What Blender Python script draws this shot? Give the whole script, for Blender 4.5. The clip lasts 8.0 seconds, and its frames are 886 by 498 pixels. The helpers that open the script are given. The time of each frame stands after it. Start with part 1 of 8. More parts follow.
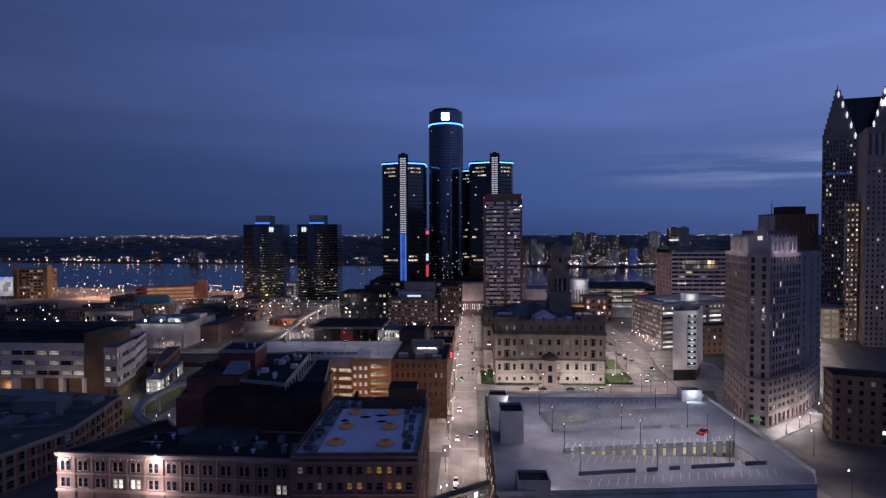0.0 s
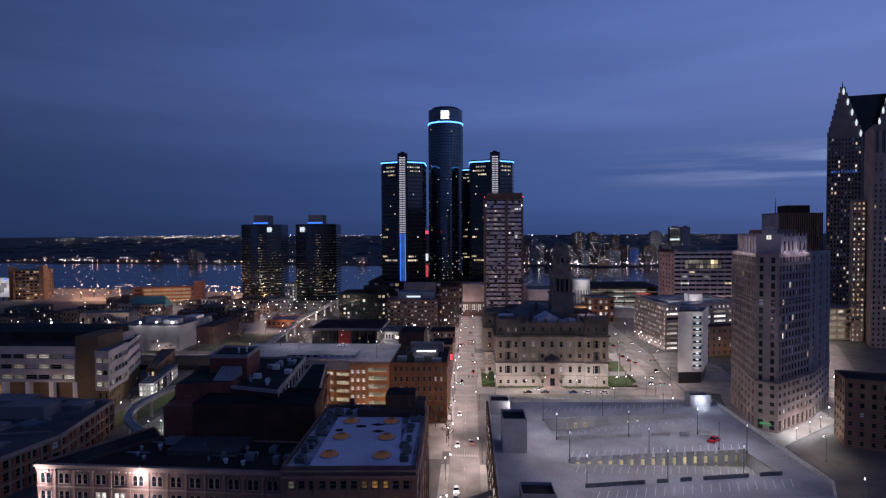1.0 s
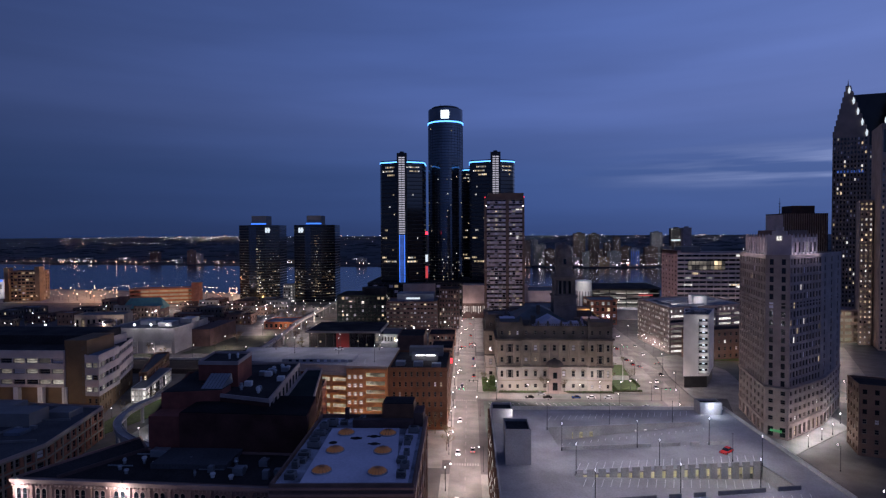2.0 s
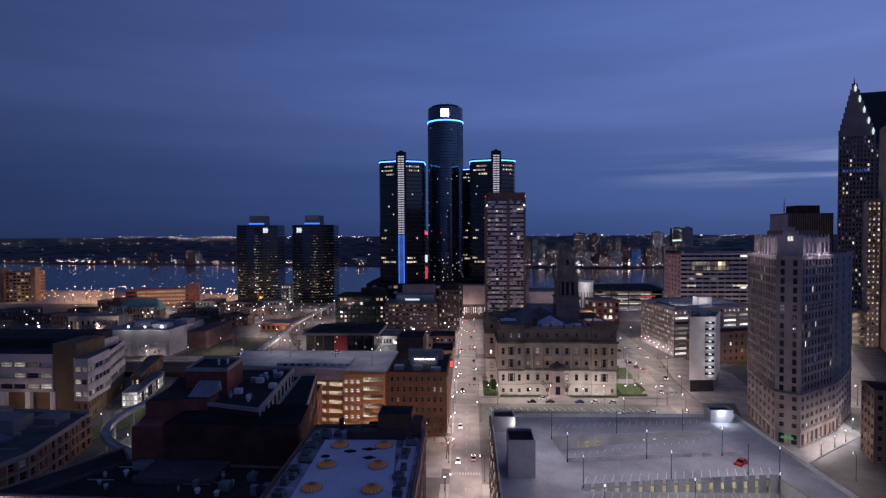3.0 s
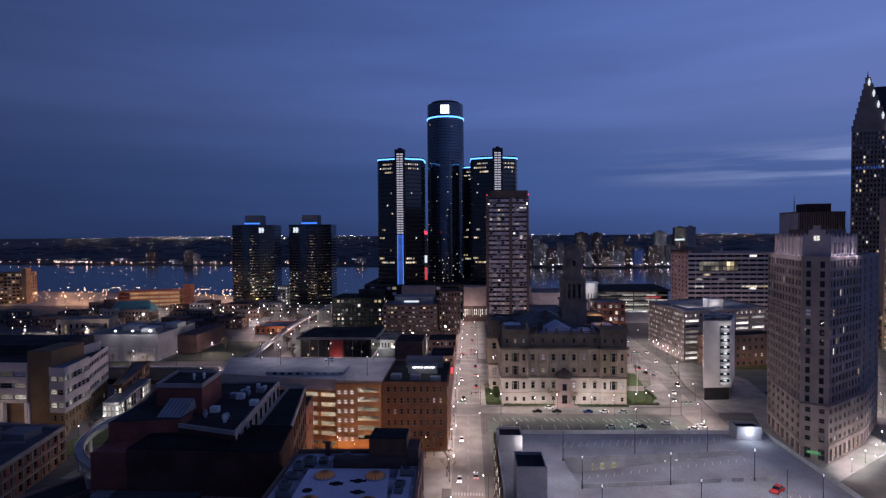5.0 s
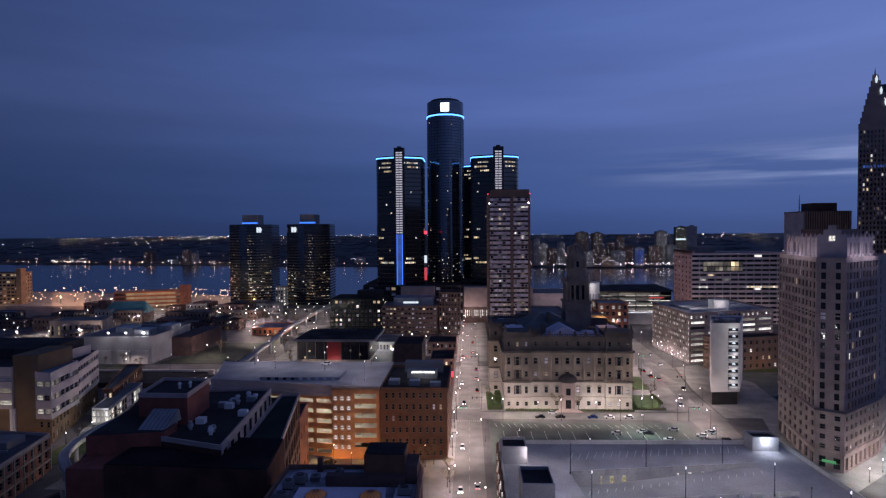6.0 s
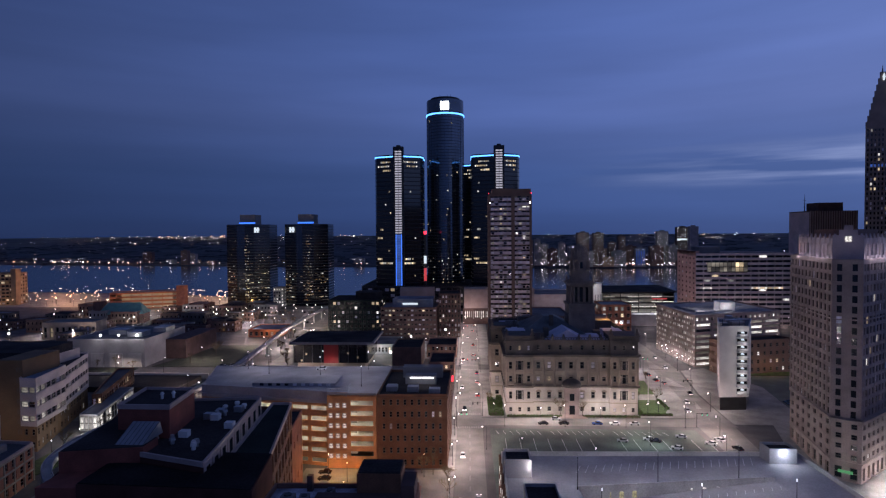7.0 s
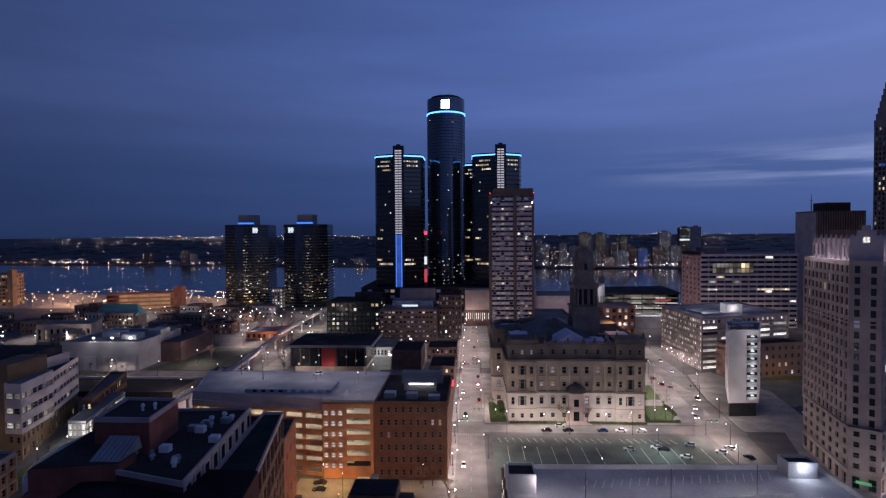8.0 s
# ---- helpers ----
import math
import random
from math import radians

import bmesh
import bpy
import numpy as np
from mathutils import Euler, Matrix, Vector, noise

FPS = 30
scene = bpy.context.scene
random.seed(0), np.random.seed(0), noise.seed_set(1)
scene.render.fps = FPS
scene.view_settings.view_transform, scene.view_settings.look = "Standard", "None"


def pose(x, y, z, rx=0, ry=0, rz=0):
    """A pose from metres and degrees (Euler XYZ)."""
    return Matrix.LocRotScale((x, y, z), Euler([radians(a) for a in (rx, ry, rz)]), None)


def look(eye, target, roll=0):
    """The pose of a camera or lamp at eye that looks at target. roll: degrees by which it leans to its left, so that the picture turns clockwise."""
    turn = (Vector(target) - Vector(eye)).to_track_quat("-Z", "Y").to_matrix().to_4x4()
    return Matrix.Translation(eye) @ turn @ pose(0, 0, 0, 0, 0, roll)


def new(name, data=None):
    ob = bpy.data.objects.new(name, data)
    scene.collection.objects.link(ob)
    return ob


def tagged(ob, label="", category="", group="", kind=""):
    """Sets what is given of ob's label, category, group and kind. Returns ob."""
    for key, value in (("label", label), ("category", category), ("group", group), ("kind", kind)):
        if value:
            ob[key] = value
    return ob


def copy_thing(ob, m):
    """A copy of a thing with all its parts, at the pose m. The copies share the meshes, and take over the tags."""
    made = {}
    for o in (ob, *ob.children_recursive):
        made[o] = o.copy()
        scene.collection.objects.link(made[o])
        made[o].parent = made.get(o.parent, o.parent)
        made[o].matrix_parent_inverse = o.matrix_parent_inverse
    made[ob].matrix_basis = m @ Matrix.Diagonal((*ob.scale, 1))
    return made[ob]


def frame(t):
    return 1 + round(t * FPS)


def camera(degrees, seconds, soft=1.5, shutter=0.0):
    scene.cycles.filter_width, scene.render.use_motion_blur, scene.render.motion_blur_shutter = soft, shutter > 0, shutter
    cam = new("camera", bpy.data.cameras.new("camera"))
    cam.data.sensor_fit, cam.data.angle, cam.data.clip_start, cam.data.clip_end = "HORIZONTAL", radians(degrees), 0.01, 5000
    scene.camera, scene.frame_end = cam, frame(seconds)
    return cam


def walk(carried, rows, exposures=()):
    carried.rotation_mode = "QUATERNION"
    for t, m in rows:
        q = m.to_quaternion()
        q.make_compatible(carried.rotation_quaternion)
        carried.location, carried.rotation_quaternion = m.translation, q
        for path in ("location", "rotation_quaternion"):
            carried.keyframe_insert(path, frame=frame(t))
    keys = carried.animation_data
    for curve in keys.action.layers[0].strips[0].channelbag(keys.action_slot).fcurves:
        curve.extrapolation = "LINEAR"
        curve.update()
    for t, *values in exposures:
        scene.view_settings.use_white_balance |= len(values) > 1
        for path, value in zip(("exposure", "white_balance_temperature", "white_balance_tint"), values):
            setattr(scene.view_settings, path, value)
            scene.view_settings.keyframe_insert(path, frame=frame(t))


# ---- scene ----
cam = camera(76.7, 8.0, soft=1.25)
PATH = [
    (0, (5.082, -0.103, 83.928), (4.988, 1.894, 83.871), -0.2),
    (0.5, (5.02, 3.285, 83.952), (4.926, 5.282, 83.894), -0.2),
    (1, (4.914, 6.722, 83.966), (4.82, 8.719, 83.908), -0.3),
    (1.5, (4.794, 10.335, 83.985), (4.7, 12.332, 83.929), -0.3),
    (3, (4.418, 21.669, 84.012), (4.324, 23.666, 83.957), -0.3),
    (3.5, (4.378, 25.498, 84.019), (4.283, 27.495, 83.963), -0.3),
    (4, (4.272, 29.393, 84.024), (4.178, 31.39, 83.967), -0.4),
    (4.5, (4.091, 33.366, 84.045), (3.996, 35.363, 83.989), -0.4),
    (6, (3.319, 45.4, 84.242), (3.225, 47.396, 84.184), -0.4),
    (6.5, (3.102, 49.48, 84.313), (3.009, 51.477, 84.255), -0.4),
    (7, (3.068, 53.52, 84.351), (2.974, 55.517, 84.293), -0.4),
    (7.5, (3.103, 57.529, 84.409), (3.007, 59.526, 84.351), -0.4),
    (8, (3.113, 61.479, 84.471), (3.015, 63.476, 84.414), -0.4),
]
walk(cam, [(t, look(eye, target, roll)) for t, eye, target, roll in PATH])


def lin(r, g, b):
    """Linear colour from 8-bit display values."""
    return tuple(((c / 255 + 0.055) / 1.055) ** 2.4 if c > 10 else c / 255 / 12.92 for c in (r, g, b))


# ---- dusk sky ----
world = bpy.data.worlds.new("dusk_sky")
scene.world = world
world.use_nodes = True
wn, wl = world.node_tree.nodes, world.node_tree.links
back = wn["Background"]
coord = wn.new("ShaderNodeTexCoord")
xyz = wn.new("ShaderNodeSeparateXYZ")
wl.new(coord.outputs["Generated"], xyz.inputs[0])
ramp = wn.new("ShaderNodeValToRGB")
stops = [(0.0, (42, 58, 100)), (0.03, (46, 64, 109)), (0.10, (50, 69, 115)), (0.2, (67, 85, 137)), (0.33, (63, 82, 135)), (0.6, (47, 62, 105)), (1.0, (38, 48, 86))]
while len(ramp.color_ramp.elements) < len(stops):
    ramp.color_ramp.elements.new(0.5)
for e, (p, c) in zip(ramp.color_ramp.elements, stops):
    e.position, e.color = p, (*lin(*c), 1)
wl.new(xyz.outputs["Z"], ramp.inputs[0])
stretch = wn.new("ShaderNodeMapping")
stretch.inputs["Scale"].default_value = (1.2, 1.2, 11.0)
stretch.inputs["Rotation"].default_value = (0.02, 0.05, 0.3)
wl.new(coord.outputs["Generated"], stretch.inputs[0])
cloud = wn.new("ShaderNodeTexNoise")
cloud.inputs["Scale"].default_value, cloud.inputs["Detail"].default_value, cloud.inputs["Roughness"].default_value = 1.3, 5.0, 0.45
wl.new(stretch.outputs[0], cloud.inputs["Vector"])
side = wn.new("ShaderNodeMapRange")
side.inputs["From Min"].default_value, side.inputs["From Max"].default_value = -0.7, 0.8
side.inputs["To Min"].default_value, side.inputs["To Max"].default_value = 0.62, 1.97
wl.new(xyz.outputs["X"], side.inputs["Value"])
puff = wn.new("ShaderNodeMapRange")
puff.inputs["From Min"].default_value, puff.inputs["From Max"].default_value = 0.35, 0.7
puff.inputs["To Min"].default_value, puff.inputs["To Max"].default_value = 0.92, 1.16
wl.new(cloud.outputs["Fac"], puff.inputs["Value"])
gain = wn.new("ShaderNodeMath")
gain.operation = "MULTIPLY"
wl.new(side.outputs[0], gain.inputs[0])
wl.new(puff.outputs[0], gain.inputs[1])
tint = wn.new("ShaderNodeVectorMath")
tint.operation = "SCALE"
wl.new(ramp.outputs["Color"], tint.inputs[0])
wl.new(gain.outputs[0], tint.inputs["Scale"])
lilac_side = wn.new("ShaderNodeMapRange")
lilac_side.inputs["From Min"].default_value, lilac_side.inputs["From Max"].default_value = 0.05, 0.6
wl.new(xyz.outputs["X"], lilac_side.inputs["Value"])
lilac = wn.new("ShaderNodeMix")
lilac.data_type = "RGBA"
lilac.inputs["A"].default_value, lilac.inputs["B"].default_value = (1, 1, 1, 1), (1.17, 1.04, 0.93, 1)
wl.new(lilac_side.outputs[0], lilac.inputs["Factor"])
warmed = wn.new("ShaderNodeVectorMath")
warmed.operation = "MULTIPLY"
wl.new(tint.outputs[0], warmed.inputs[0])
wl.new(lilac.outputs["Result"], warmed.inputs[1])
low = wn.new("ShaderNodeMapRange")
low.interpolation_type = "SMOOTHERSTEP"
low.inputs["From Min"].default_value, low.inputs["From Max"].default_value = 0.06, 0.092
wl.new(xyz.outputs["Z"], low.inputs["Value"])
high = wn.new("ShaderNodeMapRange")
high.interpolation_type = "SMOOTHERSTEP"
high.inputs["From Min"].default_value, high.inputs["From Max"].default_value = 0.152, 0.10
wl.new(xyz.outputs["Z"], high.inputs["Value"])
west = wn.new("ShaderNodeMapRange")
west.interpolation_type = "SMOOTHERSTEP"
west.inputs["From Min"].default_value, west.inputs["From Max"].default_value = 0.12, 0.62
wl.new(xyz.outputs["X"], west.inputs["Value"])
shred = wn.new("ShaderNodeMapping")
shred.inputs["Scale"].default_value = (2.2, 2.2, 34.0)
wl.new(coord.outputs["Generated"], shred.inputs[0])
wisp = wn.new("ShaderNodeTexNoise")
wisp.inputs["Scale"].default_value, wisp.inputs["Detail"].default_value = 1.7, 6.0
wl.new(shred.outputs[0], wisp.inputs["Vector"])
thin = wn.new("ShaderNodeMapRange")
thin.inputs["From Min"].default_value, thin.inputs["From Max"].default_value = 0.36, 0.66
wl.new(wisp.outputs["Fac"], thin.inputs["Value"])
amount = thin.outputs[0]
for node in (low, high, west):
    step = wn.new("ShaderNodeMath")
    step.operation = "MULTIPLY"
    wl.new(amount, step.inputs[0])
    wl.new(node.outputs[0], step.inputs[1])
    amount = step.outputs[0]
pale = wn.new("ShaderNodeMix")
pale.data_type = "RGBA"
wl.new(amount, pale.inputs["Factor"])
wl.new(warmed.outputs[0], pale.inputs["A"])
pale.inputs["B"].default_value = (*lin(136, 150, 196), 1)
wl.new(pale.outputs["Result"], back.inputs["Color"])
back.inputs["Strength"].default_value = 1.1

# ---- materials ----


def material(name, color, rough=0.8, metal=0.0, grain=0.15, scale=0.6, bump=0.0, vary=0.0, stain=0.2, spec=0.4):
    """A surface with fine grain, broad stains, relief and, for repeated pieces, a tone of their own."""
    m = bpy.data.materials.new(name)
    m.use_nodes = True
    n, l = m.node_tree.nodes, m.node_tree.links
    p = n["Principled BSDF"]
    p.inputs["Roughness"].default_value, p.inputs["Metallic"].default_value = rough, metal
    p.inputs["Specular IOR Level"].default_value = spec
    geo = n.new("ShaderNodeTexCoord")
    fine = n.new("ShaderNodeTexNoise")
    fine.inputs["Scale"].default_value, fine.inputs["Detail"].default_value = scale * 6, 4
    broad = n.new("ShaderNodeTexNoise")
    broad.inputs["Scale"].default_value, broad.inputs["Detail"].default_value = scale * 0.25, 5
    l.new(geo.outputs["Object"], fine.inputs["Vector"])
    l.new(geo.outputs["Object"], broad.inputs["Vector"])
    a = n.new("ShaderNodeMapRange")
    a.inputs["To Min"].default_value, a.inputs["To Max"].default_value = 1 - grain, 1 + grain
    a.inputs["From Min"].default_value, a.inputs["From Max"].default_value = 0.3, 0.7
    l.new(fine.outputs["Fac"], a.inputs["Value"])
    b = n.new("ShaderNodeMapRange")
    b.inputs["To Min"].default_value, b.inputs["To Max"].default_value = 1 - stain, 1 + stain
    b.inputs["From Min"].default_value, b.inputs["From Max"].default_value = 0.3, 0.7
    l.new(broad.outputs["Fac"], b.inputs["Value"])
    mul = n.new("ShaderNodeMath")
    mul.operation = "MULTIPLY"
    l.new(a.outputs[0], mul.inputs[0])
    l.new(b.outputs[0], mul.inputs[1])
    out = mul.outputs[0]
    if vary:
        info = n.new("ShaderNodeObjectInfo")
        c = n.new("ShaderNodeMapRange")
        c.inputs["To Min"].default_value, c.inputs["To Max"].default_value = 1 - vary, 1 + vary
        l.new(info.outputs["Random"], c.inputs["Value"])
        mul2 = n.new("ShaderNodeMath")
        mul2.operation = "MULTIPLY"
        l.new(out, mul2.inputs[0])
        l.new(c.outputs[0], mul2.inputs[1])
        out = mul2.outputs[0]
    sc = n.new("ShaderNodeVectorMath")
    sc.operation = "SCALE"
    sc.inputs[0].default_value = color
    l.new(out, sc.inputs["Scale"])
    l.new(sc.outputs[0], p.inputs["Base Color"])
    if bump:
        bp = n.new("ShaderNodeBump")
        bp.inputs["Strength"].default_value, bp.inputs["Distance"].default_value = bump, 0.1
        l.new(fine.outputs["Fac"], bp.inputs["Height"])
        l.new(bp.outputs[0], p.inputs["Normal"])
    return m


def glow(name, color, strength, vary=0.0, lights=False):
    """A surface that gives off light; vary lets each piece differ."""
    m = bpy.data.materials.new(name)
    m.use_nodes = True
    n, l = m.node_tree.nodes, m.node_tree.links
    p = n["Principled BSDF"]
    p.inputs["Base Color"].default_value = (0.05, 0.05, 0.05, 1)
    p.inputs["Emission Color"].default_value = (*color, 1)
    p.inputs["Emission Strength"].default_value = strength
    m.cycles.emission_sampling = "NONE" if not lights else "AUTO"
    if vary:
        info = n.new("ShaderNodeObjectInfo")
        isl = n.new("ShaderNodeNewGeometry")
        add = n.new("ShaderNodeMath")
        add.operation = "ADD"
        fr = n.new("ShaderNodeMath")
        fr.operation = "FRACT"
        l.new(info.outputs["Random"], add.inputs[0])
        l.new(isl.outputs["Random Per Island"], add.inputs[1])
        l.new(add.outputs[0], fr.inputs[0])
        noise_tex = n.new("ShaderNodeTexNoise")
        noise_tex.inputs["Scale"].default_value = 3.0
        c = n.new("ShaderNodeMapRange")
        c.inputs["To Min"].default_value, c.inputs["To Max"].default_value = strength * (1 - vary), strength * (1 + vary)
        l.new(fr.outputs[0], c.inputs["Value"])
        mm = n.new("ShaderNodeMath")
        mm.operation = "MULTIPLY"
        l.new(c.outputs[0], mm.inputs[0])
        dd = n.new("ShaderNodeMapRange")
        dd.inputs["From Min"].default_value, dd.inputs["From Max"].default_value = 0.35, 0.65
        dd.inputs["To Min"].default_value, dd.inputs["To Max"].default_value = 0.5, 1.4
        l.new(noise_tex.outputs["Fac"], dd.inputs["Value"])
        l.new(dd.outputs[0], mm.inputs[1])
        l.new(mm.outputs[0], p.inputs["Emission Strength"])
    return m


ASPHALT = material("asphalt", (0.085, 0.08, 0.08), 0.85, grain=0.25, scale=0.5, stain=0.3)
STREET = material("street_asphalt", (0.14, 0.13, 0.125), 0.75, grain=0.2, scale=0.5, stain=0.3)
LOT_ASPHALT = material("lot_asphalt", (0.08, 0.096, 0.085), 0.85, grain=0.3, scale=0.4, stain=0.35)
PAVING = material("paving", (0.22, 0.21, 0.2), 0.85, grain=0.2, scale=0.5, stain=0.3)
GRASS = material("grass", (0.05, 0.08, 0.02), 0.95, grain=0.4, scale=2.0, stain=0.3, bump=0.3)
WINTER_GRASS = material("winter_grass", (0.032, 0.038, 0.024), 0.95, grain=0.4, scale=0.8, stain=0.4, bump=0.3)
CONCRETE = material("concrete", (0.34, 0.33, 0.32), 0.85, grain=0.15, scale=0.5, stain=0.25)
DECK = material("deck_concrete", (0.27, 0.255, 0.265), 0.8, grain=0.12, scale=0.4, stain=0.25)
PALE = material("pale_stone", (0.34, 0.265, 0.245), 0.8, grain=0.12, scale=0.6, stain=0.18)
# SAND tones also carry the lamp light fading up the county building
SAND_LIGHT = material("pale_sandstone", (0.40, 0.36, 0.32), 0.85, grain=0.15, scale=0.7, stain=0.2)
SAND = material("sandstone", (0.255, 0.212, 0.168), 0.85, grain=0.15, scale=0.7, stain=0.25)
TOWER_STONE = material("dark_tower_stone", (0.15, 0.128, 0.118), 0.85, grain=0.2, scale=0.7, stain=0.3)
SAND_DARK = material("dark_sandstone", (0.088, 0.075, 0.067), 0.85, grain=0.2, scale=0.7, stain=0.3)
COPPER = material("dark_copper", (0.10, 0.11, 0.11), 0.6, grain=0.2, scale=0.8, stain=0.3)
BRICK = material("brown_brick", (0.22, 0.13, 0.10), 0.9, grain=0.2, scale=1.2, stain=0.2)
CORNER_BRICK = material("brown_corner_brick", (0.13, 0.062, 0.036), 0.9, grain=0.2, scale=1.2, stain=0.25)
LOFT_BRICK = material("loft_brick", (0.17, 0.095, 0.07), 0.9, grain=0.2, scale=1.2, stain=0.25)
STAGE_BRICK = material("deep_red_brick", (0.19, 0.055, 0.04), 0.9, grain=0.2, scale=1.0, stain=0.3)
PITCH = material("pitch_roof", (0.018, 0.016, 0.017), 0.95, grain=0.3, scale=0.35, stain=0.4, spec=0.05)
NIGHT_ROOF = material("dark_felt_roof", (0.06, 0.06, 0.065), 0.9, grain=0.25, scale=0.3, stain=0.4)
ROSE = material("rose_limestone", (0.28, 0.222, 0.205), 0.85, grain=0.15, scale=0.6, stain=0.2)
OLIVE = material("olive_brick", (0.15, 0.095, 0.05), 0.85, grain=0.15, scale=0.6, stain=0.2)
PEWTER = material("grey_white_panel", (0.27, 0.265, 0.265), 0.75, grain=0.1, scale=0.5, stain=0.2)
CIVIC = material("warm_white_panel", (0.44, 0.375, 0.35), 0.75, grain=0.1, scale=0.5, stain=0.2)
PATCHY = material("patched_pale_roof", (0.33, 0.33, 0.37), 0.85, grain=0.3, scale=0.9, stain=0.7)
GARAGE_ROSE = material("brownish_garage_panel", (0.25, 0.19, 0.175), 0.8, grain=0.1, scale=0.5, stain=0.2)
BRICK_RED = material("red_brick", (0.27, 0.11, 0.07), 0.9, grain=0.2, scale=1.2, stain=0.2)
BLACK_WALL = material("near_black_brick", (0.075, 0.033, 0.028), 0.95, grain=0.2, scale=1.0, stain=0.25, spec=0.1)
BRICK_DARK = material("dark_brick", (0.09, 0.055, 0.05), 0.9, grain=0.2, scale=1.0, stain=0.25)
ORANGE = material("orange_brick", (0.42, 0.20, 0.10), 0.85, grain=0.15, scale=1.0, stain=0.2)
PINK = material("pink_granite", (0.235, 0.135, 0.112), 0.8, grain=0.15, scale=0.9, stain=0.2)
WHITE = material("white_panel", (0.6, 0.58, 0.56), 0.7, grain=0.08, scale=0.5, stain=0.15)
GREY = material("grey_panel", (0.17, 0.165, 0.165), 0.75, grain=0.1, scale=0.4, stain=0.2)
TAN = material("tan_brick", (0.20, 0.135, 0.085), 0.85, grain=0.12, scale=0.6, stain=0.2)
MILL = material("brown_concrete", (0.14, 0.09, 0.07), 0.85, grain=0.15, scale=0.5, stain=0.2)
GRANITE = material("dark_granite", (0.21, 0.165, 0.15), 0.6, grain=0.15, scale=0.5, stain=0.2)
STONE_TAN = material("tan_stone", (0.34, 0.255, 0.21), 0.85, grain=0.12, scale=0.5, stain=0.2)
YELLOWISH = material("cream_wall", (0.6, 0.56, 0.36), 0.85, grain=0.1, scale=0.5, stain=0.15)
BLUE_ROOF = material("blue_grey_roof", (0.12, 0.15, 0.2), 0.7, grain=0.15, scale=0.4, stain=0.3)
DARK_GREEN = material("green_black_roof", (0.022, 0.03, 0.028), 0.95, grain=0.2, scale=0.4, stain=0.3, spec=0.1)
PINK_TRIM = material("trimmed_pink_stone", (0.33, 0.215, 0.18), 0.8, grain=0.15, scale=0.9, stain=0.2)
RED_PAINT = material("red_panel_paint", (0.17, 0.01, 0.012), 0.5, grain=0.08, scale=0.5)
VERDIGRIS = material("verdigris_copper", (0.08, 0.19, 0.18), 0.7, grain=0.2, scale=0.5, stain=0.3)
HUT = material("hut_concrete", (0.26, 0.25, 0.26), 0.85, grain=0.12, scale=0.6, stain=0.2)
PALE_WASH = material("washed_stone", (0.42, 0.35, 0.35), 0.8, grain=0.12, scale=0.6, stain=0.18)
BALCONY = material("weathered_balcony_panel", (0.41, 0.34, 0.355), 0.8, grain=0.15, scale=0.8, stain=0.3)
END_STONE = material("red_pink_stone", (0.50, 0.29, 0.26), 0.8, grain=0.15, scale=0.6, stain=0.2)
OFFICE_STONE = material("pinkish_office_panel", (0.60, 0.48, 0.45), 0.8, grain=0.12, scale=0.6, stain=0.18)
HEDGE = material("hedge_leaves", (0.045, 0.075, 0.018), 0.9, grain=0.4, scale=2.0, stain=0.3)
BARK = material("bark", (0.09, 0.07, 0.055), 0.9, grain=0.3, scale=3.0)
TWIG = material("twigs", (0.13, 0.10, 0.06), 0.9, grain=0.3, scale=2.0)
TAR = material("tar_roof", (0.04, 0.035, 0.035), 0.95, grain=0.3, scale=0.35, stain=0.4, spec=0.08)
MEMBRANE = material("white_roof_membrane", (0.60, 0.56, 0.64), 0.75, grain=0.08, scale=0.3, stain=0.2)
GREY_ROOF = material("grey_roof_gravel", (0.12, 0.12, 0.125), 0.9, grain=0.25, scale=0.3, stain=0.35)
RUST = material("rust_brown_steel", (0.10, 0.05, 0.04), 0.8, grain=0.2, scale=1.0, stain=0.3)
STEEL = material("dark_steel", (0.05, 0.05, 0.052), 0.5, 0.6, grain=0.1, scale=1.0)
DUCT = material("galvanised_duct", (0.35, 0.36, 0.38), 0.45, 0.7, grain=0.1, scale=1.0)
CURTAIN = material("dark_glass", (0.012, 0.014, 0.018), 0.12, grain=0.05, scale=0.2, spec=0.9)
MIRROR = material("mirror_glass", (0.115, 0.135, 0.165), 0.12, 0.85, grain=0.05, scale=0.2, spec=0.8)
SPANDREL = material("bronze_spandrel", (0.02, 0.02, 0.024), 0.35, 0.3, grain=0.1, scale=0.5)
BLIND = material("window_with_blind", (0.5, 0.48, 0.52), 0.35, grain=0.15, scale=0.5, vary=0.5, spec=0.6)
PANE = material("window_glass", (0.012, 0.014, 0.018), 0.1, grain=0.1, scale=0.3, vary=0.5, spec=0.7)
FRAME = material("window_frame", (0.12, 0.11, 0.10), 0.6, grain=0.1, scale=1.0)
STRIPE = material("road_paint", (0.24, 0.235, 0.23), 0.8, grain=0.2, scale=2.0, stain=0.2)
DECK_LINE = material("deck_line_paint", (0.55, 0.55, 0.56), 0.8, grain=0.2, scale=2.0)
WATER = material("river_water", (0.01, 0.018, 0.03), 0.17, grain=0.1, scale=0.2, bump=0.12, spec=0.9)
WATER.node_tree.nodes["Bump"].inputs["Distance"].default_value = 0.3
FOREST = material("dark_woods", (0.035, 0.04, 0.047), 0.95, grain=0.4, scale=0.02, stain=0.5)
LIT_WARM = glow("lit_window_warm", (1.0, 0.76, 0.48), 0.6, 0.85)
LIT_COOL = glow("lit_window_cool", (0.95, 0.9, 0.85), 0.8, 0.8)
LIT_AMBER = glow("lit_window_amber", (1.0, 0.52, 0.13), 0.13, 0.85)
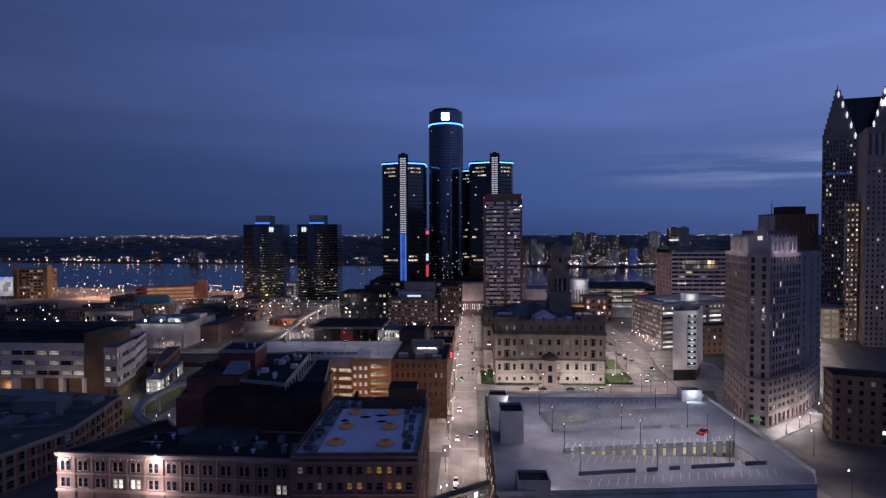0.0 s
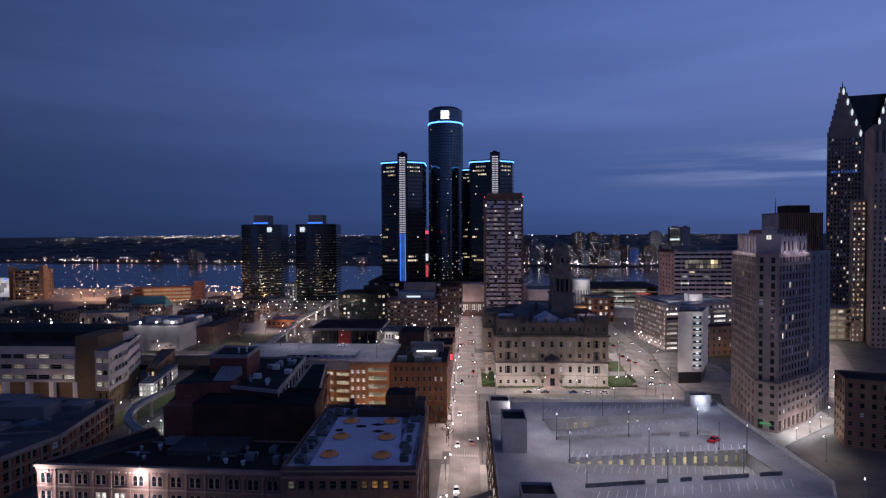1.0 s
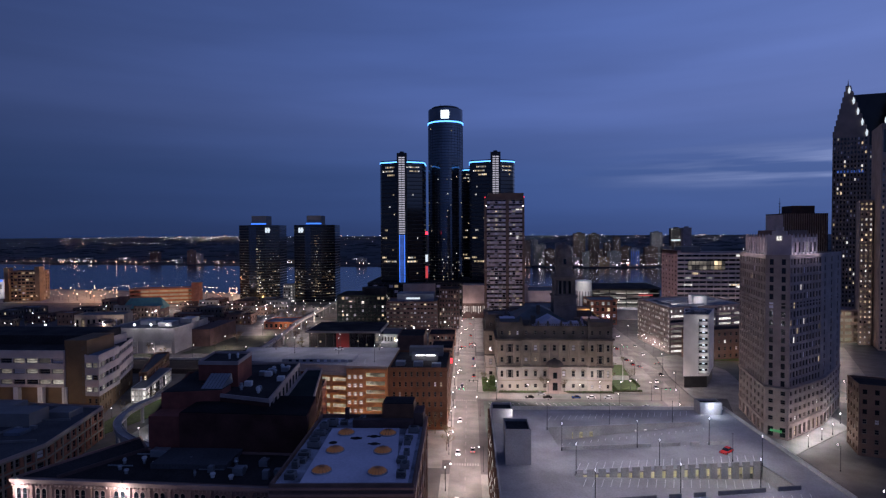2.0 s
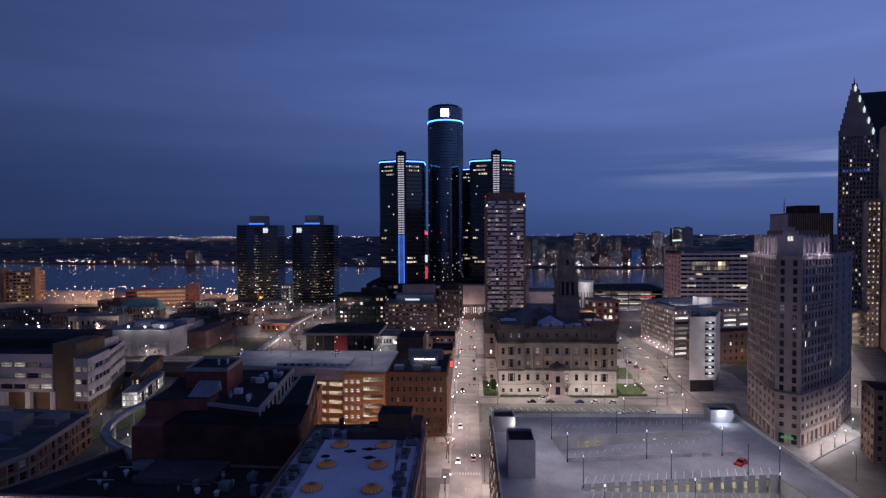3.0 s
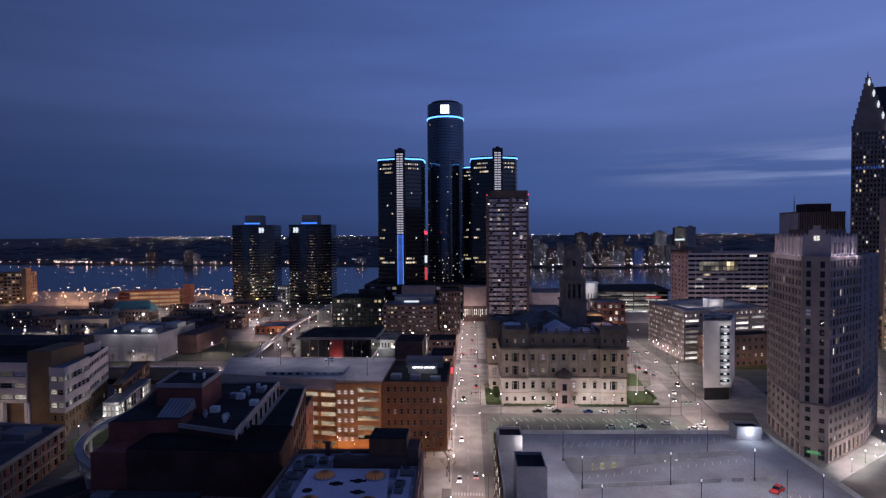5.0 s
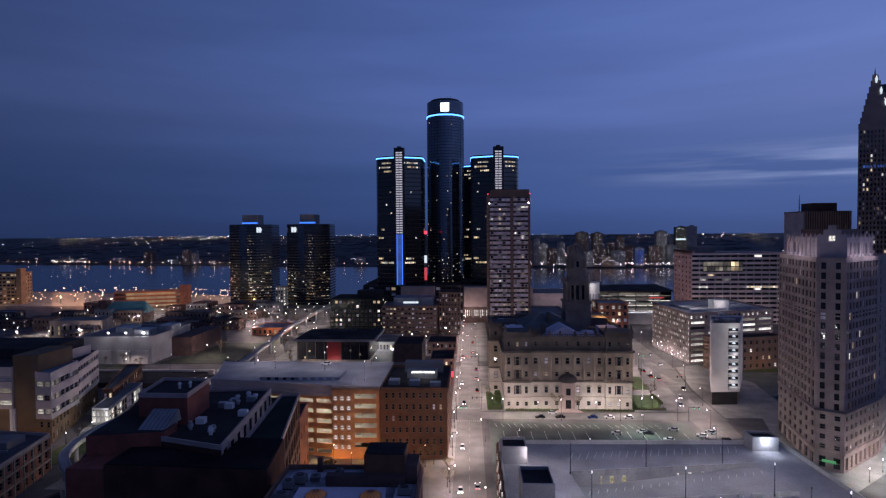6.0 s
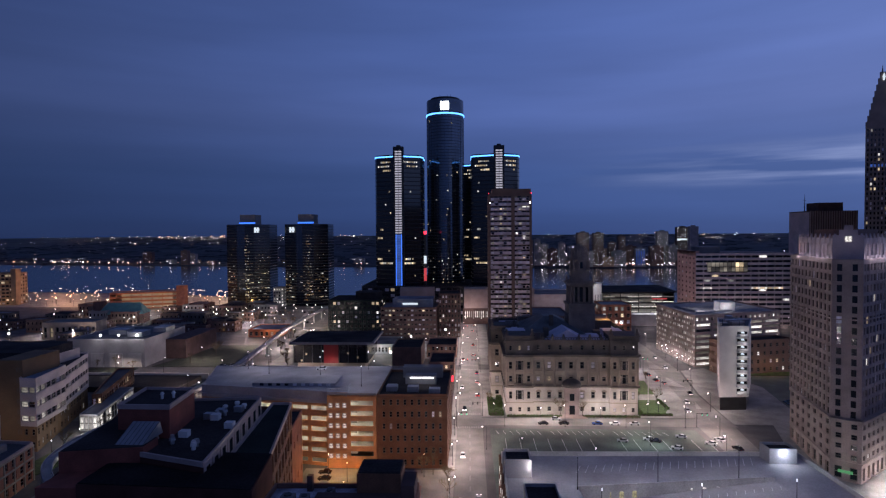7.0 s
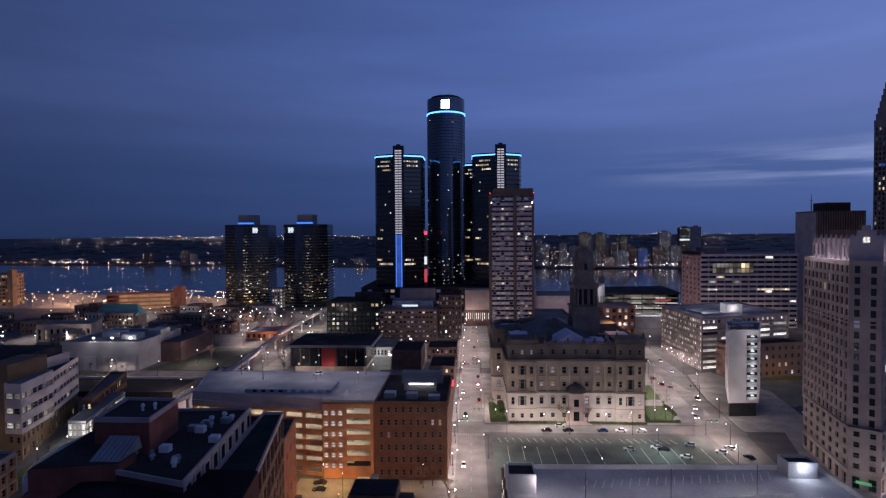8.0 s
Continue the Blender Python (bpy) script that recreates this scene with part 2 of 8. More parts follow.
LIT_DIM = glow("dim_lit_room", (1.0, 0.88, 0.74), 0.11, 0.9)
LIT_SOFT = glow("office_ceiling_light", (1.0, 0.92, 0.8), 0.24, 0.8)
LIT_EVEN = glow("evenly_lit_stair", (1.0, 0.86, 0.84), 0.5, 0.22)
GARAGE_GLOW = glow("garage_tube", (1.0, 0.93, 0.75), 7.0, lights=True)
BLUE = glow("blue_neon", (0.10, 0.36, 1.0), 3.2)
BLUE_DEEP = glow("deep_blue_panel", (0.06, 0.15, 0.62), 0.5, 0.3)
WHITE_GLOW = glow("white_sign_light", (0.85, 0.92, 1.0), 4.0)
RED_GLOW = glow("red_sign_light", (1.0, 0.03, 0.06), 3.0)
LAMP_WHITE = glow("lamp_white", (1.0, 0.89, 0.87), 9.0, 0.9)
BLUE_SOFT = glow("soft_blue_neon", (0.05, 0.2, 1.0), 1.6)
WHITE_SOFT = glow("soft_white_sign", (0.8, 0.9, 1.0), 0.9)
RED_SOFT = glow("soft_red_banner", (1.0, 0.10, 0.12), 0.55)
RUNG = glow("white_light_rung", (0.85, 0.82, 1.0), 0.55)
HEADLIGHT = glow("car_headlight", (1.0, 0.95, 0.88), 14.0)
TAIL_OFF = material("unlit_taillight", (0.2, 0.01, 0.01), 0.25, grain=0.05, stain=0.05)
TAILLIGHT = glow("car_taillight", (1.0, 0.03, 0.02), 3.0)
CREAM_GLOW = glow("cream_slot_glow", (1.0, 0.88, 0.5), 0.42, 0.25)
GARAGE_TUBE = glow("inner_garage_tube", (1.0, 0.95, 0.7), 30.0, lights=True)
AMBER_TUBE = glow("amber_garage_tube", (1.0, 0.5, 0.18), 24.0, lights=True)
SKY_GLASS = glow("amber_skylight_glass", (1.0, 0.46, 0.2), 0.07)
GREEN_LENS = glow("green_signal_lens", (0.15, 1.0, 0.55), 3.0)
GREEN_GLOW = glow("green_sign", (0.2, 0.9, 0.35), 0.28)
FAR_WHITE = glow("far_white_light", (1.0, 0.87, 0.97), 13.0, 0.92, lights=True)
FAR_AMBER = glow("far_amber_light", (1.0, 0.52, 0.36), 13.0, 0.85, lights=True)
FAR_ROOM = glow("far_lit_room", (0.97, 0.88, 0.97), 5.5, 0.95)
LAMP_AMBER = glow("lamp_amber", (1.0, 0.62, 0.42), 13.0, 0.7)
LAMP_STRONG = glow("strong_white_lamp", (0.97, 0.95, 1.0), 60.0)
LAMP_DIM = glow("dim_lamp", (0.95, 0.92, 1.0), 4.0)

# ---- building kit ----


class Shell:
    """Collects faces of one part."""

    def __init__(self):
        self.v, self.f = [], []

    def face(self, *pts):
        n = len(self.v)
        self.v.extend(pts)
        self.f.append(tuple(range(n, n + len(pts))))

    def box(self, x0, x1, y0, y1, z0, z1):
        n = len(self.v)
        self.v += [(x0, y0, z0), (x1, y0, z0), (x1, y1, z0), (x0, y1, z0), (x0, y0, z1), (x1, y0, z1), (x1, y1, z1), (x0, y1, z1)]
        self.f += [tuple(n + i for i in q) for q in ((0, 3, 2, 1), (4, 5, 6, 7), (0, 1, 5, 4), (1, 2, 6, 5), (2, 3, 7, 6), (3, 0, 4, 7))]

    def obox(self, p, q, out, back_, z0, z1):
        """A box along the line p-q, reaching out to its right and back to its left."""
        d = (Vector(q) - Vector(p)).normalized()
        r = Vector((d.y, -d.x))
        a, b = Vector(p) + r * out, Vector(q) + r * out
        c, e = Vector(q) - r * back_, Vector(p) - r * back_
        self.prism([a, b, c, e], z0, z1)

    def prism(self, poly, z0, z1, bottom=True):
        n = len(poly)
        k = len(self.v)
        self.v += [(p[0], p[1], z0) for p in poly] + [(p[0], p[1], z1) for p in poly]
        for i in range(n):
            j = (i + 1) % n
            self.f.append((k + i, k + j, k + n + j, k + n + i))
        self.f.append(tuple(k + n + i for i in range(n)))
        if bottom:
            self.f.append(tuple(k + i for i in reversed(range(n))))

    def tube(self, c, r0, r1, z0, z1, n=12, cap=True):
        k = len(self.v)
        for r, z in ((r0, z0), (r1, z1)):
            self.v += [(c[0] + r * math.cos(2 * math.pi * i / n), c[1] + r * math.sin(2 * math.pi * i / n), z) for i in range(n)]
        for i in range(n):
            j = (i + 1) % n
            self.f.append((k + i, k + j, k + n + j, k + n + i))
        if cap:
            self.f.append(tuple(k + n + i for i in range(n)))
            self.f.append(tuple(k + i for i in reversed(range(n))))

    def mesh(self, name, *mats):
        me = bpy.data.meshes.new(name)
        me.from_pydata([tuple(p) for p in self.v], [], self.f)
        for m in mats:
            me.materials.append(m)
        me.update()
        return me


def part(name, shell, mat, parent=None, label="", kind=""):
    ob = new(name, shell.mesh(name, mat))
    ob.parent = parent
    if label or kind:
        tagged(ob, label, kind=kind)
    return ob


def thing(name, label, category, group="", kind="", at=(0, 0, 0)):
    ob = new(name)
    ob.location = at
    ob.empty_display_size = 0.5
    return tagged(ob, label, category, group, kind)


def solid(name, shell, mat, label, category, group="", kind=""):
    ob = new(name, shell.mesh(name, mat))
    return tagged(ob, label, category, group, kind)


def pane_shell(border=0.09, mullion=True):
    """One window, a metre square, its glass set back behind the frame."""
    s = Shell()
    b, d = border, 0.5
    quads = [(-.5, .5, -.5, -.5 + b), (-.5, .5, .5 - b, .5), (-.5, -.5 + b, -.5 + b, .5 - b), (.5 - b, .5, -.5 + b, .5 - b)]
    if mullion:
        quads.append((-.5 + b, .5 - b, -.04, .04))
    for x0, x1, z0, z1 in quads:
        s.face((x0, 0, z0), (x1, 0, z0), (x1, 0, z1), (x0, 0, z1))
    k = len(s.f)
    s.face((-.5, 0.05, -.5), (.5, 0.05, -.5), (.5, 0.05, .5), (-.5, 0.05, .5))
    return s, k


PANES = {}
for tone, mat in (("dark", PANE), ("warm", LIT_WARM), ("cool", LIT_COOL), ("amber", LIT_AMBER), ("blind", BLIND), ("far", FAR_ROOM), ("dim", LIT_DIM), ("soft", LIT_SOFT), ("even", LIT_EVEN)):
    s_, k_ = pane_shell()
    me_ = s_.mesh("window_" + tone, FRAME, mat)
    for p_ in me_.polygons:
        p_.material_index = 1 if p_.index >= k_ else 0
    PANES[tone] = me_


class House:
    """A building: walls with real openings, a window in each, and a roof."""

    def __init__(self, name, label, wall, lit=0.06, tones=("warm", "cool"), seed=1, category="building", group="", cap=150, blinds=0.12):
        self.root = thing(name, label, category, group)
        self.wall_mat, self.lit, self.tones, self.cap, self.blinds = wall, lit, tones, cap, blinds
        self.wall, self.rnd, self.count, self.rest = Shell(), random.Random(seed), 0, {}

    def facade(self, p, q, z0, z1, cols, rows, w=0.55, h=0.6, deep=0.3, lift=0.5, lit=None, side=0.0, windows=True, glass=True, shell=None):
        """Wall from p to q (outside on the right) with cols x rows openings."""
        s = shell or self.wall
        p, q = Vector((p[0], p[1])), Vector((q[0], q[1]))
        length = (q - p).length
        d = (q - p) / length
        inward = Vector((-d.y, d.x))

        def at(u, z, k=0.0):
            a = p + d * u + inward * k
            return (a.x, a.y, z)

        if cols == 0 or rows == 0:
            s.face(at(0, z0), at(length, z0), at(length, z1), at(0, z1))
            return
        cw, rh = (length - 2 * side) / cols, (z1 - z0) / rows
        zprev = z0
        turn = math.atan2(d.y, d.x)
        for r in range(rows):
            zb = z0 + rh * r + rh * (1 - h) * lift
            zt = zb + rh * h
            s.face(at(0, zprev), at(length, zprev), at(length, zb), at(0, zb))
            uprev = 0.0
            for c in range(cols):
                ua = side + cw * (c + 0.5 - w / 2)
                ub = ua + cw * w
                s.face(at(uprev, zb), at(ua, zb), at(ua, zt), at(uprev, zt))
                s.face(at(ua, zb), at(ub, zb), at(ub, zb, deep), at(ua, zb, deep))
                s.face(at(ua, zt, deep), at(ub, zt, deep), at(ub, zt), at(ua, zt))
                s.face(at(ua, zb), at(ua, zb, deep), at(ua, zt, deep), at(ua, zt))
                s.face(at(ub, zb, deep), at(ub, zb), at(ub, zt), at(ub, zt, deep))
                uprev = ub
                if windows:
                    chance = self.lit if lit is None else lit
                    tone = "blind" if self.rnd.random() < self.blinds else "dark"
                    if self.rnd.random() < chance:
                        tone = self.rnd.choice(self.tones)
                    m = at((ua + ub) / 2, (zb + zt) / 2, deep - 0.03)
                    self.window(tone, m, turn, ub - ua, zt - zb)
            s.face(at(uprev, zb), at(length, zb), at(length, zt), at(uprev, zt))
            zprev = zt
        s.face(at(0, zprev), at(length, zprev), at(length, z1), at(0, z1))

    def window(self, tone, m, turn, w, h):
        if self.count < self.cap:
            self.count += 1
            ob = new("window", PANES[tone])
            ob.parent = self.root
            ob.matrix_basis = Matrix.LocRotScale(m, Euler((0, 0, turn)), (w, 1, h))
        else:
            s = self.rest.setdefault(tone, Shell())
            dx, dy = math.cos(turn) * w / 2, math.sin(turn) * w / 2
            s.face((m[0] - dx, m[1] - dy, m[2] - h / 2), (m[0] + dx, m[1] + dy, m[2] - h / 2), (m[0] + dx, m[1] + dy, m[2] + h / 2), (m[0] - dx, m[1] - dy, m[2] + h / 2))

    def done(self):
        part("wall", self.wall, self.wall_mat, self.root)
        for tone, s in self.rest.items():
            part("window_rest", s, {"dark": PANE, "warm": LIT_WARM, "cool": LIT_COOL, "amber": LIT_AMBER, "blind": BLIND, "far": FAR_ROOM, "dim": LIT_DIM, "soft": LIT_SOFT, "even": LIT_EVEN}[tone], self.root, kind="stuff")
        return self.root

    def roof(self, poly, z, mat, parapet=0.9, thick=0.35, wall=None):
        """A flat roof below a parapet that runs round it."""
        s = Shell()
        s.face(*[(p[0], p[1], z) for p in poly])
        part("roof", s, mat, self.root)
        if parapet:
            s = Shell()
            n = len(poly)
            for i in range(n):
                s.obox(poly[i], poly[(i + 1) % n], 0.06, thick, z - 0.3, z + parapet)
            part("parapet", s, wall or self.wall_mat, self.root)


def rect(x0, x1, y0, y1):
    return [(x0, y0), (x1, y0), (x1, y1), (x0, y1)]


def block(name, label, poly, z1, wall, grid, roof, z0=0.0, lit=0.06, seed=1, parapet=0.9, w=0.55, h=0.6, tones=("warm", "cool"), category="building", group="", deep=0.3, lift=0.5, cap=60):
    """A plain building over a polygon; grid gives (columns, rows) per side."""
    b = House(name, label, wall, lit, tones, seed, category, group, cap)
    n = len(poly)
    for i in range(n):
        c, r = grid[i % len(grid)]
        b.facade(poly[i], poly[(i + 1) % n], z0, z1, c, r, w, h, deep, lift)
    b.roof(poly, z1 - 0.02, roof, parapet)
    b.done()
    return b


# ---- ground, river and far shore ----


def shore(x):
    """The far bank's distance at x."""
    return max(1440, 1490 - 0.165 * x)


def bank(x):
    """The near bank's distance at x."""
    return float(np.interp(x, [-700, -400, -150], [890, 840, 742]))


g = Shell()
cols_ = [-4200, -2400, -1400, -700, -400, -150, 300, 800, 1600, 4200]
far_rows = [(0, -9), (12, -4), (500, 4), (1300, 26), (2300, 52), (2900, 64)]
for xa, xb in zip(cols_, cols_[1:]):
    ba, bb_ = bank(xa), bank(xb)
    g.face((xa, -400, 0), (xb, -400, 0), (xb, bb_ - 30, 0), (xa, ba - 30, 0))
    for (da, za), (db, zb) in (((-30, 0), (0, -2.5)), ((0, -2.5), (14, -9))):
        g.face((xa, ba + da, za), (xb, bb_ + da, za), (xb, bb_ + db, zb), (xa, ba + db, zb))
    sa, sb = shore(xa), shore(xb)
    g.face((xa, ba + 14, -9), (xb, bb_ + 14, -9), (xb, sb, -9), (xa, sa, -9))
    for (ya, za), (yb, zb) in zip(far_rows, far_rows[1:]):
        g.face((xa, sa + ya, za), (xb, sb + ya, za), (xb, sb + yb, zb), (xa, sa + yb, zb))
ground = solid("ground", g, ASPHALT, "dark city ground and wooded far shore", "ground", kind="structure")
ground.data.materials.append(FOREST)
for p_ in ground.data.polygons:
    if p_.center.y > 1000:
        p_.material_index = 1
w_ = Shell()
w_.face((-4200, 898, -6), (-700, 898, -6), (-400, 848, -6), (-150, 750, -6), (4200, 750, -6), (4200, 1436, -6), (300, 1436, -6), (-4200, 2180, -6))
solid("water", w_, WATER, "wide dark river reflecting the shore lights", "river", kind="structure")

# far woods: an uneven dark tree line on the opposite bank
rw = random.Random(5)
woods = Shell()
for k in range(1800):
    x = rw.uniform(-2600, 1900)
    dist = rw.choice((rw.uniform(20, 300), rw.uniform(300, 1500), rw.uniform(1500, 2850)))
    y = shore(x) + dist
    z = np.interp(dist, [r[0] for r in far_rows], [r[1] for r in far_rows])
    if abs(x) > 0.95 * y:
        continue
    r, h = rw.uniform(14, 40), rw.uniform(2, 5.5)
    n = 7
    k0 = len(woods.v)
    for ring, zz in ((1.0, 0.0), (0.85, 0.55), (0.35, 0.95)):
        woods.v += [(x + r * ring * rw.uniform(.75, 1.15) * math.cos(6.283 * i / n), y + r * ring * rw.uniform(.75, 1.15) * math.sin(6.283 * i / n), z + h * zz * rw.uniform(.85, 1.1)) for i in range(n)]
    for a in (0, n):
        for i in range(n):
            j = (i + 1) % n
            woods.f.append((k0 + a + i, k0 + a + j, k0 + a + n + j, k0 + a + n + i))
    woods.f.append(tuple(k0 + 2 * n + i for i in range(n)))
solid("far_woods", woods, FOREST, "dark woods and low roofs on the far bank", "woods", kind="stuff")


def octa(s, x, y, z, r):
    k = len(s.v)
    s.v += [(x - r, y, z), (x + r, y, z), (x, y - r, z), (x, y + r, z), (x, y, z - r), (x, y, z + r)]
    s.f += [tuple(k + i for i in t) for t in ((0, 2, 5), (2, 1, 5), (1, 3, 5), (3, 0, 5), (2, 0, 4), (1, 2, 4), (3, 1, 4), (0, 3, 4))]


white_far, amber_far = Shell(), Shell()
for k in range(1500):
    x = rw.uniform(-2900, 1900)
    if k < 420:
        dist = rw.uniform(2000, 2850)
        x = rw.gauss(-1750, 700) if k < 280 else rw.uniform(-3000, 1900)
    elif k < 900:
        dist = rw.uniform(1100, 2850)
    else:
        dist = rw.uniform(30, 1900)
    y = shore(x) + dist
    z = np.interp(dist, [r[0] for r in far_rows], [r[1] for r in far_rows]) + rw.uniform(7, 13)
    if abs(x) > 0.95 * y:
        continue
    size = rw.choice((0.28, 0.33, 0.4, 0.5, 0.9)) if k < 900 else rw.choice((0.16, 0.2, 0.25, 0.32, 0.6))
    octa(white_far if rw.random() < 0.78 else amber_far, x, y, z, size * (y / 3300) * 1.3)
x = -1750.0
while x < 900:
    octa(amber_far if x < 150 or rw.random() < 0.5 else white_far, x, shore(x) + 14, rw.uniform(1.5, 4), rw.uniform(0.5, 1.35))
    x += rw.uniform(8, 42)
for k in range(190):
    x = rw.uniform(170, 980)
    dist = rw.uniform(16, 90) if k % 3 else rw.uniform(90, 400)
    octa(white_far if rw.random() < .7 else amber_far, x, shore(x) + dist, rw.uniform(0, 6) if k % 3 else rw.uniform(6, 22), rw.uniform(.6, 1.4))
solid("distant_light", white_far, FAR_WHITE, "white street lights across the far bank", "lights", kind="stuff")
solid("distant_light", amber_far, FAR_AMBER, "amber street lights along the far bank", "lights", kind="stuff")

# ---- roads, pavements, markings ----


def slab(name, poly, z0, z1, mat, label, category):
    s = Shell()
    s.prism(poly, z0, z1)
    return solid(name, s, mat, label, category, kind="structure")


slab("road_1", rect(-2.6, 8.4, -120, 575), -0.3, 0.02, STREET, "straight lamp-lit street with worn lane marks", "road")
slab("road_2", [(-300, 297), (-2.6, 297), (-2.6, 308), (-300, 308)], -0.3, 0.02, STREET, "cross street beside the parking lot", "road")
slab("road_3", [(8.4, 297), (118, 297), (118, 307), (8.4, 307)], -0.3, 0.02, STREET, "cross street before the county building", "road")
slab("road_4", [(100, 262), (112, 255), (117, 300), (120, 346), (129, 396), (131, 470), (133, 526), (110, 526), (106, 420), (102, 330)], -0.3, 0.024, STREET, "broad avenue curving past the county building", "road")
for x0, x1, y0, y1, n in ((-5.6, -2.6, 60, 207, 1), (-5.6, -2.6, 219, 296, 1), (-5.6, -2.6, 309, 395, 1), (-5.6, -2.6, 408, 575, 1),
                          (8.4, 11.4, 60, 207, 1), (8.4, 19.6, 308, 396, 1), (8.4, 17.5, 410, 575, 1)):
    slab("pavement_1", rect(x0, x1, y0, y1), -0.3, 0.15, PAVING, "raised concrete pavement with a kerb", "pavement")
slab("road_6", [(186, 296), (204, 288), (275, 430), (254, 446)], -0.3, 0.021, STREET, "lamp-lit street running behind the flatiron tower", "road")
slab("road_7", [(93, 118), (116, 118), (121, 222), (101, 232), (98, 258), (92.5, 214)], -0.3, 0.018, STREET, "side street beside the parking deck", "road")
slab("pavement_2", [(19.6, 308), (104, 308), (108, 330), (114, 396), (19.6, 396)], -0.3, 0.15, PAVING, "pavement round the county building", "pavement")
slab("pavement_3", [(117.5, 300), (150, 300), (160, 360), (146, 402), (130, 395), (121, 346)], -0.3, 0.15, PAVING, "pavement beside the slim white building", "pavement")
slab("pavement_4", [(104, 232), (124, 226), (166, 258), (172, 300), (134, 300), (122, 262)], -0.3, 0.15, PAVING, "pavement round the flatiron tower", "pavement")
slab("lot", rect(11.4, 98, 214, 293), -0.3, 0.03, LOT_ASPHALT, "open car park with painted bays", "parking lot")
slab("lot", [(-56, 212), (-5.6, 212), (-5.6, 250), (-56, 250)], -0.3, 0.03, PAVING, "service yard behind the brick lofts", "yard")
slab("lot", [(151, 305), (200, 305), (200, 382), (161, 382)], -0.3, 0.03, LOT_ASPHALT, "dark car park behind the slim building", "parking lot")
for poly in ([(11.5, 311), (18.5, 311), (18.5, 332), (11.5, 338)], [(20, 308.6), (44, 308.6), (44, 309.6), (20, 309.6)], [(54, 308.6), (80, 308.6), (80, 309.6), (54, 309.6)],
             [(80.5, 312), (92, 312), (97, 322), (97, 335), (80.5, 335)], [(82, 345), (98, 345), (101, 372), (82, 372)], [(104, 430), (112, 426), (108, 470), (102, 470)], [(155, 385), (198, 385), (198, 394), (158, 394)], [(-160, 246), (-150, 240), (-143, 262), (-150, 300), (-158, 300)]):
    slab("lawn", poly, 0.0, 0.2, GRASS, "clipped green lawn lit by street lamps", "lawn")

for r4 in ((-262, -112, 374, 384), (-127.5, -113, 384, 560), (-290, -113, 540, 552), (-262, -204.5, 452, 461), (-420, -262, 455, 464), (-300, -262, 384, 540), (-420, -150, 655, 668)):
    slab("road_5", rect(*r4), -0.3, 0.022, STREET, "lamp-lit street in the old quarter", "road")
for poly in ([(-200, 400), (-150, 400), (-156, 468), (-186, 468)], [(-260, 386), (-206, 386), (-206, 395), (-260, 395)], [(-262, 470), (-205, 470), (-205, 500), (-262, 500)], [(-250, 560), (-228, 560), (-228, 600), (-250, 600)]):
    slab("lawn", poly, 0.0, 0.2, WINTER_GRASS, "dark winter lawn between the streets", "lawn")
slab("pavement_5", [(-138, 222), (-112, 222), (-112, 262), (-138, 262)], -0.3, 0.15, PAVING, "pale lamp-lit pavement under the guideway", "pavement")
slab("lot", rect(-46, -6, 426, 486), -0.3, 0.03, PAVING, "white-lit paved yard between the shops", "yard")
marks = Shell()
for k in range(60):
    y = 90 + k * 8
    if 208 < y < 218 or 294 < y < 312 or 396 < y < 408:
        continue
    marks.box(2.8, 3.0, y, y + 3.5, 0.0, 0.026)
for y in (214.5, 293.0, 310.5, 396.0, 407.0):
    for i in range(11):
        marks.box(-2.2 + i * 0.95, -1.7 + i * 0.95, y, y + 2.2, 0.0, 0.026)
bays = Shell()
for i in range(15):
    x = 17.2 + i * 5.75
    if i not in (7, 12):
        bays.box(x, x + 0.16, 257, 281.5, 0.0, 0.036)
        bays.box(x, x + 0.16, 219, 227, 0.0, 0.036)
        bays.box(x, x + 0.16, 232, 248, 0.0, 0.036)
for i in range(26):
    x = 15 + i * 2.9
    if i % 9 != 7:
        bays.prism([(x, 286), (x + 0.16, 286), (x - 1.0, 290.5), (x - 1.16, 290.5)], 0.0, 0.036)
solid("bay_marking", bays, DECK_LINE, "white painted bay lines on the car park", "road markings", kind="structure")
for k in range(14):
    a = Vector((107, 262)).lerp(Vector((111, 330)), k / 14)
    marks.prism([(a.x, a.y), (a.x + 0.2, a.y), (a.x + 0.75, a.y + 2.6), (a.x + 0.55, a.y + 2.6)], 0, 0.03)
    b_ = Vector((112, 330)).lerp(Vector((124, 520)), k / 14)
    marks.box(b_.x, b_.x + 0.2, b_.y, b_.y + 5, 0, 0.03)
for i in range(16):
    marks.box(105 + i * .95, 105.5 + i * .95, 352, 355, 0, 0.03)
solid("road_marking", marks, STRIPE, "worn white lane lines, crossings and bay lines", "road markings", kind="structure")

# ---- lamps ----


def light(name, at, energy, color=(1.0, 0.86, 0.74), radius=0.3, down=False):
    d = LIGHTS.get((energy, color, radius, down))
    if d is None:
        d = bpy.data.lights.new(name, "SPOT" if down else "POINT")
        if down:
            d.spot_size, d.spot_blend = radians(158), 0.5
        d.energy, d.color, d.shadow_soft_size = energy * 0.5, color, radius
        LIGHTS[(energy, color, radius, down)] = d
    o = new(name, d)
    o.location = at
    return o


LIGHTS = {}


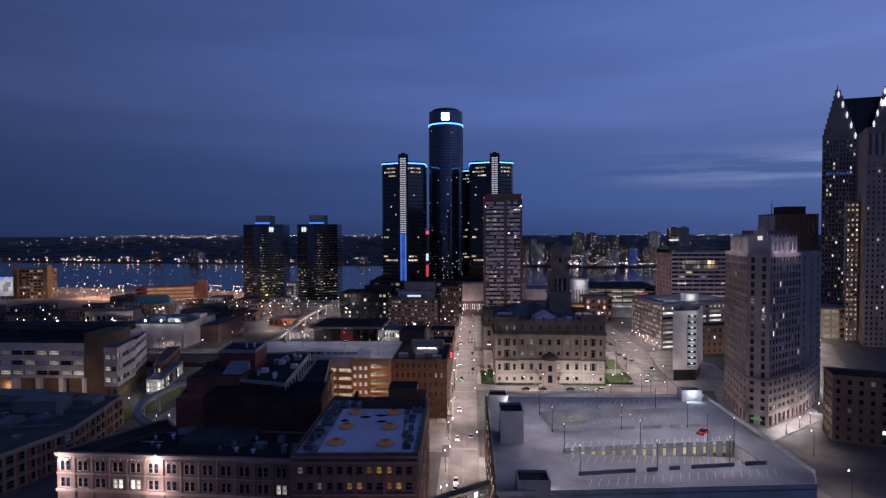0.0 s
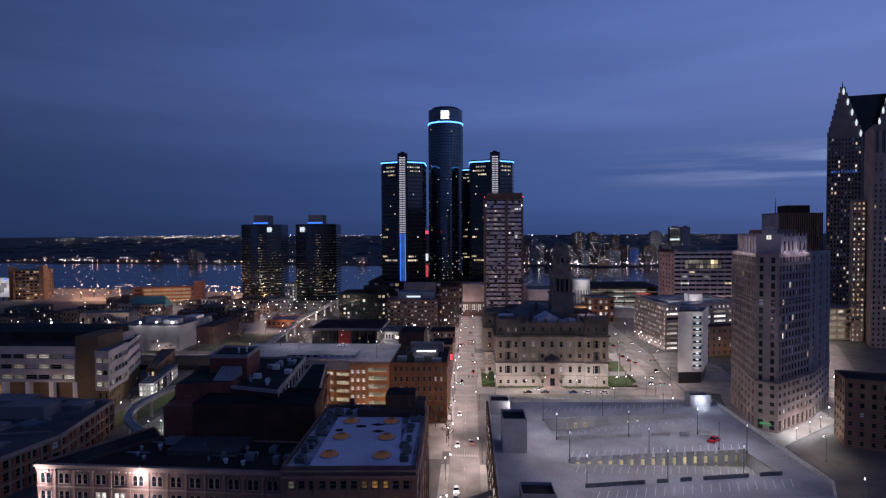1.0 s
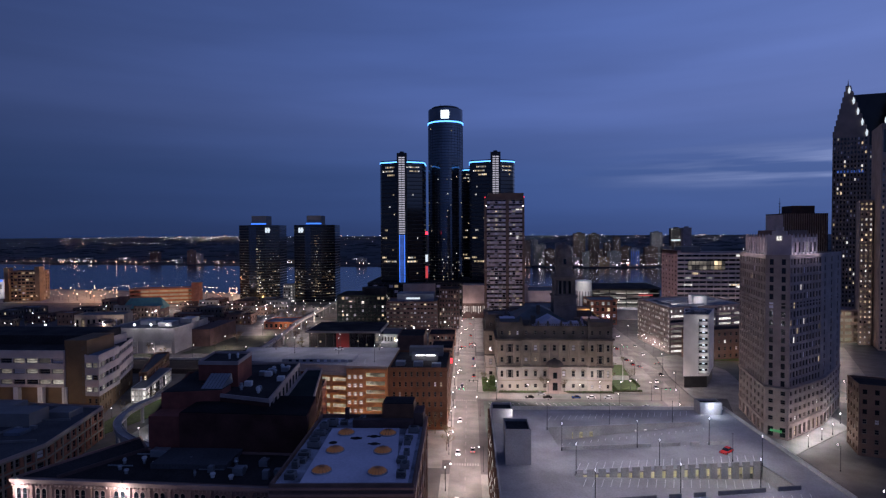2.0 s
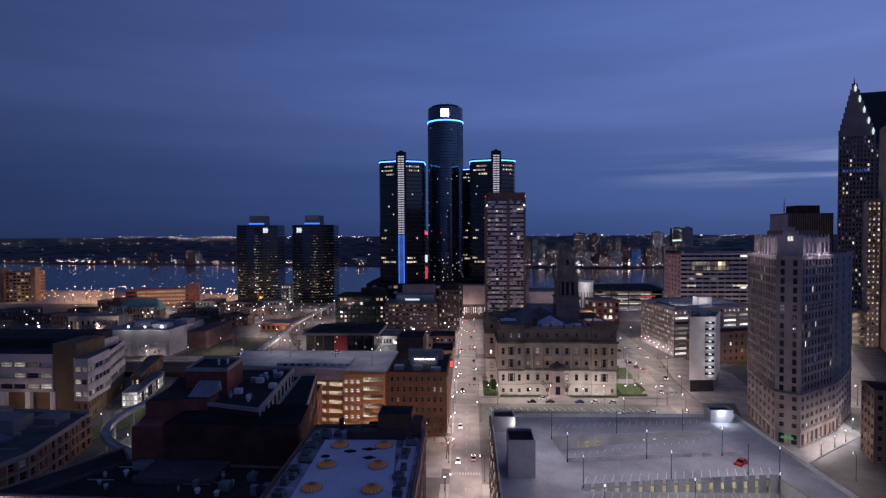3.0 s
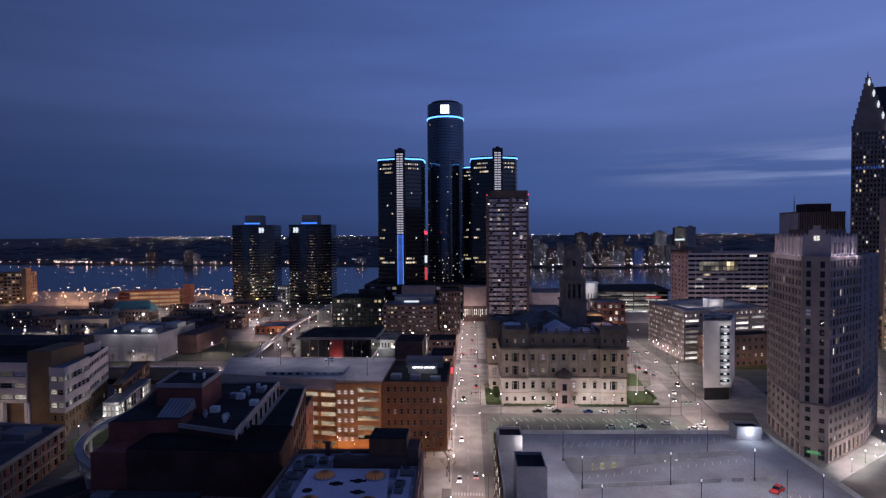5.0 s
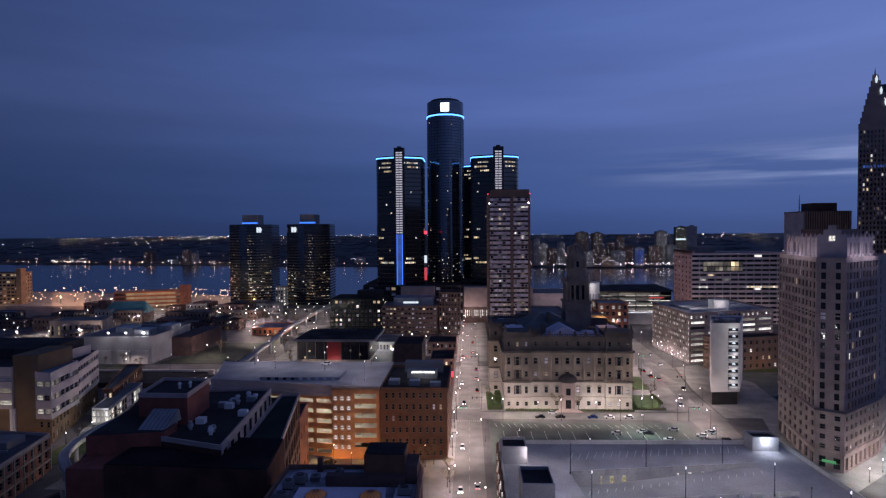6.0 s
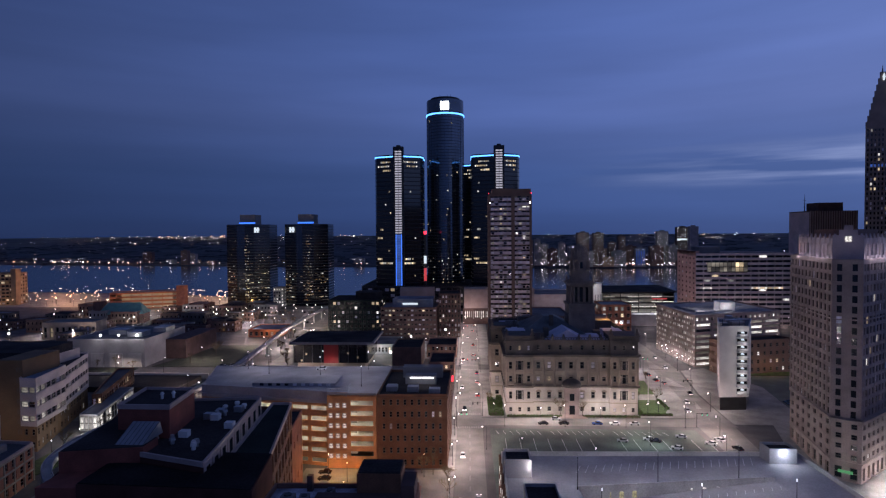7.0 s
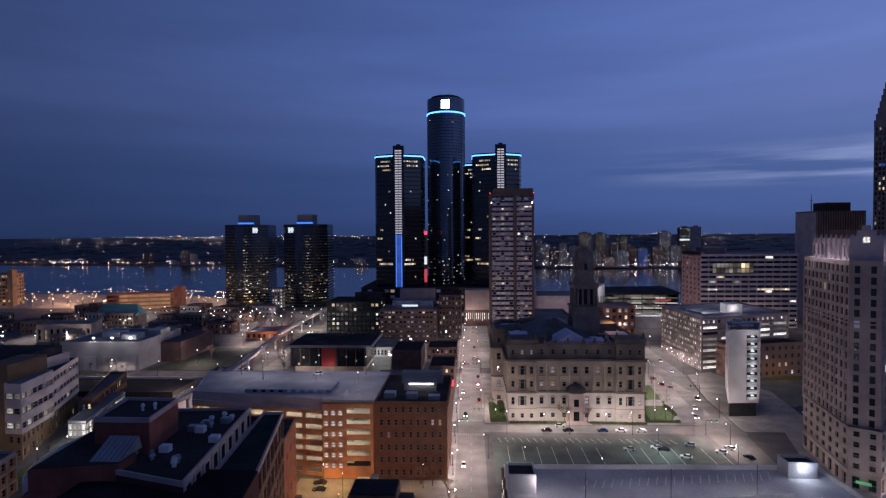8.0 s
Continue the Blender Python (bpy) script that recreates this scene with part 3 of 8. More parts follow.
def make_lamp(h, head_mat, arm, label, group, r=0.34):
    root = thing("street_lamp", label, "lamp", group)
    s = Shell()
    s.tube((0, 0), 0.16, 0.16, 0, 0.7, 8)
    s.tube((0, 0), 0.09, 0.06, 0.7, h, 8)
    pole = part("pole", s, STEEL, root)
    if arm:
        s = Shell()
        s.box(0, arm, -0.05, 0.05, h - 0.12, h)
        part("arm", s, STEEL, pole)
    s = Shell()
    s.tube((arm, 0), r * 0.6, r, h - 0.35, h - 0.1, 8)
    s.tube((arm, 0), r, r * 0.5, h - 0.1, h + 0.2, 8)
    part("head", s, head_mat, pole, "glowing lamp head")
    return root


PROTO = {"tall": make_lamp(9.0, LAMP_WHITE, 1.6, "tall steel street lamp with a glowing head", "street lamps", 0.2),
         "post": make_lamp(4.6, LAMP_WHITE, 0.0, "short lamp post with a bright globe", "lamp posts", 0.2),
         "dark_pole": make_lamp(7.6, STEEL, 0.0, "thin unlit lamp pole standing on the parking deck", "dark deck lamps", 0.11),
         "deck": make_lamp(7.6, LAMP_DIM, 0.0, "thin lamp pole standing on the parking deck", "deck lamps", 0.11),
         "far": make_lamp(9.0, LAMP_WHITE, 0.0, "street lamp glowing in the old quarter", "old quarter lamps", 0.3),
         "yard": make_lamp(9.0, LAMP_STRONG, 0.0, "tall yard lamp with a glaring white head", "yard lamps", 0.6),
         "amber": make_lamp(8.0, LAMP_AMBER, 0.0, "yard lamp with a small amber head", "amber lamps", 0.07)}
USED, LAMP_NO = set(), [0]


def lamp(kind, x, y, z=0.0, turn=0.0, energy=0, color=(1.0, 0.86, 0.74)):
    m = pose(x, y, z, 0, 0, turn)
    if kind in USED:
        copy_thing(PROTO[kind], m)
    else:
        PROTO[kind].matrix_basis = m
        USED.add(kind)
    h = {"tall": 8.4, "post": 4.2, "deck": 7.3, "dark_pole": 7.3, "amber": 7.4, "far": 8.4, "yard": 7.8}[kind]
    if energy:
        a = {"tall": 1.6}.get(kind, 0.0)
        light("lamp_light", (x + a * math.cos(radians(turn)) * 1.3, y + a * math.sin(radians(turn)) * 1.3, z + h - 0.2), energy * (1.4 if y > 380 and x < -60 else 1.0) * (1.35 if LAMP_NO[0] % 2 else 0.8), color, 0.3, LAMP_NO[0] % 2 == 1)
        LAMP_NO[0] += 1


WARM, WHITE_L, AMBER_L = (1.0, 0.785, 0.745), (1.0, 0.94, 0.98), (1.0, 0.52, 0.18)
for k in range(16):
    y = 104 + 30 * k
    lamp("tall", -3.4, y, 0.15, 0, 14500 if y < 280 else 12500, WARM)
    if k % 2:
        lamp("tall", 9.3, y + 15, 0.15, 180, 15500 if y < 270 else 13000, WARM)
for k in range(9):
    lamp("post", -3.9, 112 + k * 30, 0.15)
for x in (18, 44, 70, 95):
    lamp("tall", x, 295.5, 0.0, 90, 9000, WARM)
for x in (-30, -65, -100):
    lamp("tall", x, 309.5, 0.0, -90, 7000, WARM)
for x, y in ((22, 256), (46.7, 247), (73.8, 275), (96.2, 259.7)):
    lamp("tall", x, y, 0.03, 90, 6300, (0.92, 1.0, 0.94))
for x, y in ((104, 283), (115, 318), (101, 345), (123, 362), (106, 390), (128, 395), (133, 430), (108, 440), (132, 470), (110, 500), (130, 530), (96, 404), (90, 405), (70, 402), (45, 402)):
    lamp("tall" if y < 400 else "far", x, y, 0.0, random.Random(int(x * y)).uniform(0, 360), 17000, WARM)
for x, y in ((85, 314), (90.5, 316), (94.5, 319), (35, 307.0), (14, 313), (88, 350), (62, 307.5)):
    lamp("post", x, y, 0.15, 0, 2200, WHITE_L)
for x, y in ((108, 238), (118, 230), (136, 236), (146, 244), (154, 250), (166, 264)):
    lamp("post", x, y, 0.15, 0, 7500, WHITE_L)
for x in (-92, -72, -52, -30):
    lamp("tall", x, 118.5, 0, 90, 5500, WARM)
for x, y in ((100, 160), (112, 190), (104, 215), (124, 178), (134, 214), (176, 300), (192, 300), (205, 330), (184, 318)):
    lamp("tall", x, y, 0, 90, 13000 if y > 238 else 5000, WARM)
for x, y in ((215, 350), (232, 372), (248, 398), (262, 424), (238, 415), (262, 446), (222, 380), (200, 365), (196, 548), (222, 548), (250, 548), (278, 548), (180, 540), (165, 545)):
    lamp("far", x, y, 0, 0, 15000 if y < 500 else 9500, WARM)
for x, y in ((-121, 330), (-123, 372), (-127, 412), (-131, 452), (-135, 486), (-141, 535), (-144, 575)):
    lamp("far", x, y, 0, 0, 15000, WARM)
# elevated-track district and river parking
rl = random.Random(11)
for k in range(40):
    x, y = -250 + (k % 10) * 13 + rl.uniform(-3, 3), 566 + (k // 10) * 24 + (k % 10 - 5) ** 2 * .4 + rl.uniform(-2, 2)
    lamp("far", x, y, 0, rl.uniform(0, 360), 15000 if k % 3 == 0 else 0, WARM)
for k in range(40):
    x, y = rl.uniform(-200, -110), rl.uniform(315, 545)
    if k % 2 == 0 and -190 < x < -115 and not (-172 < x < -138 and 490 < y < 540):
        lamp("far", x, y, 0, rl.uniform(0, 360), 17000, WARM)
river_lamps = Shell()
heads = []
for k in range(250):
    x = rl.uniform(-760, -290)
    row = (695, 712, 728, 745, 770, 800, 830)[k % 7]
    y = min(row + rl.uniform(-3, 3), bank(x) - 22)
    river_lamps.tube((x, y), .12, .09, 0, 7.6, 6)
    heads.append(len(river_lamps.f))
    river_lamps.tube((x, y), .22, .34, 7.6, 7.9, 6)
    river_lamps.tube((x, y), .34, .16, 7.9, 8.2, 6)
    heads.append(len(river_lamps.f))
    if k % 6 == 0 and x > -600:
        light("lamp_light", (x, y, 7.2), 33000, (1.0, 0.52, 0.31))
rl_ob = solid("riverside_lamps", river_lamps, STEEL, "rows of amber lamps over the riverside car parks", "lamps", kind="stuff")
rl_ob.data.materials.append(LAMP_AMBER)
for a, e in zip(heads[::2], heads[1::2]):
    for f_ in range(a, e):
        rl_ob.data.polygons[f_].material_index = 1
slab("lot", [(-780, 688), (-285, 688), (-285, 770), (-400, 806), (-700, 856), (-780, 862)], -0.3, 0.03, PAVING, "riverside car parks lit by amber lamps", "parking lot")
for k in range(44):
    x, y = rl.uniform(-420, -200), rl.uniform(440, 640)
    lamp("far", x, y, 0, rl.uniform(0, 360), 28000 if k % 3 == 0 else 0, WARM)
for x, y in ((-160, 262), (-158, 275), (-166, 250), (-170, 240), (-176, 232), (-181, 226), (-150, 292)):
    lamp("post", x, y, 0, 0, 1800, WARM)
for x, y, e in ((-39.9, 458.8, 34000), (-47, 405, 9000), (-16, 488, 9000), (-306, 553, 20000), (-352, 467, 9000)):
    lamp("yard", x, y, 0, 0, e, WHITE_L)
for x, y in ((-131.5, 236), (-126.5, 237)):
    lamp("post", x, y, .15, 0, 3200, WHITE_L)
for x, y in ((-236, 372), (-205, 372), (-184, 385), (-215, 388)):
    lamp("tall", x, y, 0, 90, 6000, WARM)
for x, y in ((-190, 247), (-220, 249), (-250, 250)):
    lamp("tall", x, y, 0, 90, 5500, (1.0, 0.76, 0.58))
# posts added for the yard's amber light, whose own lamps are unseen
for x, y, e in ((-46, 243, 9000), (-38, 236, 7000), (-13, 244, 2200), (-36, 222, 6000)):
    lamp("amber", x, y, 0.03, 0, e, AMBER_L)
for x, y in ((-20, 420), (-30, 450), (-48, 455), (-14, 470), (-55, 380), (-30, 330), (-90, 345), (-120, 345)):
    lamp("tall", x, y, 0, 0, 5000, WARM)

# ---- cars ----


def make_car(paint, label, running):
    """A saloon, nose towards +y."""
    root = thing("car", label, "car", "parked and passing cars")
    bm = bmesh.new()
    ring = [(-2.2, .45), (-2.25, .75), (-1.5, .92), (1.2, .88), (2.15, .72), (2.25, .45), (2.1, .25), (-2.1, .25)]
    left = [bm.verts.new((-.88 + (0.06 if z > .8 else 0), y, z)) for y, z in ring]
    right = [bm.verts.new((.88 - (0.06 if z > .8 else 0), y, z)) for y, z in ring]
    bm.faces.new(left)
    bm.faces.new(list(reversed(right)))
    for i in range(8):
        j = (i + 1) % 8
        bm.faces.new((left[j], left[i], right[i], right[j]))
    me = bpy.data.meshes.new("body")
    bmesh.ops.recalc_face_normals(bm, faces=bm.faces[:])
    bm.to_mesh(me)
    bm.free()
    me.materials.append(paint)
    ob = new("body", me)
    ob.parent = root
    s = Shell()
    lo = [(-.80, -1.75), (.80, -1.75), (.80, .95), (-.80, .95)]
    hi = [(-.62, -1.2), (.62, -1.2), (.62, .25), (-.62, .25)]
    for i in range(4):
        j = (i + 1) % 4
        s.face((*lo[i], .88), (*lo[j], .88), (*hi[j], 1.42), (*hi[i], 1.42))
    part("window_band", s, PANE, root, "dark glass cabin windows")
    s = Shell()
    s.prism(hi, 1.42, 1.47)
    part("roof_panel", s, paint, root)
    for x in (-.8, .8):
        for y in (-1.4, 1.4):
            s = Shell()
            k, n = 0, 10
            s.v = [(x + dx, y + .33 * math.cos(6.283 * i / n), .33 + .33 * math.sin(6.283 * i / n)) for dx in (-.1, .1) for i in range(n)]
            s.f = [(i, (i + 1) % n, n + (i + 1) % n, n + i) for i in range(n)] + [tuple(range(n)), tuple(range(n, 2 * n))]
            part("wheel", s, TAR, root)
        for y, mat, nm in ((2.2, HEADLIGHT if running else PANE, "headlight"), (-2.24, TAILLIGHT if running else TAIL_OFF, "taillight")):
            s = Shell()
            s.box(x * .8 - .2, x * .8 + .2, y - .04, y + .06, .55, .72)
            part(nm, s, mat, root)
    return root


CAR_DONE, PAINT_DONE = {}, {}
PAINTS = {"white": (0.7, 0.7, 0.7), "black": (0.015, 0.015, 0.018), "silver": (0.4, 0.41, 0.43), "blue": (0.03, 0.06, 0.2), "red": (0.5, 0.02, 0.015)}


def car(tone, x, y, z=0.03, turn=0.0, running=False):
    """A car at its place; one that runs has its lights on."""
    m = pose(x, y, z, 0, 0, turn)
    if (tone, running) in CAR_DONE:
        return copy_thing(CAR_DONE[tone, running], m)
    if tone not in PAINT_DONE:
        PAINT_DONE[tone] = material(tone + "_car_paint", PAINTS[tone], 0.25, grain=0.03, stain=0.05, spec=0.6)
    name = "dark blue" if tone == "blue" else tone
    if running:
        label = name + " car on the street with its lights on"
    else:
        label = "red car parked on the deck" if tone == "red" else name + " car parked on lamp-lit asphalt"
    ob = make_car(PAINT_DONE[tone], label, running)
    ob.matrix_basis = m
    CAR_DONE[tone, running] = ob
    return ob


for tone, x, y, turn in (("black", 35, 298.6, 90), ("black", 44, 298.8, 90), ("silver", 41.5, 304.6, -90), ("blue", 58.5, 299, 90), ("white", 66, 299, 90), ("silver", 74.5, 299, 90),
                         ("silver", 64, 279, 80), ("white", 75, 281, 75), ("black", 77, 279, 75), ("white", 83, 272, 70), ("white", 98, 277, 60), ("silver", 89, 284, 70), ("black", 106, 272, 20), ("white", 103, 281, 30),
                         ("silver", 104.5, 318, 175), ("white", 109, 331, 170), ("black", 116.5, 346, 172), ("silver", 110, 366, 5), ("black", 107.5, 372, 5), ("black", 107, 384, 5), ("white", 123, 402, 175), ("silver", 126, 430, 175), ("black", 110, 420, 5), ("white", 124, 470, 175)):
    car(tone, x, y, 0.03, turn, y > 316)
rc_ = random.Random(21)
for tone, x, y in (("white", 0.0, 225), ("silver", 5.6, 228), ("white", 0.2, 262), ("black", 0.4, 318), ("white", -1.2, 355), ("silver", 6.9, 366), ("black", 7.0, 341), ("blue", 7.1, 386), ("black", -1.4, 420), ("white", 5.4, 436), ("black", 5.5, 470), ("silver", 1.2, 500), ("silver", 5.2, 530), ("white", 0.3, 180), ("white", 0.4, 186)):
    car(tone, x, y, 0.03, 180 if x < 3 else 0, True)
for k in range(14):
    car(rc_.choice(("black", "silver", "white", "blue", "black")), 158 + (k % 2) * 18 + rc_.uniform(-.3, .3), 312 + (k // 2) * 3.4, 0.03, 90)
for k in range(12):
    car(rc_.choice(("black", "silver", "white", "blue")), rc_.uniform(-250, -130), rc_.uniform(560, 645), 0.0, rc_.choice((0, 90, 180)))
for k in range(8):
    car(rc_.choice(("black", "silver", "white", "blue")), -134 - k * 3.1, rc_.uniform(400, 404), 0.0, 0)
for k in range(3):
    car(rc_.choice(("black", "silver", "white")), -330 + k * 12, 600 + rc_.uniform(-20, 20), 0.0, 90)
car("black", -48, 246, 0.03, 90)
car("black", -47, 241, 0.03, 90)
car("white", -60, 287.5, 26.55, 90)

# ---- river-front glass towers ----


def prism_ring(c, r, n, off):
    return [(c[0] + r * math.cos(off + 2 * math.pi * i / n), c[1] + r * math.sin(off + 2 * math.pi * i / n)) for i in range(n)]


def lit_panels(house, poly, sides, z0, z1, floors, count, seed, w=1.5, h=1.7, bands=()):
    """Lit windows standing just proud of a glass wall, floor by floor."""
    rnd = random.Random(seed)
    step = (z1 - z0) / floors
    spots = []
    for k in range(count):
        spots.append((rnd.choice(sides), rnd.randrange(floors), rnd.random(), 1))
    for fl, sd, a, n in bands:
        spots.append((sd, fl, a, n))
    for sd, fl, a, n in spots:
        p, q = Vector(poly[sd]), Vector(poly[(sd + 1) % len(poly)])
        d = (q - p).normalized()
        out = Vector((d.y, -d.x))
        length = (q - p).length
        for i in range(n):
            u = min(length - 1.2, 1.2 + a * (length - 2.4) + i * (w + 0.35))
            m = p + d * u + out * 0.12
            house.window(rnd.choice(house.tones), (m.x, m.y, z0 + step * (fl + 0.5)), math.atan2(d.y, d.x), w, h)


TOWER_PLAN = [(0, -24.5), (22.5, -16), (24.5, -11), (24.5, 11), (22.5, 16), (0, 24.5), (-22.5, 16), (-24.5, 11), (-24.5, -11), (-22.5, -16)]


def office_tower(cx, cy, z1, seed, front=True, ridge=0.0, west=0.0, east=0.0):
    b = House("office_tower", "dark glass octagonal office tower with a blue-lit roof edge", CURTAIN, seed=seed, tones=("warm", "warm", "cool"), group="riverfront office towers", cap=44)
    poly = [(cx + u + (ridge if u == 0 else west if u < 0 else -east), cy + v) for u, v in TOWER_PLAN]
    b.wall.prism(poly, 0, z1)
    s = Shell()
    floors = 39
    for k in range(floors + 1):
        z = z1 * k / floors
        for i in range(10):
            s.obox(poly[i], poly[(i + 1) % 10], 0.1, 0.0, max(0, z - 0.75), z)
    part("spandrel", s, SPANDREL, b.root, "bronze bands at every floor", "stuff")
    for i in range(10):
        s = Shell()
        s.obox(poly[i], poly[(i + 1) % 10], 0.4, 0.2, z1 - 1.6, z1 - 0.4)
        part("light_band", s, BLUE, b.root, "glowing blue band under the roof edge")
    s = Shell()
    s.prism(poly, z1, z1 + 0.8)
    part("roof", s, TAR, b.root)
    lit_panels(b, poly, (0, 9), 0, z1, floors, 14, seed, bands=[(37, 9, .2, 6), (37, 0, .2, 8), (36, 9, .05, 7), (36, 0, .4, 6), (35, 9, .3, 5), (21, 9, .15, 2), (19, 9, .02, 3), (13, 9, .1, 8), (13, 0, .25, 6), (14, 9, .0, 3), (14, 0, .3, 3)])
    lit_panels(b, poly, (2, 4, 5, 7), 0, z1, floors, 10, seed + 50)
    if front:
        s = Shell()
        fy = cy - 24.5
        cx += ridge
        s.box(cx - 5.0, cx + 5.0, fy - 1.6, fy + 5, 0, z1 + 8)
        shaft = part("lift_shaft", s, SPANDREL, b.root, "projecting lift shaft")
        low = 84
        for k in range(int((z1 + 6 - low) / 2.35)):
            s = Shell()
            s.box(cx - 3.1, cx - .25, fy - 2.0, fy - 1.6, low + k * 2.35, low + k * 2.35 + 1.2)
            s.box(cx + .25, cx + 3.1, fy - 2.0, fy - 1.6, low + k * 2.35, low + k * 2.35 + 1.2)
            part("light_rung", s, RUNG, shaft)
        s = Shell()
        s.box(cx - 2.9, cx - 2.3, fy - 2.05, fy - 1.6, 8, 83)
        s.box(cx + 2.3, cx + 2.9, fy - 2.05, fy - 1.6, 8, 83)
        part("blue_strip", s, BLUE_SOFT, shaft, "brighter blue light strips")
        for k in range(23):
            s = Shell()
            s.box(cx - 2.3, cx + 2.3, fy - 2.0, fy - 1.6, 8 + k * 3.26, 11.0 + k * 3.26)
            part("blue_panel", s, BLUE_DEEP, shaft, "glowing blue panel")
        s = Shell()
        s.tube((cx, fy + 1), 2.4, 2.0, z1 + 8, z1 + 9.5, 8)
        part("shaft_cap", s, STEEL, shaft)
    b.done()


office_tower(-64.5, 614.5, 159, 3, 1, east=2.2)
office_tower(27.5, 614.5, 159, 4, 1, ridge=4.2, west=2.2)
office_tower(-73.2, 690, 159, 5, 0)
office_tower(19, 690, 159, 6, 0)

b = House("hotel_tower", "tall mirror-glass cylinder with a glowing blue ring and white sign", MIRROR, seed=9, tones=("warm", "cool"), cap=110)
HC, HR = (-21.4, 641), 19.2
b.wall.tube(HC, HR, HR, 0, 220, 64)
s = Shell()
for k in range(70):
    z = 3.0 * k + 0.4
    s.tube(HC, HR + 0.05, HR + 0.05, z, z + 0.38, 64, False)
part("spandrel", s, SPANDREL, b.root, "dark bands at every floor", "stuff")
s = Shell()
for i in range(32):
    a = 2 * math.pi * i / 32
    s.box(HC[0] + (HR + .1) * math.cos(a) - .09, HC[0] + (HR + .1) * math.cos(a) + .09, HC[1] + (HR + .1) * math.sin(a) - .09, HC[1] + (HR + .1) * math.sin(a) + .09, 0, 203)
part("mullion", s, SPANDREL, b.root, kind="stuff")
s = Shell()
s.tube(HC, HR + .7, HR + .7, 204.6, 206.0, 64)
part("light_ring", s, BLUE, b.root, "glowing blue ring")
s = Shell()
s.tube(HC, HR - .3, HR - .3, 206.2, 220.5, 64)
part("crown", s, SPANDREL, b.root, "dark upper drum")
s = Shell()
s.tube(HC, HR - 4, HR - 4, 220.5, 223, 32)
part("roof_plant", s, STEEL, b.root)
s = Shell()
s.box(HC[0] - 4.0, HC[0] + 4.6, HC[1] - HR - .6, HC[1] - HR - .1, 208.5, 217)
part("sign", s, WHITE_GLOW, b.root, "square glowing white sign")
s = Shell()
for dx in (-5, 3, 6):
    s.tube((HC[0] + dx, HC[1] - 6), .15, .1, 223, 227, 6)
part("antenna", s, STEEL, b.root)
hp = prism_ring(HC, HR + 0.25, 24, 0)
lit_panels(b, hp, tuple(range(13, 23)), 8, 200, 62, 34, 12, 1.2, 1.3)
lit_panels(b, hp, tuple(range(13, 23)), 8, 60, 17, 40, 13, 1.0, 1.2)
b.done()

s = Shell()
s.box(-40.8, -39.0, 598, 600, 20, 84)
mast = thing("sign_mast", "slender banner mast lit red and white between the towers", "sign")
part("mast", s, STEEL, mast)
for z0, z1, m_ in ((37.5, 50, RED_SOFT), (54.5, 62, WHITE_SOFT), (83, 86, RED_GLOW)):
    s = Shell()
    s.box(-41.2, -38.6, 597.2, 597.9, z0, z1)
    part("lit_panel", s, m_, mast)

pod = House("podium", "low dark podium with pale upper walls joining the towers", SPANDREL, seed=2, lit=0.2, cap=40)
pod.facade((-100, 584), (62, 584), 0, 33, 30, 6, .7, .5)
pod.facade((62, 584), (62, 720), 0, 33, 0, 0)
pod.facade((-100, 720), (-100, 584), 0, 33, 0, 0)
pod.facade((62, 720), (-100, 720), 0, 33, 0, 0)
pod.roof(rect(-100, 62, 584, 720), 33, TAR, 1.0)
pod.done()
s = Shell()
s.box(-2, 62, 566, 584, 15, 33)
s.box(-62, -30, 574, 584, 18, 33)
hall = thing("entrance_hall", "pale concrete hall bridging the street end", "building")
part("wall", s, PALE, hall)
for k in range(12):
    s = Shell()
    s.box(-1 + k * 1.8, -0.45 + k * 1.8, 567, 567.5, 6.5 if k % 4 else 5, 12)
    part("lit_bay", s, LIT_COOL, hall)
s = Shell()
s.box(-3, 62, 567.6, 584, 0, 15)
part("base", s, BRICK_DARK, hall)
light("hall_light", (5, 558, 12), 5000, WARM)

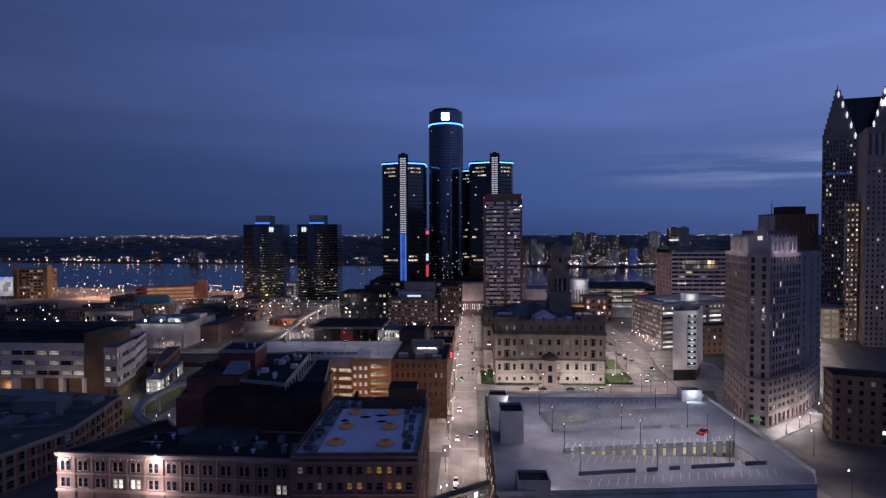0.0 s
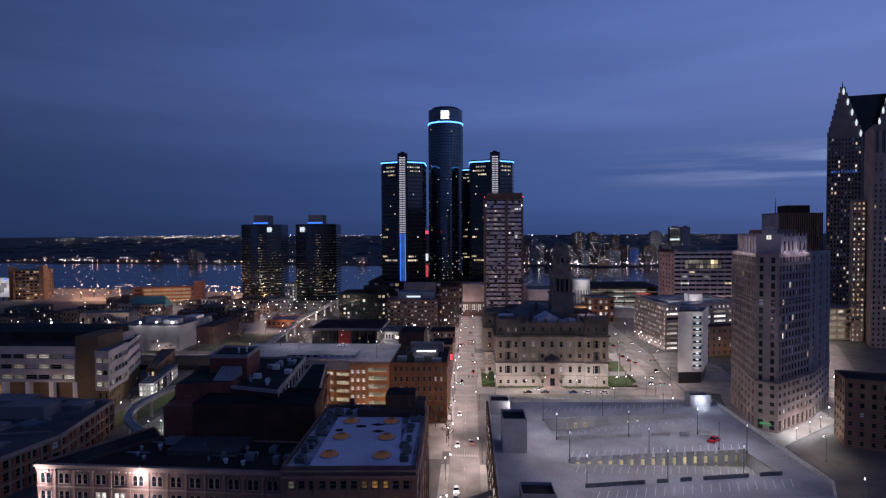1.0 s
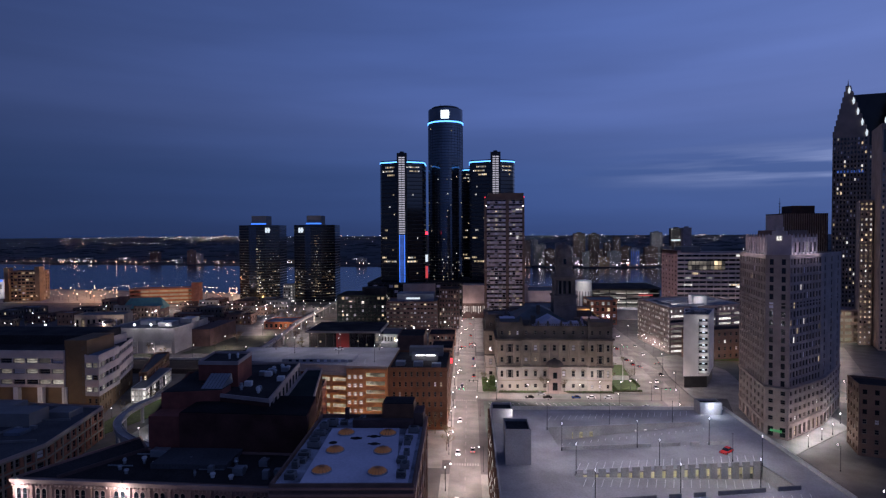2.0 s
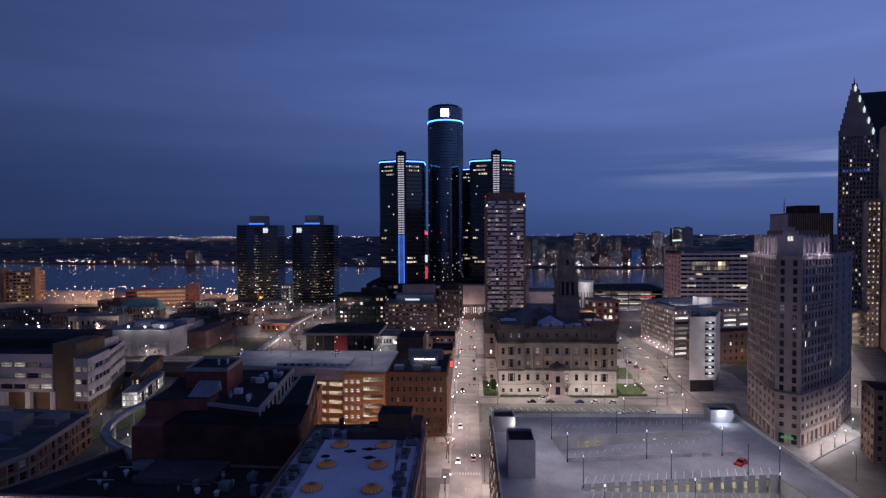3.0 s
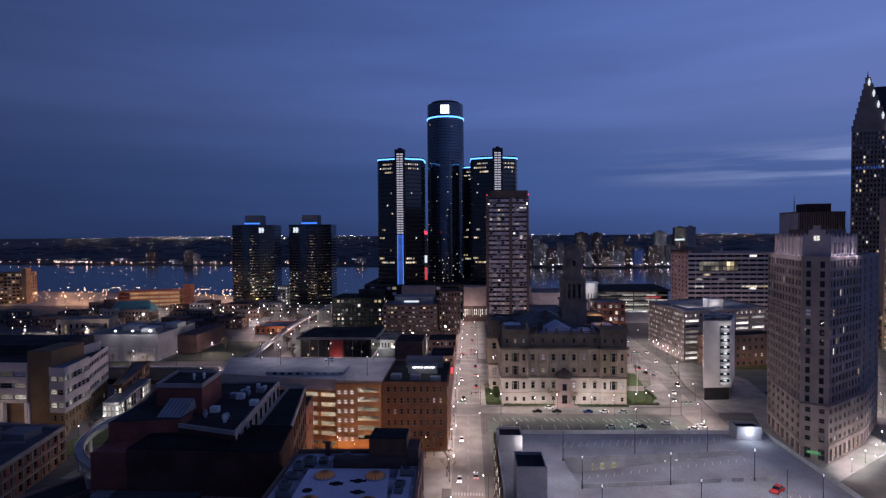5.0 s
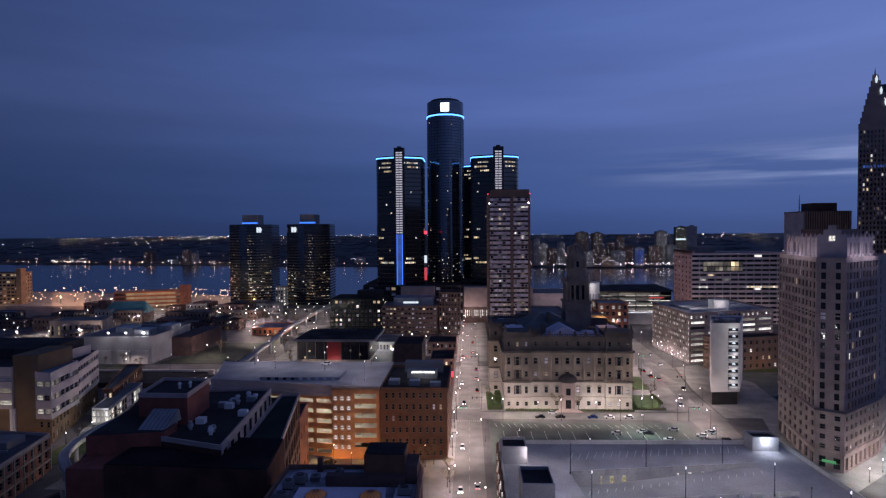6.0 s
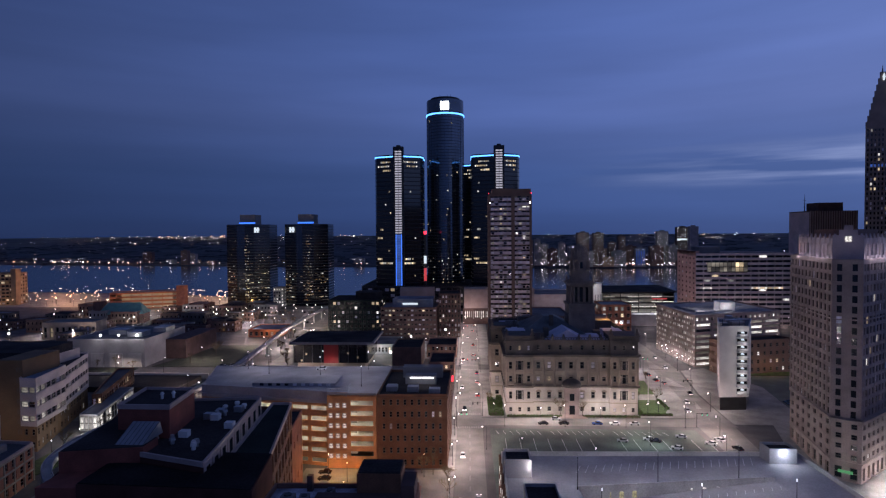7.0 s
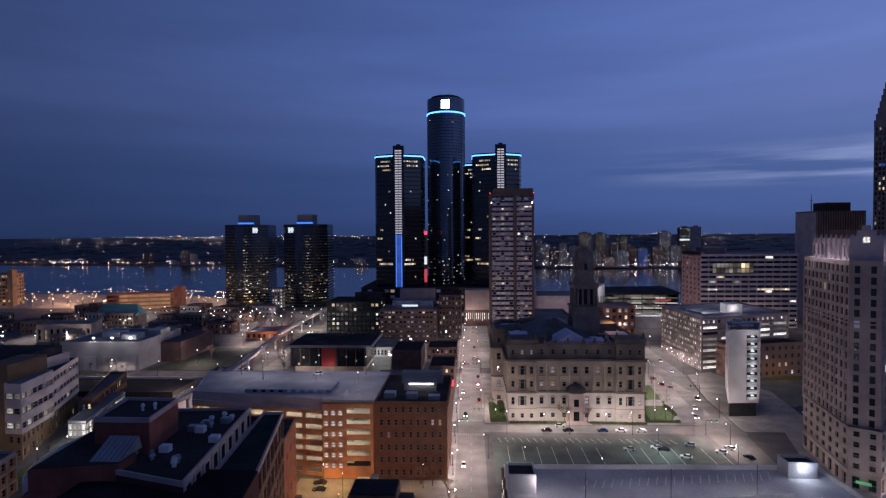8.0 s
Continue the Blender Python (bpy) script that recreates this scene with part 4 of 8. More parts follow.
for cx, cy, seed in ((-256.4, 712, 31), (-187, 712, 32)):
    b = House("residential_tower", "dark riverside tower block with clustered lit rooms and a blue-lit crown", CURTAIN, seed=seed, tones=("warm", "amber", "cool", "amber", "dim"), group="riverside towers", cap=110)
    poly = [(cx - 25.6, cy - 12), (cx - 10.5, cy - 20), (cx + 10.5, cy - 20), (cx + 25.6, cy - 12), (cx + 25.6, cy + 14), (cx - 25.6, cy + 14)]
    b.wall.prism(poly, 0, 95.5)
    s = Shell()
    for k in range(29):
        for i in range(6):
            s.obox(poly[i], poly[(i + 1) % 6], 0.12, 0, k * 3.28, k * 3.28 + .8)
    part("spandrel", s, SPANDREL, b.root, "bronze bands at every floor", "stuff")
    for k in range(27):
        s = Shell()
        x0 = cx - (10.2 if seed == 31 else 9.5)
        s.box(x0, x0 + (9.5 if seed == 31 else 7.0), cy - 20.25, cy - 20.0, 6 + k * 3.28, 8.3 + k * 3.28)
        part("mirror_pane", s, MIRROR, b.root)
    s = Shell()
    s.box(cx - 9.6, cx + 8.4, cy - 12, cy + 8, 95.5, 107)
    part("penthouse", s, GREY, b.root)
    s = Shell()
    s.box(cx - 10, cx + 8.8, cy - 12.8, cy - 12.1, 96.4, 98.0)
    part("light_band", s, BLUE_SOFT, b.root, "glowing blue band")
    for dx in (0, 3.0):
        s = Shell()
        sx = cx + (10.5 if seed == 31 else -17.5) + dx
        s.box(sx, sx + 2.4, cy - 20.6, cy - 20.2, 86, 92)
        s.box(sx + .6, sx + 3.0, cy - 20.5, cy - 20.1, 88, 90.4)
        part("sign", s, WHITE_SOFT, b.root, "glowing white sign")
    lit_panels(b, poly, (1, 1, 1, 0, 2, 2), 6, 78, 22, 90, seed, 1.0, .9)
    lit_panels(b, poly, (0, 1, 2), 6, 40, 10, 60, seed + 7, 2.2, .7)
    xa = cx + (-2 if seed == 31 else 1)
    lit_panels(b, [(xa, cy - 20.2), (xa + 8, cy - 20.2), (xa + 8, cy), (xa, cy)], (0,), 12, 84, 22, 70, seed + 1, .9, 1.0)
    b.done()
light("tower_foot_light", (-253, 684, 6), 16000, AMBER_L, 1.0)
block("small_annex", "low lit annex standing between the riverside towers", rect(-224, -212, 690, 700), 22, GREY, [(4, 6)], TAR, lit=0.8, tones=("cool",))

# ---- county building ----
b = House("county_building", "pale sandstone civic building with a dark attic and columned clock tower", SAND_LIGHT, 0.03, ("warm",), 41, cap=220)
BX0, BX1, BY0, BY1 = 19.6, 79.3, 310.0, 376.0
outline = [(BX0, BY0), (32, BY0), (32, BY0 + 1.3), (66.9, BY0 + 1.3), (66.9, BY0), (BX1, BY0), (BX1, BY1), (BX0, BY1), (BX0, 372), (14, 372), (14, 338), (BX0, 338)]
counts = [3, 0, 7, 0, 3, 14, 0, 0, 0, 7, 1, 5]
# stone darkens storey by storey, painting in the fall-off of lamp light
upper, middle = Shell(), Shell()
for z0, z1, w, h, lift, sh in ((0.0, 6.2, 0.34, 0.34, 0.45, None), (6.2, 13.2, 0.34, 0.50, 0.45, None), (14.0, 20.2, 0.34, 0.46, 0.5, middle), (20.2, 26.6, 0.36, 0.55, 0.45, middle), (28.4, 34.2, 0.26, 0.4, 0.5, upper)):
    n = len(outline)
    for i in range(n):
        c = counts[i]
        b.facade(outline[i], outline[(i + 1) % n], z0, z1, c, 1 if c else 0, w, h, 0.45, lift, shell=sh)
part("upper_wall", middle, SAND, b.root, "upper storeys, toned darker for fading lamp light")
part("attic", upper, SAND_DARK, b.root, "attic storey, toned darkest where lamp light fades")


def belt(z0, z1, out, mat, nm, lab=""):
    s = Shell()
    n = len(outline)
    for i in range(n):
        s.obox(outline[i], outline[(i + 1) % n], out, 0.2, z0, z1)
    part(nm, s, mat, b.root, lab)


# dark stone here paints in the shadow of the course
belt(13.2, 14.1, 0.95, SAND_DARK, "string_course", "projecting string course with its shadow in the tone")
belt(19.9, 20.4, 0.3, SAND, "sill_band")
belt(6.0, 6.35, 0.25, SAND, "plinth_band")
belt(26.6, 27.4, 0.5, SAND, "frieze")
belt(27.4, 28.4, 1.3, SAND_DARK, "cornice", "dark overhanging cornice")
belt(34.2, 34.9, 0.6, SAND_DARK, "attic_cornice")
s = Shell()
s.face(*[(p[0], p[1], 33.6) for p in outline])
part("roof", s, MEMBRANE, b.root)
s = Shell()
for i in range(len(outline)):
    p, q = Vector(outline[i]), Vector(outline[(i + 1) % len(outline)])
    length = (q - p).length
    if length < 3:
        continue
    k = int(length / 1.2)
    for j in range(k):
        m = p.lerp(q, (j + .5) / k)
        s.tube((m.x, m.y), .2, .2, 34.9, 35.7, 6, False)
    s.obox(p, q, .1, .3, 35.7, 35.95)
part("balustrade", s, SAND_DARK, b.root, kind="stuff")
# half columns between the upper windows
for i in (0, 2, 4, 9, 11):
    p, q = Vector(outline[i]), Vector(outline[(i + 1) % len(outline)])
    for j in range(counts[i] + 1):
        m = p.lerp(q, min(.985, max(.015, j / counts[i])))
        s = Shell()
        d = (q - p).normalized()
        o = Vector((d.y, -d.x)) * 0.15
        s.tube((m.x + o.x, m.y + o.y), .52, .44, 14.6, 25.6, 10)
        s.box(m.x + o.x - .65, m.x + o.x + .65, m.y + o.y - .65, m.y + o.y + .65, 14.0, 14.6)
        s.box(m.x + o.x - .62, m.x + o.x + .62, m.y + o.y - .62, m.y + o.y + .62, 25.6, 26.6)
        part("half_column", s, SAND, b.root)
# window hoods
for x in [32 + 34.9 * (j + .5) / 7 for j in range(7)]:
    for z in (10.9, 17.9, 24.7):
        s = Shell()
        pts = [(x + 1.25 * math.cos(a), z + (0.9 if z < 12 else 0.55) * math.sin(a)) for a in [math.pi * k / 8 for k in range(9)]]
        s.v = [(px, BY0 + .85, pz) for px, pz in pts] + [(px, BY0 + 1.3, pz) for px, pz in pts]
        s.f = [tuple(range(9))[::-1]] + [(k, k + 1, 10 + k, 9 + k) for k in range(8)] + [(8, 0, 9, 17)]
        part("window_hood", s, SAND, b.root)
s = Shell()
s.box(46.2, 52.7, BY0 - 1.0, BY0 + 1.4, 0, 13.2)
portal = part("portal", s, PALE, b.root, "projecting entrance portal")
s = Shell()
s.box(48.2, 50.7, BY0 - 1.12, BY0 - 0.9, 0.3, 5.2)
s.box(48.4, 50.5, BY0 - 1.12, BY0 - 0.9, 7.4, 10.6)
part("entrance_door", s, PANE, portal)
s = Shell()
for k in range(6):
    a0, a1 = math.pi / 2 * k / 6, math.pi / 2 * (k + 1) / 6
    s.tube((49.45, BY0 + .5), 4.6 * math.cos(a0), 4.6 * math.cos(a1), 13.9 + 3.4 * math.sin(a0), 13.9 + 3.4 * math.sin(a1), 16, False)
part("balcony_dome", s, SAND_DARK, b.root, "dark domed hood over the entrance")
s = Shell()
for k in range(6):
    s.box(45 - k * .4, 54 + k * .4, BY0 - 1.3 - k * .4, BY0 - 0.9 - k * .4, 0, 1.1 - k * .17)
part("steps", s, PALE, b.root)
for i, rows_ in ((0, (16.9, 23.2)), (2, (16.9, 23.2)), (4, (16.9, 23.2)), (0, (9.6,)), (2, (9.6,)), (4, (9.6,))):
    p, q = Vector(outline[i]), Vector(outline[(i + 1) % len(outline)])
    for j in range(counts[i]):
        m = p.lerp(q, (j + .5) / counts[i])
        for z in rows_:
            s = Shell()
            for dx in (-1.3, 1.05):
                s.box(m.x + dx, m.x + dx + .25, m.y - .22, m.y + .1, z - 1.9, z + 1.9)
            s.box(m.x - 1.45, m.x + 1.45, m.y - .3, m.y + .1, z - 2.2, z - 1.9)
            part("window_surround", s, SAND if z > 12 else SAND_LIGHT, b.root)
# wide three-light windows with balconies in the corner pavilions
for mx in (25.8, 73.1):
    for z, h in ((9.6, 4.4), (17.2, 4.0), (23.2, 4.4)):
        s = Shell()
        s.box(mx - 2.1, mx + 2.1, BY0 - .22, BY0 + .2, z - h / 2 - .35, z - h / 2)
        s.box(mx - 2.1, mx + 2.1, BY0 - .26, BY0 + .2, z + h / 2, z + h / 2 + .4)
        for dx in (-2.1, 1.8):
            s.box(mx + dx, mx + dx + .3, BY0 - .2, BY0 + .2, z - h / 2, z + h / 2)
        bay = part("pavilion_window", s, SAND if z > 12 else SAND_LIGHT, b.root, "wide three-light window in a stone frame")
        for dx, wd in ((-1.3, .42), (.0, .75), (1.3, .42)):
            s = Shell()
            s.box(mx + dx - wd, mx + dx + wd, BY0 - .06, BY0 + .02, z - h / 2, z + h / 2)
            part("pane", s, PANE, bay)
        s = Shell()
        for dx in (-.88, .72):
            s.box(mx + dx, mx + dx + .16, BY0 - .12, BY0 + .02, z - h / 2, z + h / 2)
        s.box(mx - 1.8, mx + 1.8, BY0 - .12, BY0 + .02, z + h * .18, z + h * .18 + .14)
        part("mullion", s, FRAME, bay)
    s = Shell()
    s.box(mx - 2.6, mx + 2.6, BY0 - 1.0, BY0 - .02, 14.1, 14.4)
    for k in range(9):
        s.tube((mx - 2.4 + k * .6, BY0 - .85), .1, .1, 14.4, 15.2, 6, False)
    s.box(mx - 2.6, mx + 2.6, BY0 - 1.0, BY0 - .75, 15.2, 15.4)
    part("balcony", s, SAND_DARK, b.root, "small stone balcony")
# keystone hoods under the upper windows and brackets under the cornice
for i in (0, 2, 4):
    p, q = Vector(outline[i]), Vector(outline[i + 1])
    n = int((q - p).length / 1.1)
    s = Shell()
    for k in range(n):
        m = p.lerp(q, (k + .5) / n)
        s.box(m.x - .2, m.x + .2, m.y - 1.0, m.y, 26.75, 27.4)
    part("cornice_bracket", s, SAND, b.root, kind="stuff")
for k in range(7):
    x = 32 + 34.9 * (k + .5) / 7
    s = Shell()
    s.box(x - 1.7, x + 1.7, BY0 + .75, BY0 + 1.3, 20.4, 20.75)
    s.box(x - 1.2, x + 1.2, BY0 + .95, BY0 + 1.3, 19.5, 20.4)
    part("window_apron", s, SAND, b.root)
# raised corner pavilions and plinths with dark stone groups along the attic
for x0, x1, y0, y1 in ((BX0, 32, BY0, 322), (66.9, BX1, BY0, 322), (14, 26, 338, 350), (66.9, BX1, 362, BY1)):
    s = Shell()
    s.box(x0 - .3, x1 + .3, y0 - .3, y1, 34.9, 36.6)
    s.box(x0 - .7, x1 + .7, y0 - .7, y1 + .2, 36.6, 37.1)
    part("attic_pavilion", s, SAND_DARK, b.root, "raised dark corner of the attic")
    for dx, dy in ((0, 0), (1, 0)):
        cx_, cy_ = (x0 + .4, y0 + .4) if not dx else (x1 - .4, y0 + .4)
        s = Shell()
        s.box(cx_ - .8, cx_ + .8, cy_ - .8, cy_ + .8, 37.1, 38.0)
        s.tube((cx_, cy_), .75, .5, 38.0, 39.3, 8)
        s.tube((cx_, cy_), .4, .3, 39.3, 40.1, 8)
        part("finial", s, SAND_DARK, b.root)
for x in (36, 41, 46, 53, 58, 63):
    s = Shell()
    s.box(x - .6, x + .6, BY0 + .9, BY0 + 2.1, 34.9, 36.2)
    s.tube((x, BY0 + 1.5), .6, .35, 36.2, 37.4, 8)
    part("finial", s, SAND_DARK, b.root)
# roofs on the roof
s = Shell()


def hip(s, x0, x1, y0, y1, z0, z1, inset):
    s.face((x0, y0, z0), (x1, y0, z0), (x1 - inset, y0 + inset, z1), (x0 + inset, y0 + inset, z1))
    s.face((x1, y0, z0), (x1, y1, z0), (x1 - inset, y1 - inset, z1), (x1 - inset, y0 + inset, z1))
    s.face((x1, y1, z0), (x0, y1, z0), (x0 + inset, y1 - inset, z1), (x1 - inset, y1 - inset, z1))
    s.face((x0, y1, z0), (x0, y0, z0), (x0 + inset, y0 + inset, z1), (x0 + inset, y1 - inset, z1))
    s.face((x0 + inset, y0 + inset, z1), (x1 - inset, y0 + inset, z1), (x1 - inset, y1 - inset, z1), (x0 + inset, y1 - inset, z1))


hip(s, 28, 60, 330, 366, 34, 41, 13)
part("hip_roof", s, COPPER, b.root, "dark metal hip roof")
s = Shell()
s.v = [(40, 316, 34), (57, 316, 34), (48.5, 316, 38.6), (40, 332, 34), (57, 332, 34), (48.5, 332, 38.6)]
s.f = [(0, 1, 2), (1, 4, 5, 2), (3, 0, 2, 5), (4, 3, 5)]
part("roof_gable", s, MEMBRANE, b.root, "pale metal gable")
for x0, x1, y0, y1, h in ((21, 30, 324, 334, 2.6), (68, 77, 325, 336, 2.2), (33, 38, 318, 326, 3.0), (38.5, 41, 324, 327, 4.4), (59, 63, 316, 321, 2.2), (62, 65, 322, 326, 3.2), (43, 45, 336, 338, 8.6), (24, 27, 336, 338, 2.4), (66, 76, 345, 360, 4.5), (22, 28, 340, 352, 3.2), (30, 44, 368, 374, 3.0)):
    s = Shell()
    s.box(x0, x1, y0, y1, 33.5, 34 + h)
    part("roof_block", s, MEMBRANE if h < 3 else SAND_DARK, b.root)
# clock tower
TX, TY = 59.4, 343.0
s = Shell()
s.box(TX - 6.5, TX + 6.5, TY - 6.5, TY + 6.5, 33, 42.4)
s.box(TX - 6.8, TX + 6.8, TY - 6.8, TY + 6.8, 42.4, 43.0)
s.box(TX - 6.3, TX + 6.3, TY - 6.3, TY + 6.3, 43.0, 46.8)
s.box(TX - 6.6, TX + 6.6, TY - 6.6, TY + 6.6, 46.8, 47.3)
s.box(TX - 7.0, TX + 7.0, TY - 7.0, TY + 7.0, 47.3, 48.2)
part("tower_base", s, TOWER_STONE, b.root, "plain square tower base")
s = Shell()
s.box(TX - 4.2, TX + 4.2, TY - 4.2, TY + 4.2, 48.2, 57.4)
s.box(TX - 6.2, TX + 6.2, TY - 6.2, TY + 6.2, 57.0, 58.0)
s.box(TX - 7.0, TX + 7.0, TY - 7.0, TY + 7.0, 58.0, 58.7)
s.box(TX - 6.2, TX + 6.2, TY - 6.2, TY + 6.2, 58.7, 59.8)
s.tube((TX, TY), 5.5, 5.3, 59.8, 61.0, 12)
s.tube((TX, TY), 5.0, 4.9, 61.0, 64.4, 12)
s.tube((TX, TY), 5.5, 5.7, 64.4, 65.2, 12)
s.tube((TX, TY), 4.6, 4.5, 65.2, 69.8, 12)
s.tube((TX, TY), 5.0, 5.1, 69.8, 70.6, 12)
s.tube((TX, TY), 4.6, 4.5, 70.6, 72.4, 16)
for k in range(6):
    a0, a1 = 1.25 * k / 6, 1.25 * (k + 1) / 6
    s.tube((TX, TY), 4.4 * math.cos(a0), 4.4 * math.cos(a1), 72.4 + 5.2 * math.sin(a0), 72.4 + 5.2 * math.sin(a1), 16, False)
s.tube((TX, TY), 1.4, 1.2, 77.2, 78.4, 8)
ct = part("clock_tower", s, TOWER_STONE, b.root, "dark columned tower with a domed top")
spots_ = [(dx, dy, .5, .42, 48.2, 57) for dx in (-5.4, -3.9, -1.5, 1.5, 3.9, 5.4) for dy in (-5.4, 5.4)]
spots_ += [(dy, dx, .5, .42, 48.2, 57) for dx in (-3.9, -1.5, 1.5, 3.9) for dy in (-5.4, 5.4)]
spots_ += [(4.75 * math.cos(6.283 * (k + .5) / 12), 4.75 * math.sin(6.283 * (k + .5) / 12), .42, .38, 65.2, 69.8) for k in range(12)]
for dx, dy, r0, r1, z0, z1 in spots_:
    s = Shell()
    s.tube((TX + dx, TY + dy), r0, r1, z0, z1, 10)
    part("column", s, TOWER_STONE, ct)
for k in range(12):
    s = Shell()
    a = 6.283 * k / 12
    for i in range(6):
        a0, a1 = 1.25 * i / 6, 1.25 * (i + 1) / 6
        s.tube((TX + 4.4 * math.cos(a0) * math.cos(a), TY + 4.4 * math.cos(a0) * math.sin(a)), .2, .2, 72.3 + 5.2 * math.sin(a0), 72.4 + 5.2 * math.sin(a1), 4)
    part("dome_rib", s, TOWER_STONE, ct)
for dx in (-5.6, 5.6):
    for dy in (-5.6, 5.6):
        s = Shell()
        s.tube((TX + dx, TY + dy), .8, .5, 58.7, 61.0, 8)
        s.tube((TX + dx, TY + dy), .45, .3, 61.0, 62.4, 8)
        part("figure_plinth", s, TOWER_STONE, ct)
for dx in (-2.7, 0, 2.7):
    s = Shell()
    s.box(TX + dx - .8, TX + dx + .8, TY - 4.4, TY - 4.15, 49, 56.4)
    part("belfry_opening", s, PANE, ct)
s = Shell()
s.box(TX - .7, TX + .7, TY - 4.7, TY - 4.3, 66, 69)
part("belfry_window", s, PANE, ct)
b.done()
for x in (23, 31, 40, 58, 68, 76):
    light("facade_light", (x, 300.5, 2.4), 2800, (1.0, 0.85, 0.8), 0.3)
light("roof_light", (74, 349, 41), 5500, AMBER_L)
light("side_light", (11.5, 330, 4), 1500, WARM)

# ---- banded apartment tower ----
b = House("apartment_tower", "tall brown apartment tower with pale balcony bands and scattered lit rooms", MILL, 0.05, ("warm", "cool", "warm", "dim"), 42, cap=240, blinds=0.2)
AX0, AX1, AY0, AY1, AZ = 17.5, 48.9, 470, 502, 111.6
b.facade((AX0, AY0), (AX1, AY0), 0, AZ, 9, 31, .84, .62, .5)
b.facade((AX1, AY0), (AX1, AY1), 0, AZ, 8, 31, .72, .55, .5)
b.facade((AX1, AY1), (AX0, AY1), 0, AZ, 0, 0)
b.facade((AX0, AY1), (AX0, AY0), 0, AZ, 8, 31, .72, .55, .5)
b.roof(rect(AX0, AX1, AY0, AY1), AZ, TAR, 1.2)
fh = AZ / 31
ra_ = random.Random(5)
for k in range(1, 31):
    s = Shell()
    for x0, x1, n in ((AX0 + 1.4, AX0 + 16.6, 5), (AX0 + 19.2, AX1 - 1.5, 4)):
        s.box(x0, x1, AY0 - 0.9, AY0 - .7, k * fh - 0.2, k * fh + 1.8)
        s.box(x0, x1, AY0 - 0.7, AY0, k * fh - 0.35, k * fh - .1)
        for i in range(n):
            u = ra_.random()
            if u < .55:
                tone = "warm" if u < .02 else "cool" if u < .045 else "dim" if u < .2 else "blind" if u < .42 else "dark"
                b.window(tone, (x0 + (x1 - x0) * (i + .5) / n, AY0 - .93, k * fh + .8), 0, (x1 - x0) / n * (.45 if u < .045 else .7), 1.2 if u < .045 else 1.5)
    part("balcony", s, BALCONY, b.root, "pale balcony fronts")
for x0, x1 in ((AX0 - .3, AX0 + 1.2), (AX0 + 16.8, AX0 + 19.0), (AX1 - 1.4, AX1 + .3)):
    s = Shell()
    s.box(x0, x1, AY0 - 0.7, AY0 + 0.1, 0, AZ + .3)
    part("pier", s, MILL, b.root)
s = Shell()
s.box(AX0 + 2.6, AX1 - .2, AY0 + .6, AY1 - 4, AZ, AZ + 4.9)
part("penthouse", s, MILL, b.root, "dark plant storey")
for x, y in ((AX0, AY0), (AX1, AY0), (AX0 + 18, AY0 + 2), (AX0 + 1, AY0 - .8), (AX1 - 1, AY0 - .8)):
    s = Shell()
    s.tube((x, y), .32, .32, AZ + (1.2 if y >= AY0 else -6), AZ + (2 if y >= AY0 else -5), 6)
    part("beacon", s, RED_GLOW if y >= AY0 else LAMP_WHITE, b.root, "small aircraft warning light")
b.done()


# ---- parking structures ----


def garage_levels(root, poly, z0, z1, levels, inset, tubes, mat=None, edge=1.6):
    """Floor slabs, an inner core and ceiling tubes behind the open sides."""
    c = Vector((sum(p[0] for p in poly) / len(poly), sum(p[1] for p in poly) / len(poly)))
    inner = [tuple(c + (Vector(p) - c) * (1 - inset)) for p in poly]
    core = Shell()
    core.prism(inner, z0, z1 - .4)
    part("core", core, CONCRETE, root)
    thin = [tuple(c + (Vector(p) - c) * 0.995) for p in poly]
    for k in range(1, levels):
        s = Shell()
        z = z0 + (z1 - z0) * k / levels
        s.prism(thin, z - .2, z)
        part("floor_slab", s, CONCRETE, root)
    for i in tubes:
        p, q = Vector(poly[i]), Vector(poly[(i + 1) % len(poly)])
        d = (q - p).normalized()
        inw = Vector((-d.y, d.x))
        length = (q - p).length
        for k in range(levels):
            z = z0 + (z1 - z0) * (k + 1) / levels - .5
            s = Shell()
            a, e = p + inw * edge + d * (length * .04), q + inw * edge - d * (length * .04)
            s.obox(a, e, .09, .09, z, z + .1)
            part("ceiling_tube", s, mat or GARAGE_GLOW, root)


def parking(name, label, poly, z1, levels, cols, wall, w, h, open_sides, seed, group="", inset=0.3, mat=None, lift=0.55):
    b = House(name, label, wall, seed=seed, category="parking garage", group=group)
    n = len(poly)
    for i in range(n):
        c = cols[i]
        wi, hi = (w, h) if not isinstance(w, tuple) else (w[i], h[i])
        b.facade(poly[i], poly[(i + 1) % n], 0, z1, c, levels if c else 0, wi, hi, .35, lift, windows=False)
    b.roof(poly, z1, DECK, 1.0)
    garage_levels(b.root, poly, 0, z1, levels, inset, open_sides, mat)
    b.done()
    return b


b = House("parking_garage", "brownish concrete parking garage with white-lit floor strips", GARAGE_ROSE, .96, ("cool", "cool", "dim"), 51, category="parking garage", cap=130, blinds=0)
GW = [(142, 405), (206, 428), (200, 486), (137.5, 462)]
# glowing panes in these openings stand in for the white-lit parking floors
b.facade(GW[0], GW[1], 0, 27.6, 5, 8, .92, .5, .35, .5)
b.facade(GW[0], GW[1], 27.6, 31.3, 18, 1, .45, .5, .3, .5, lit=.7)
b.facade(GW[1], GW[2], 0, 31.3, 0, 0)
b.facade(GW[2], GW[3], 0, 31.3, 0, 0)
b.tones = ("dim", "cool", "cool")
b.facade(GW[3], GW[0], 0, 31.3, 26, 9, .5, .46, .25, .5, lit=.9)
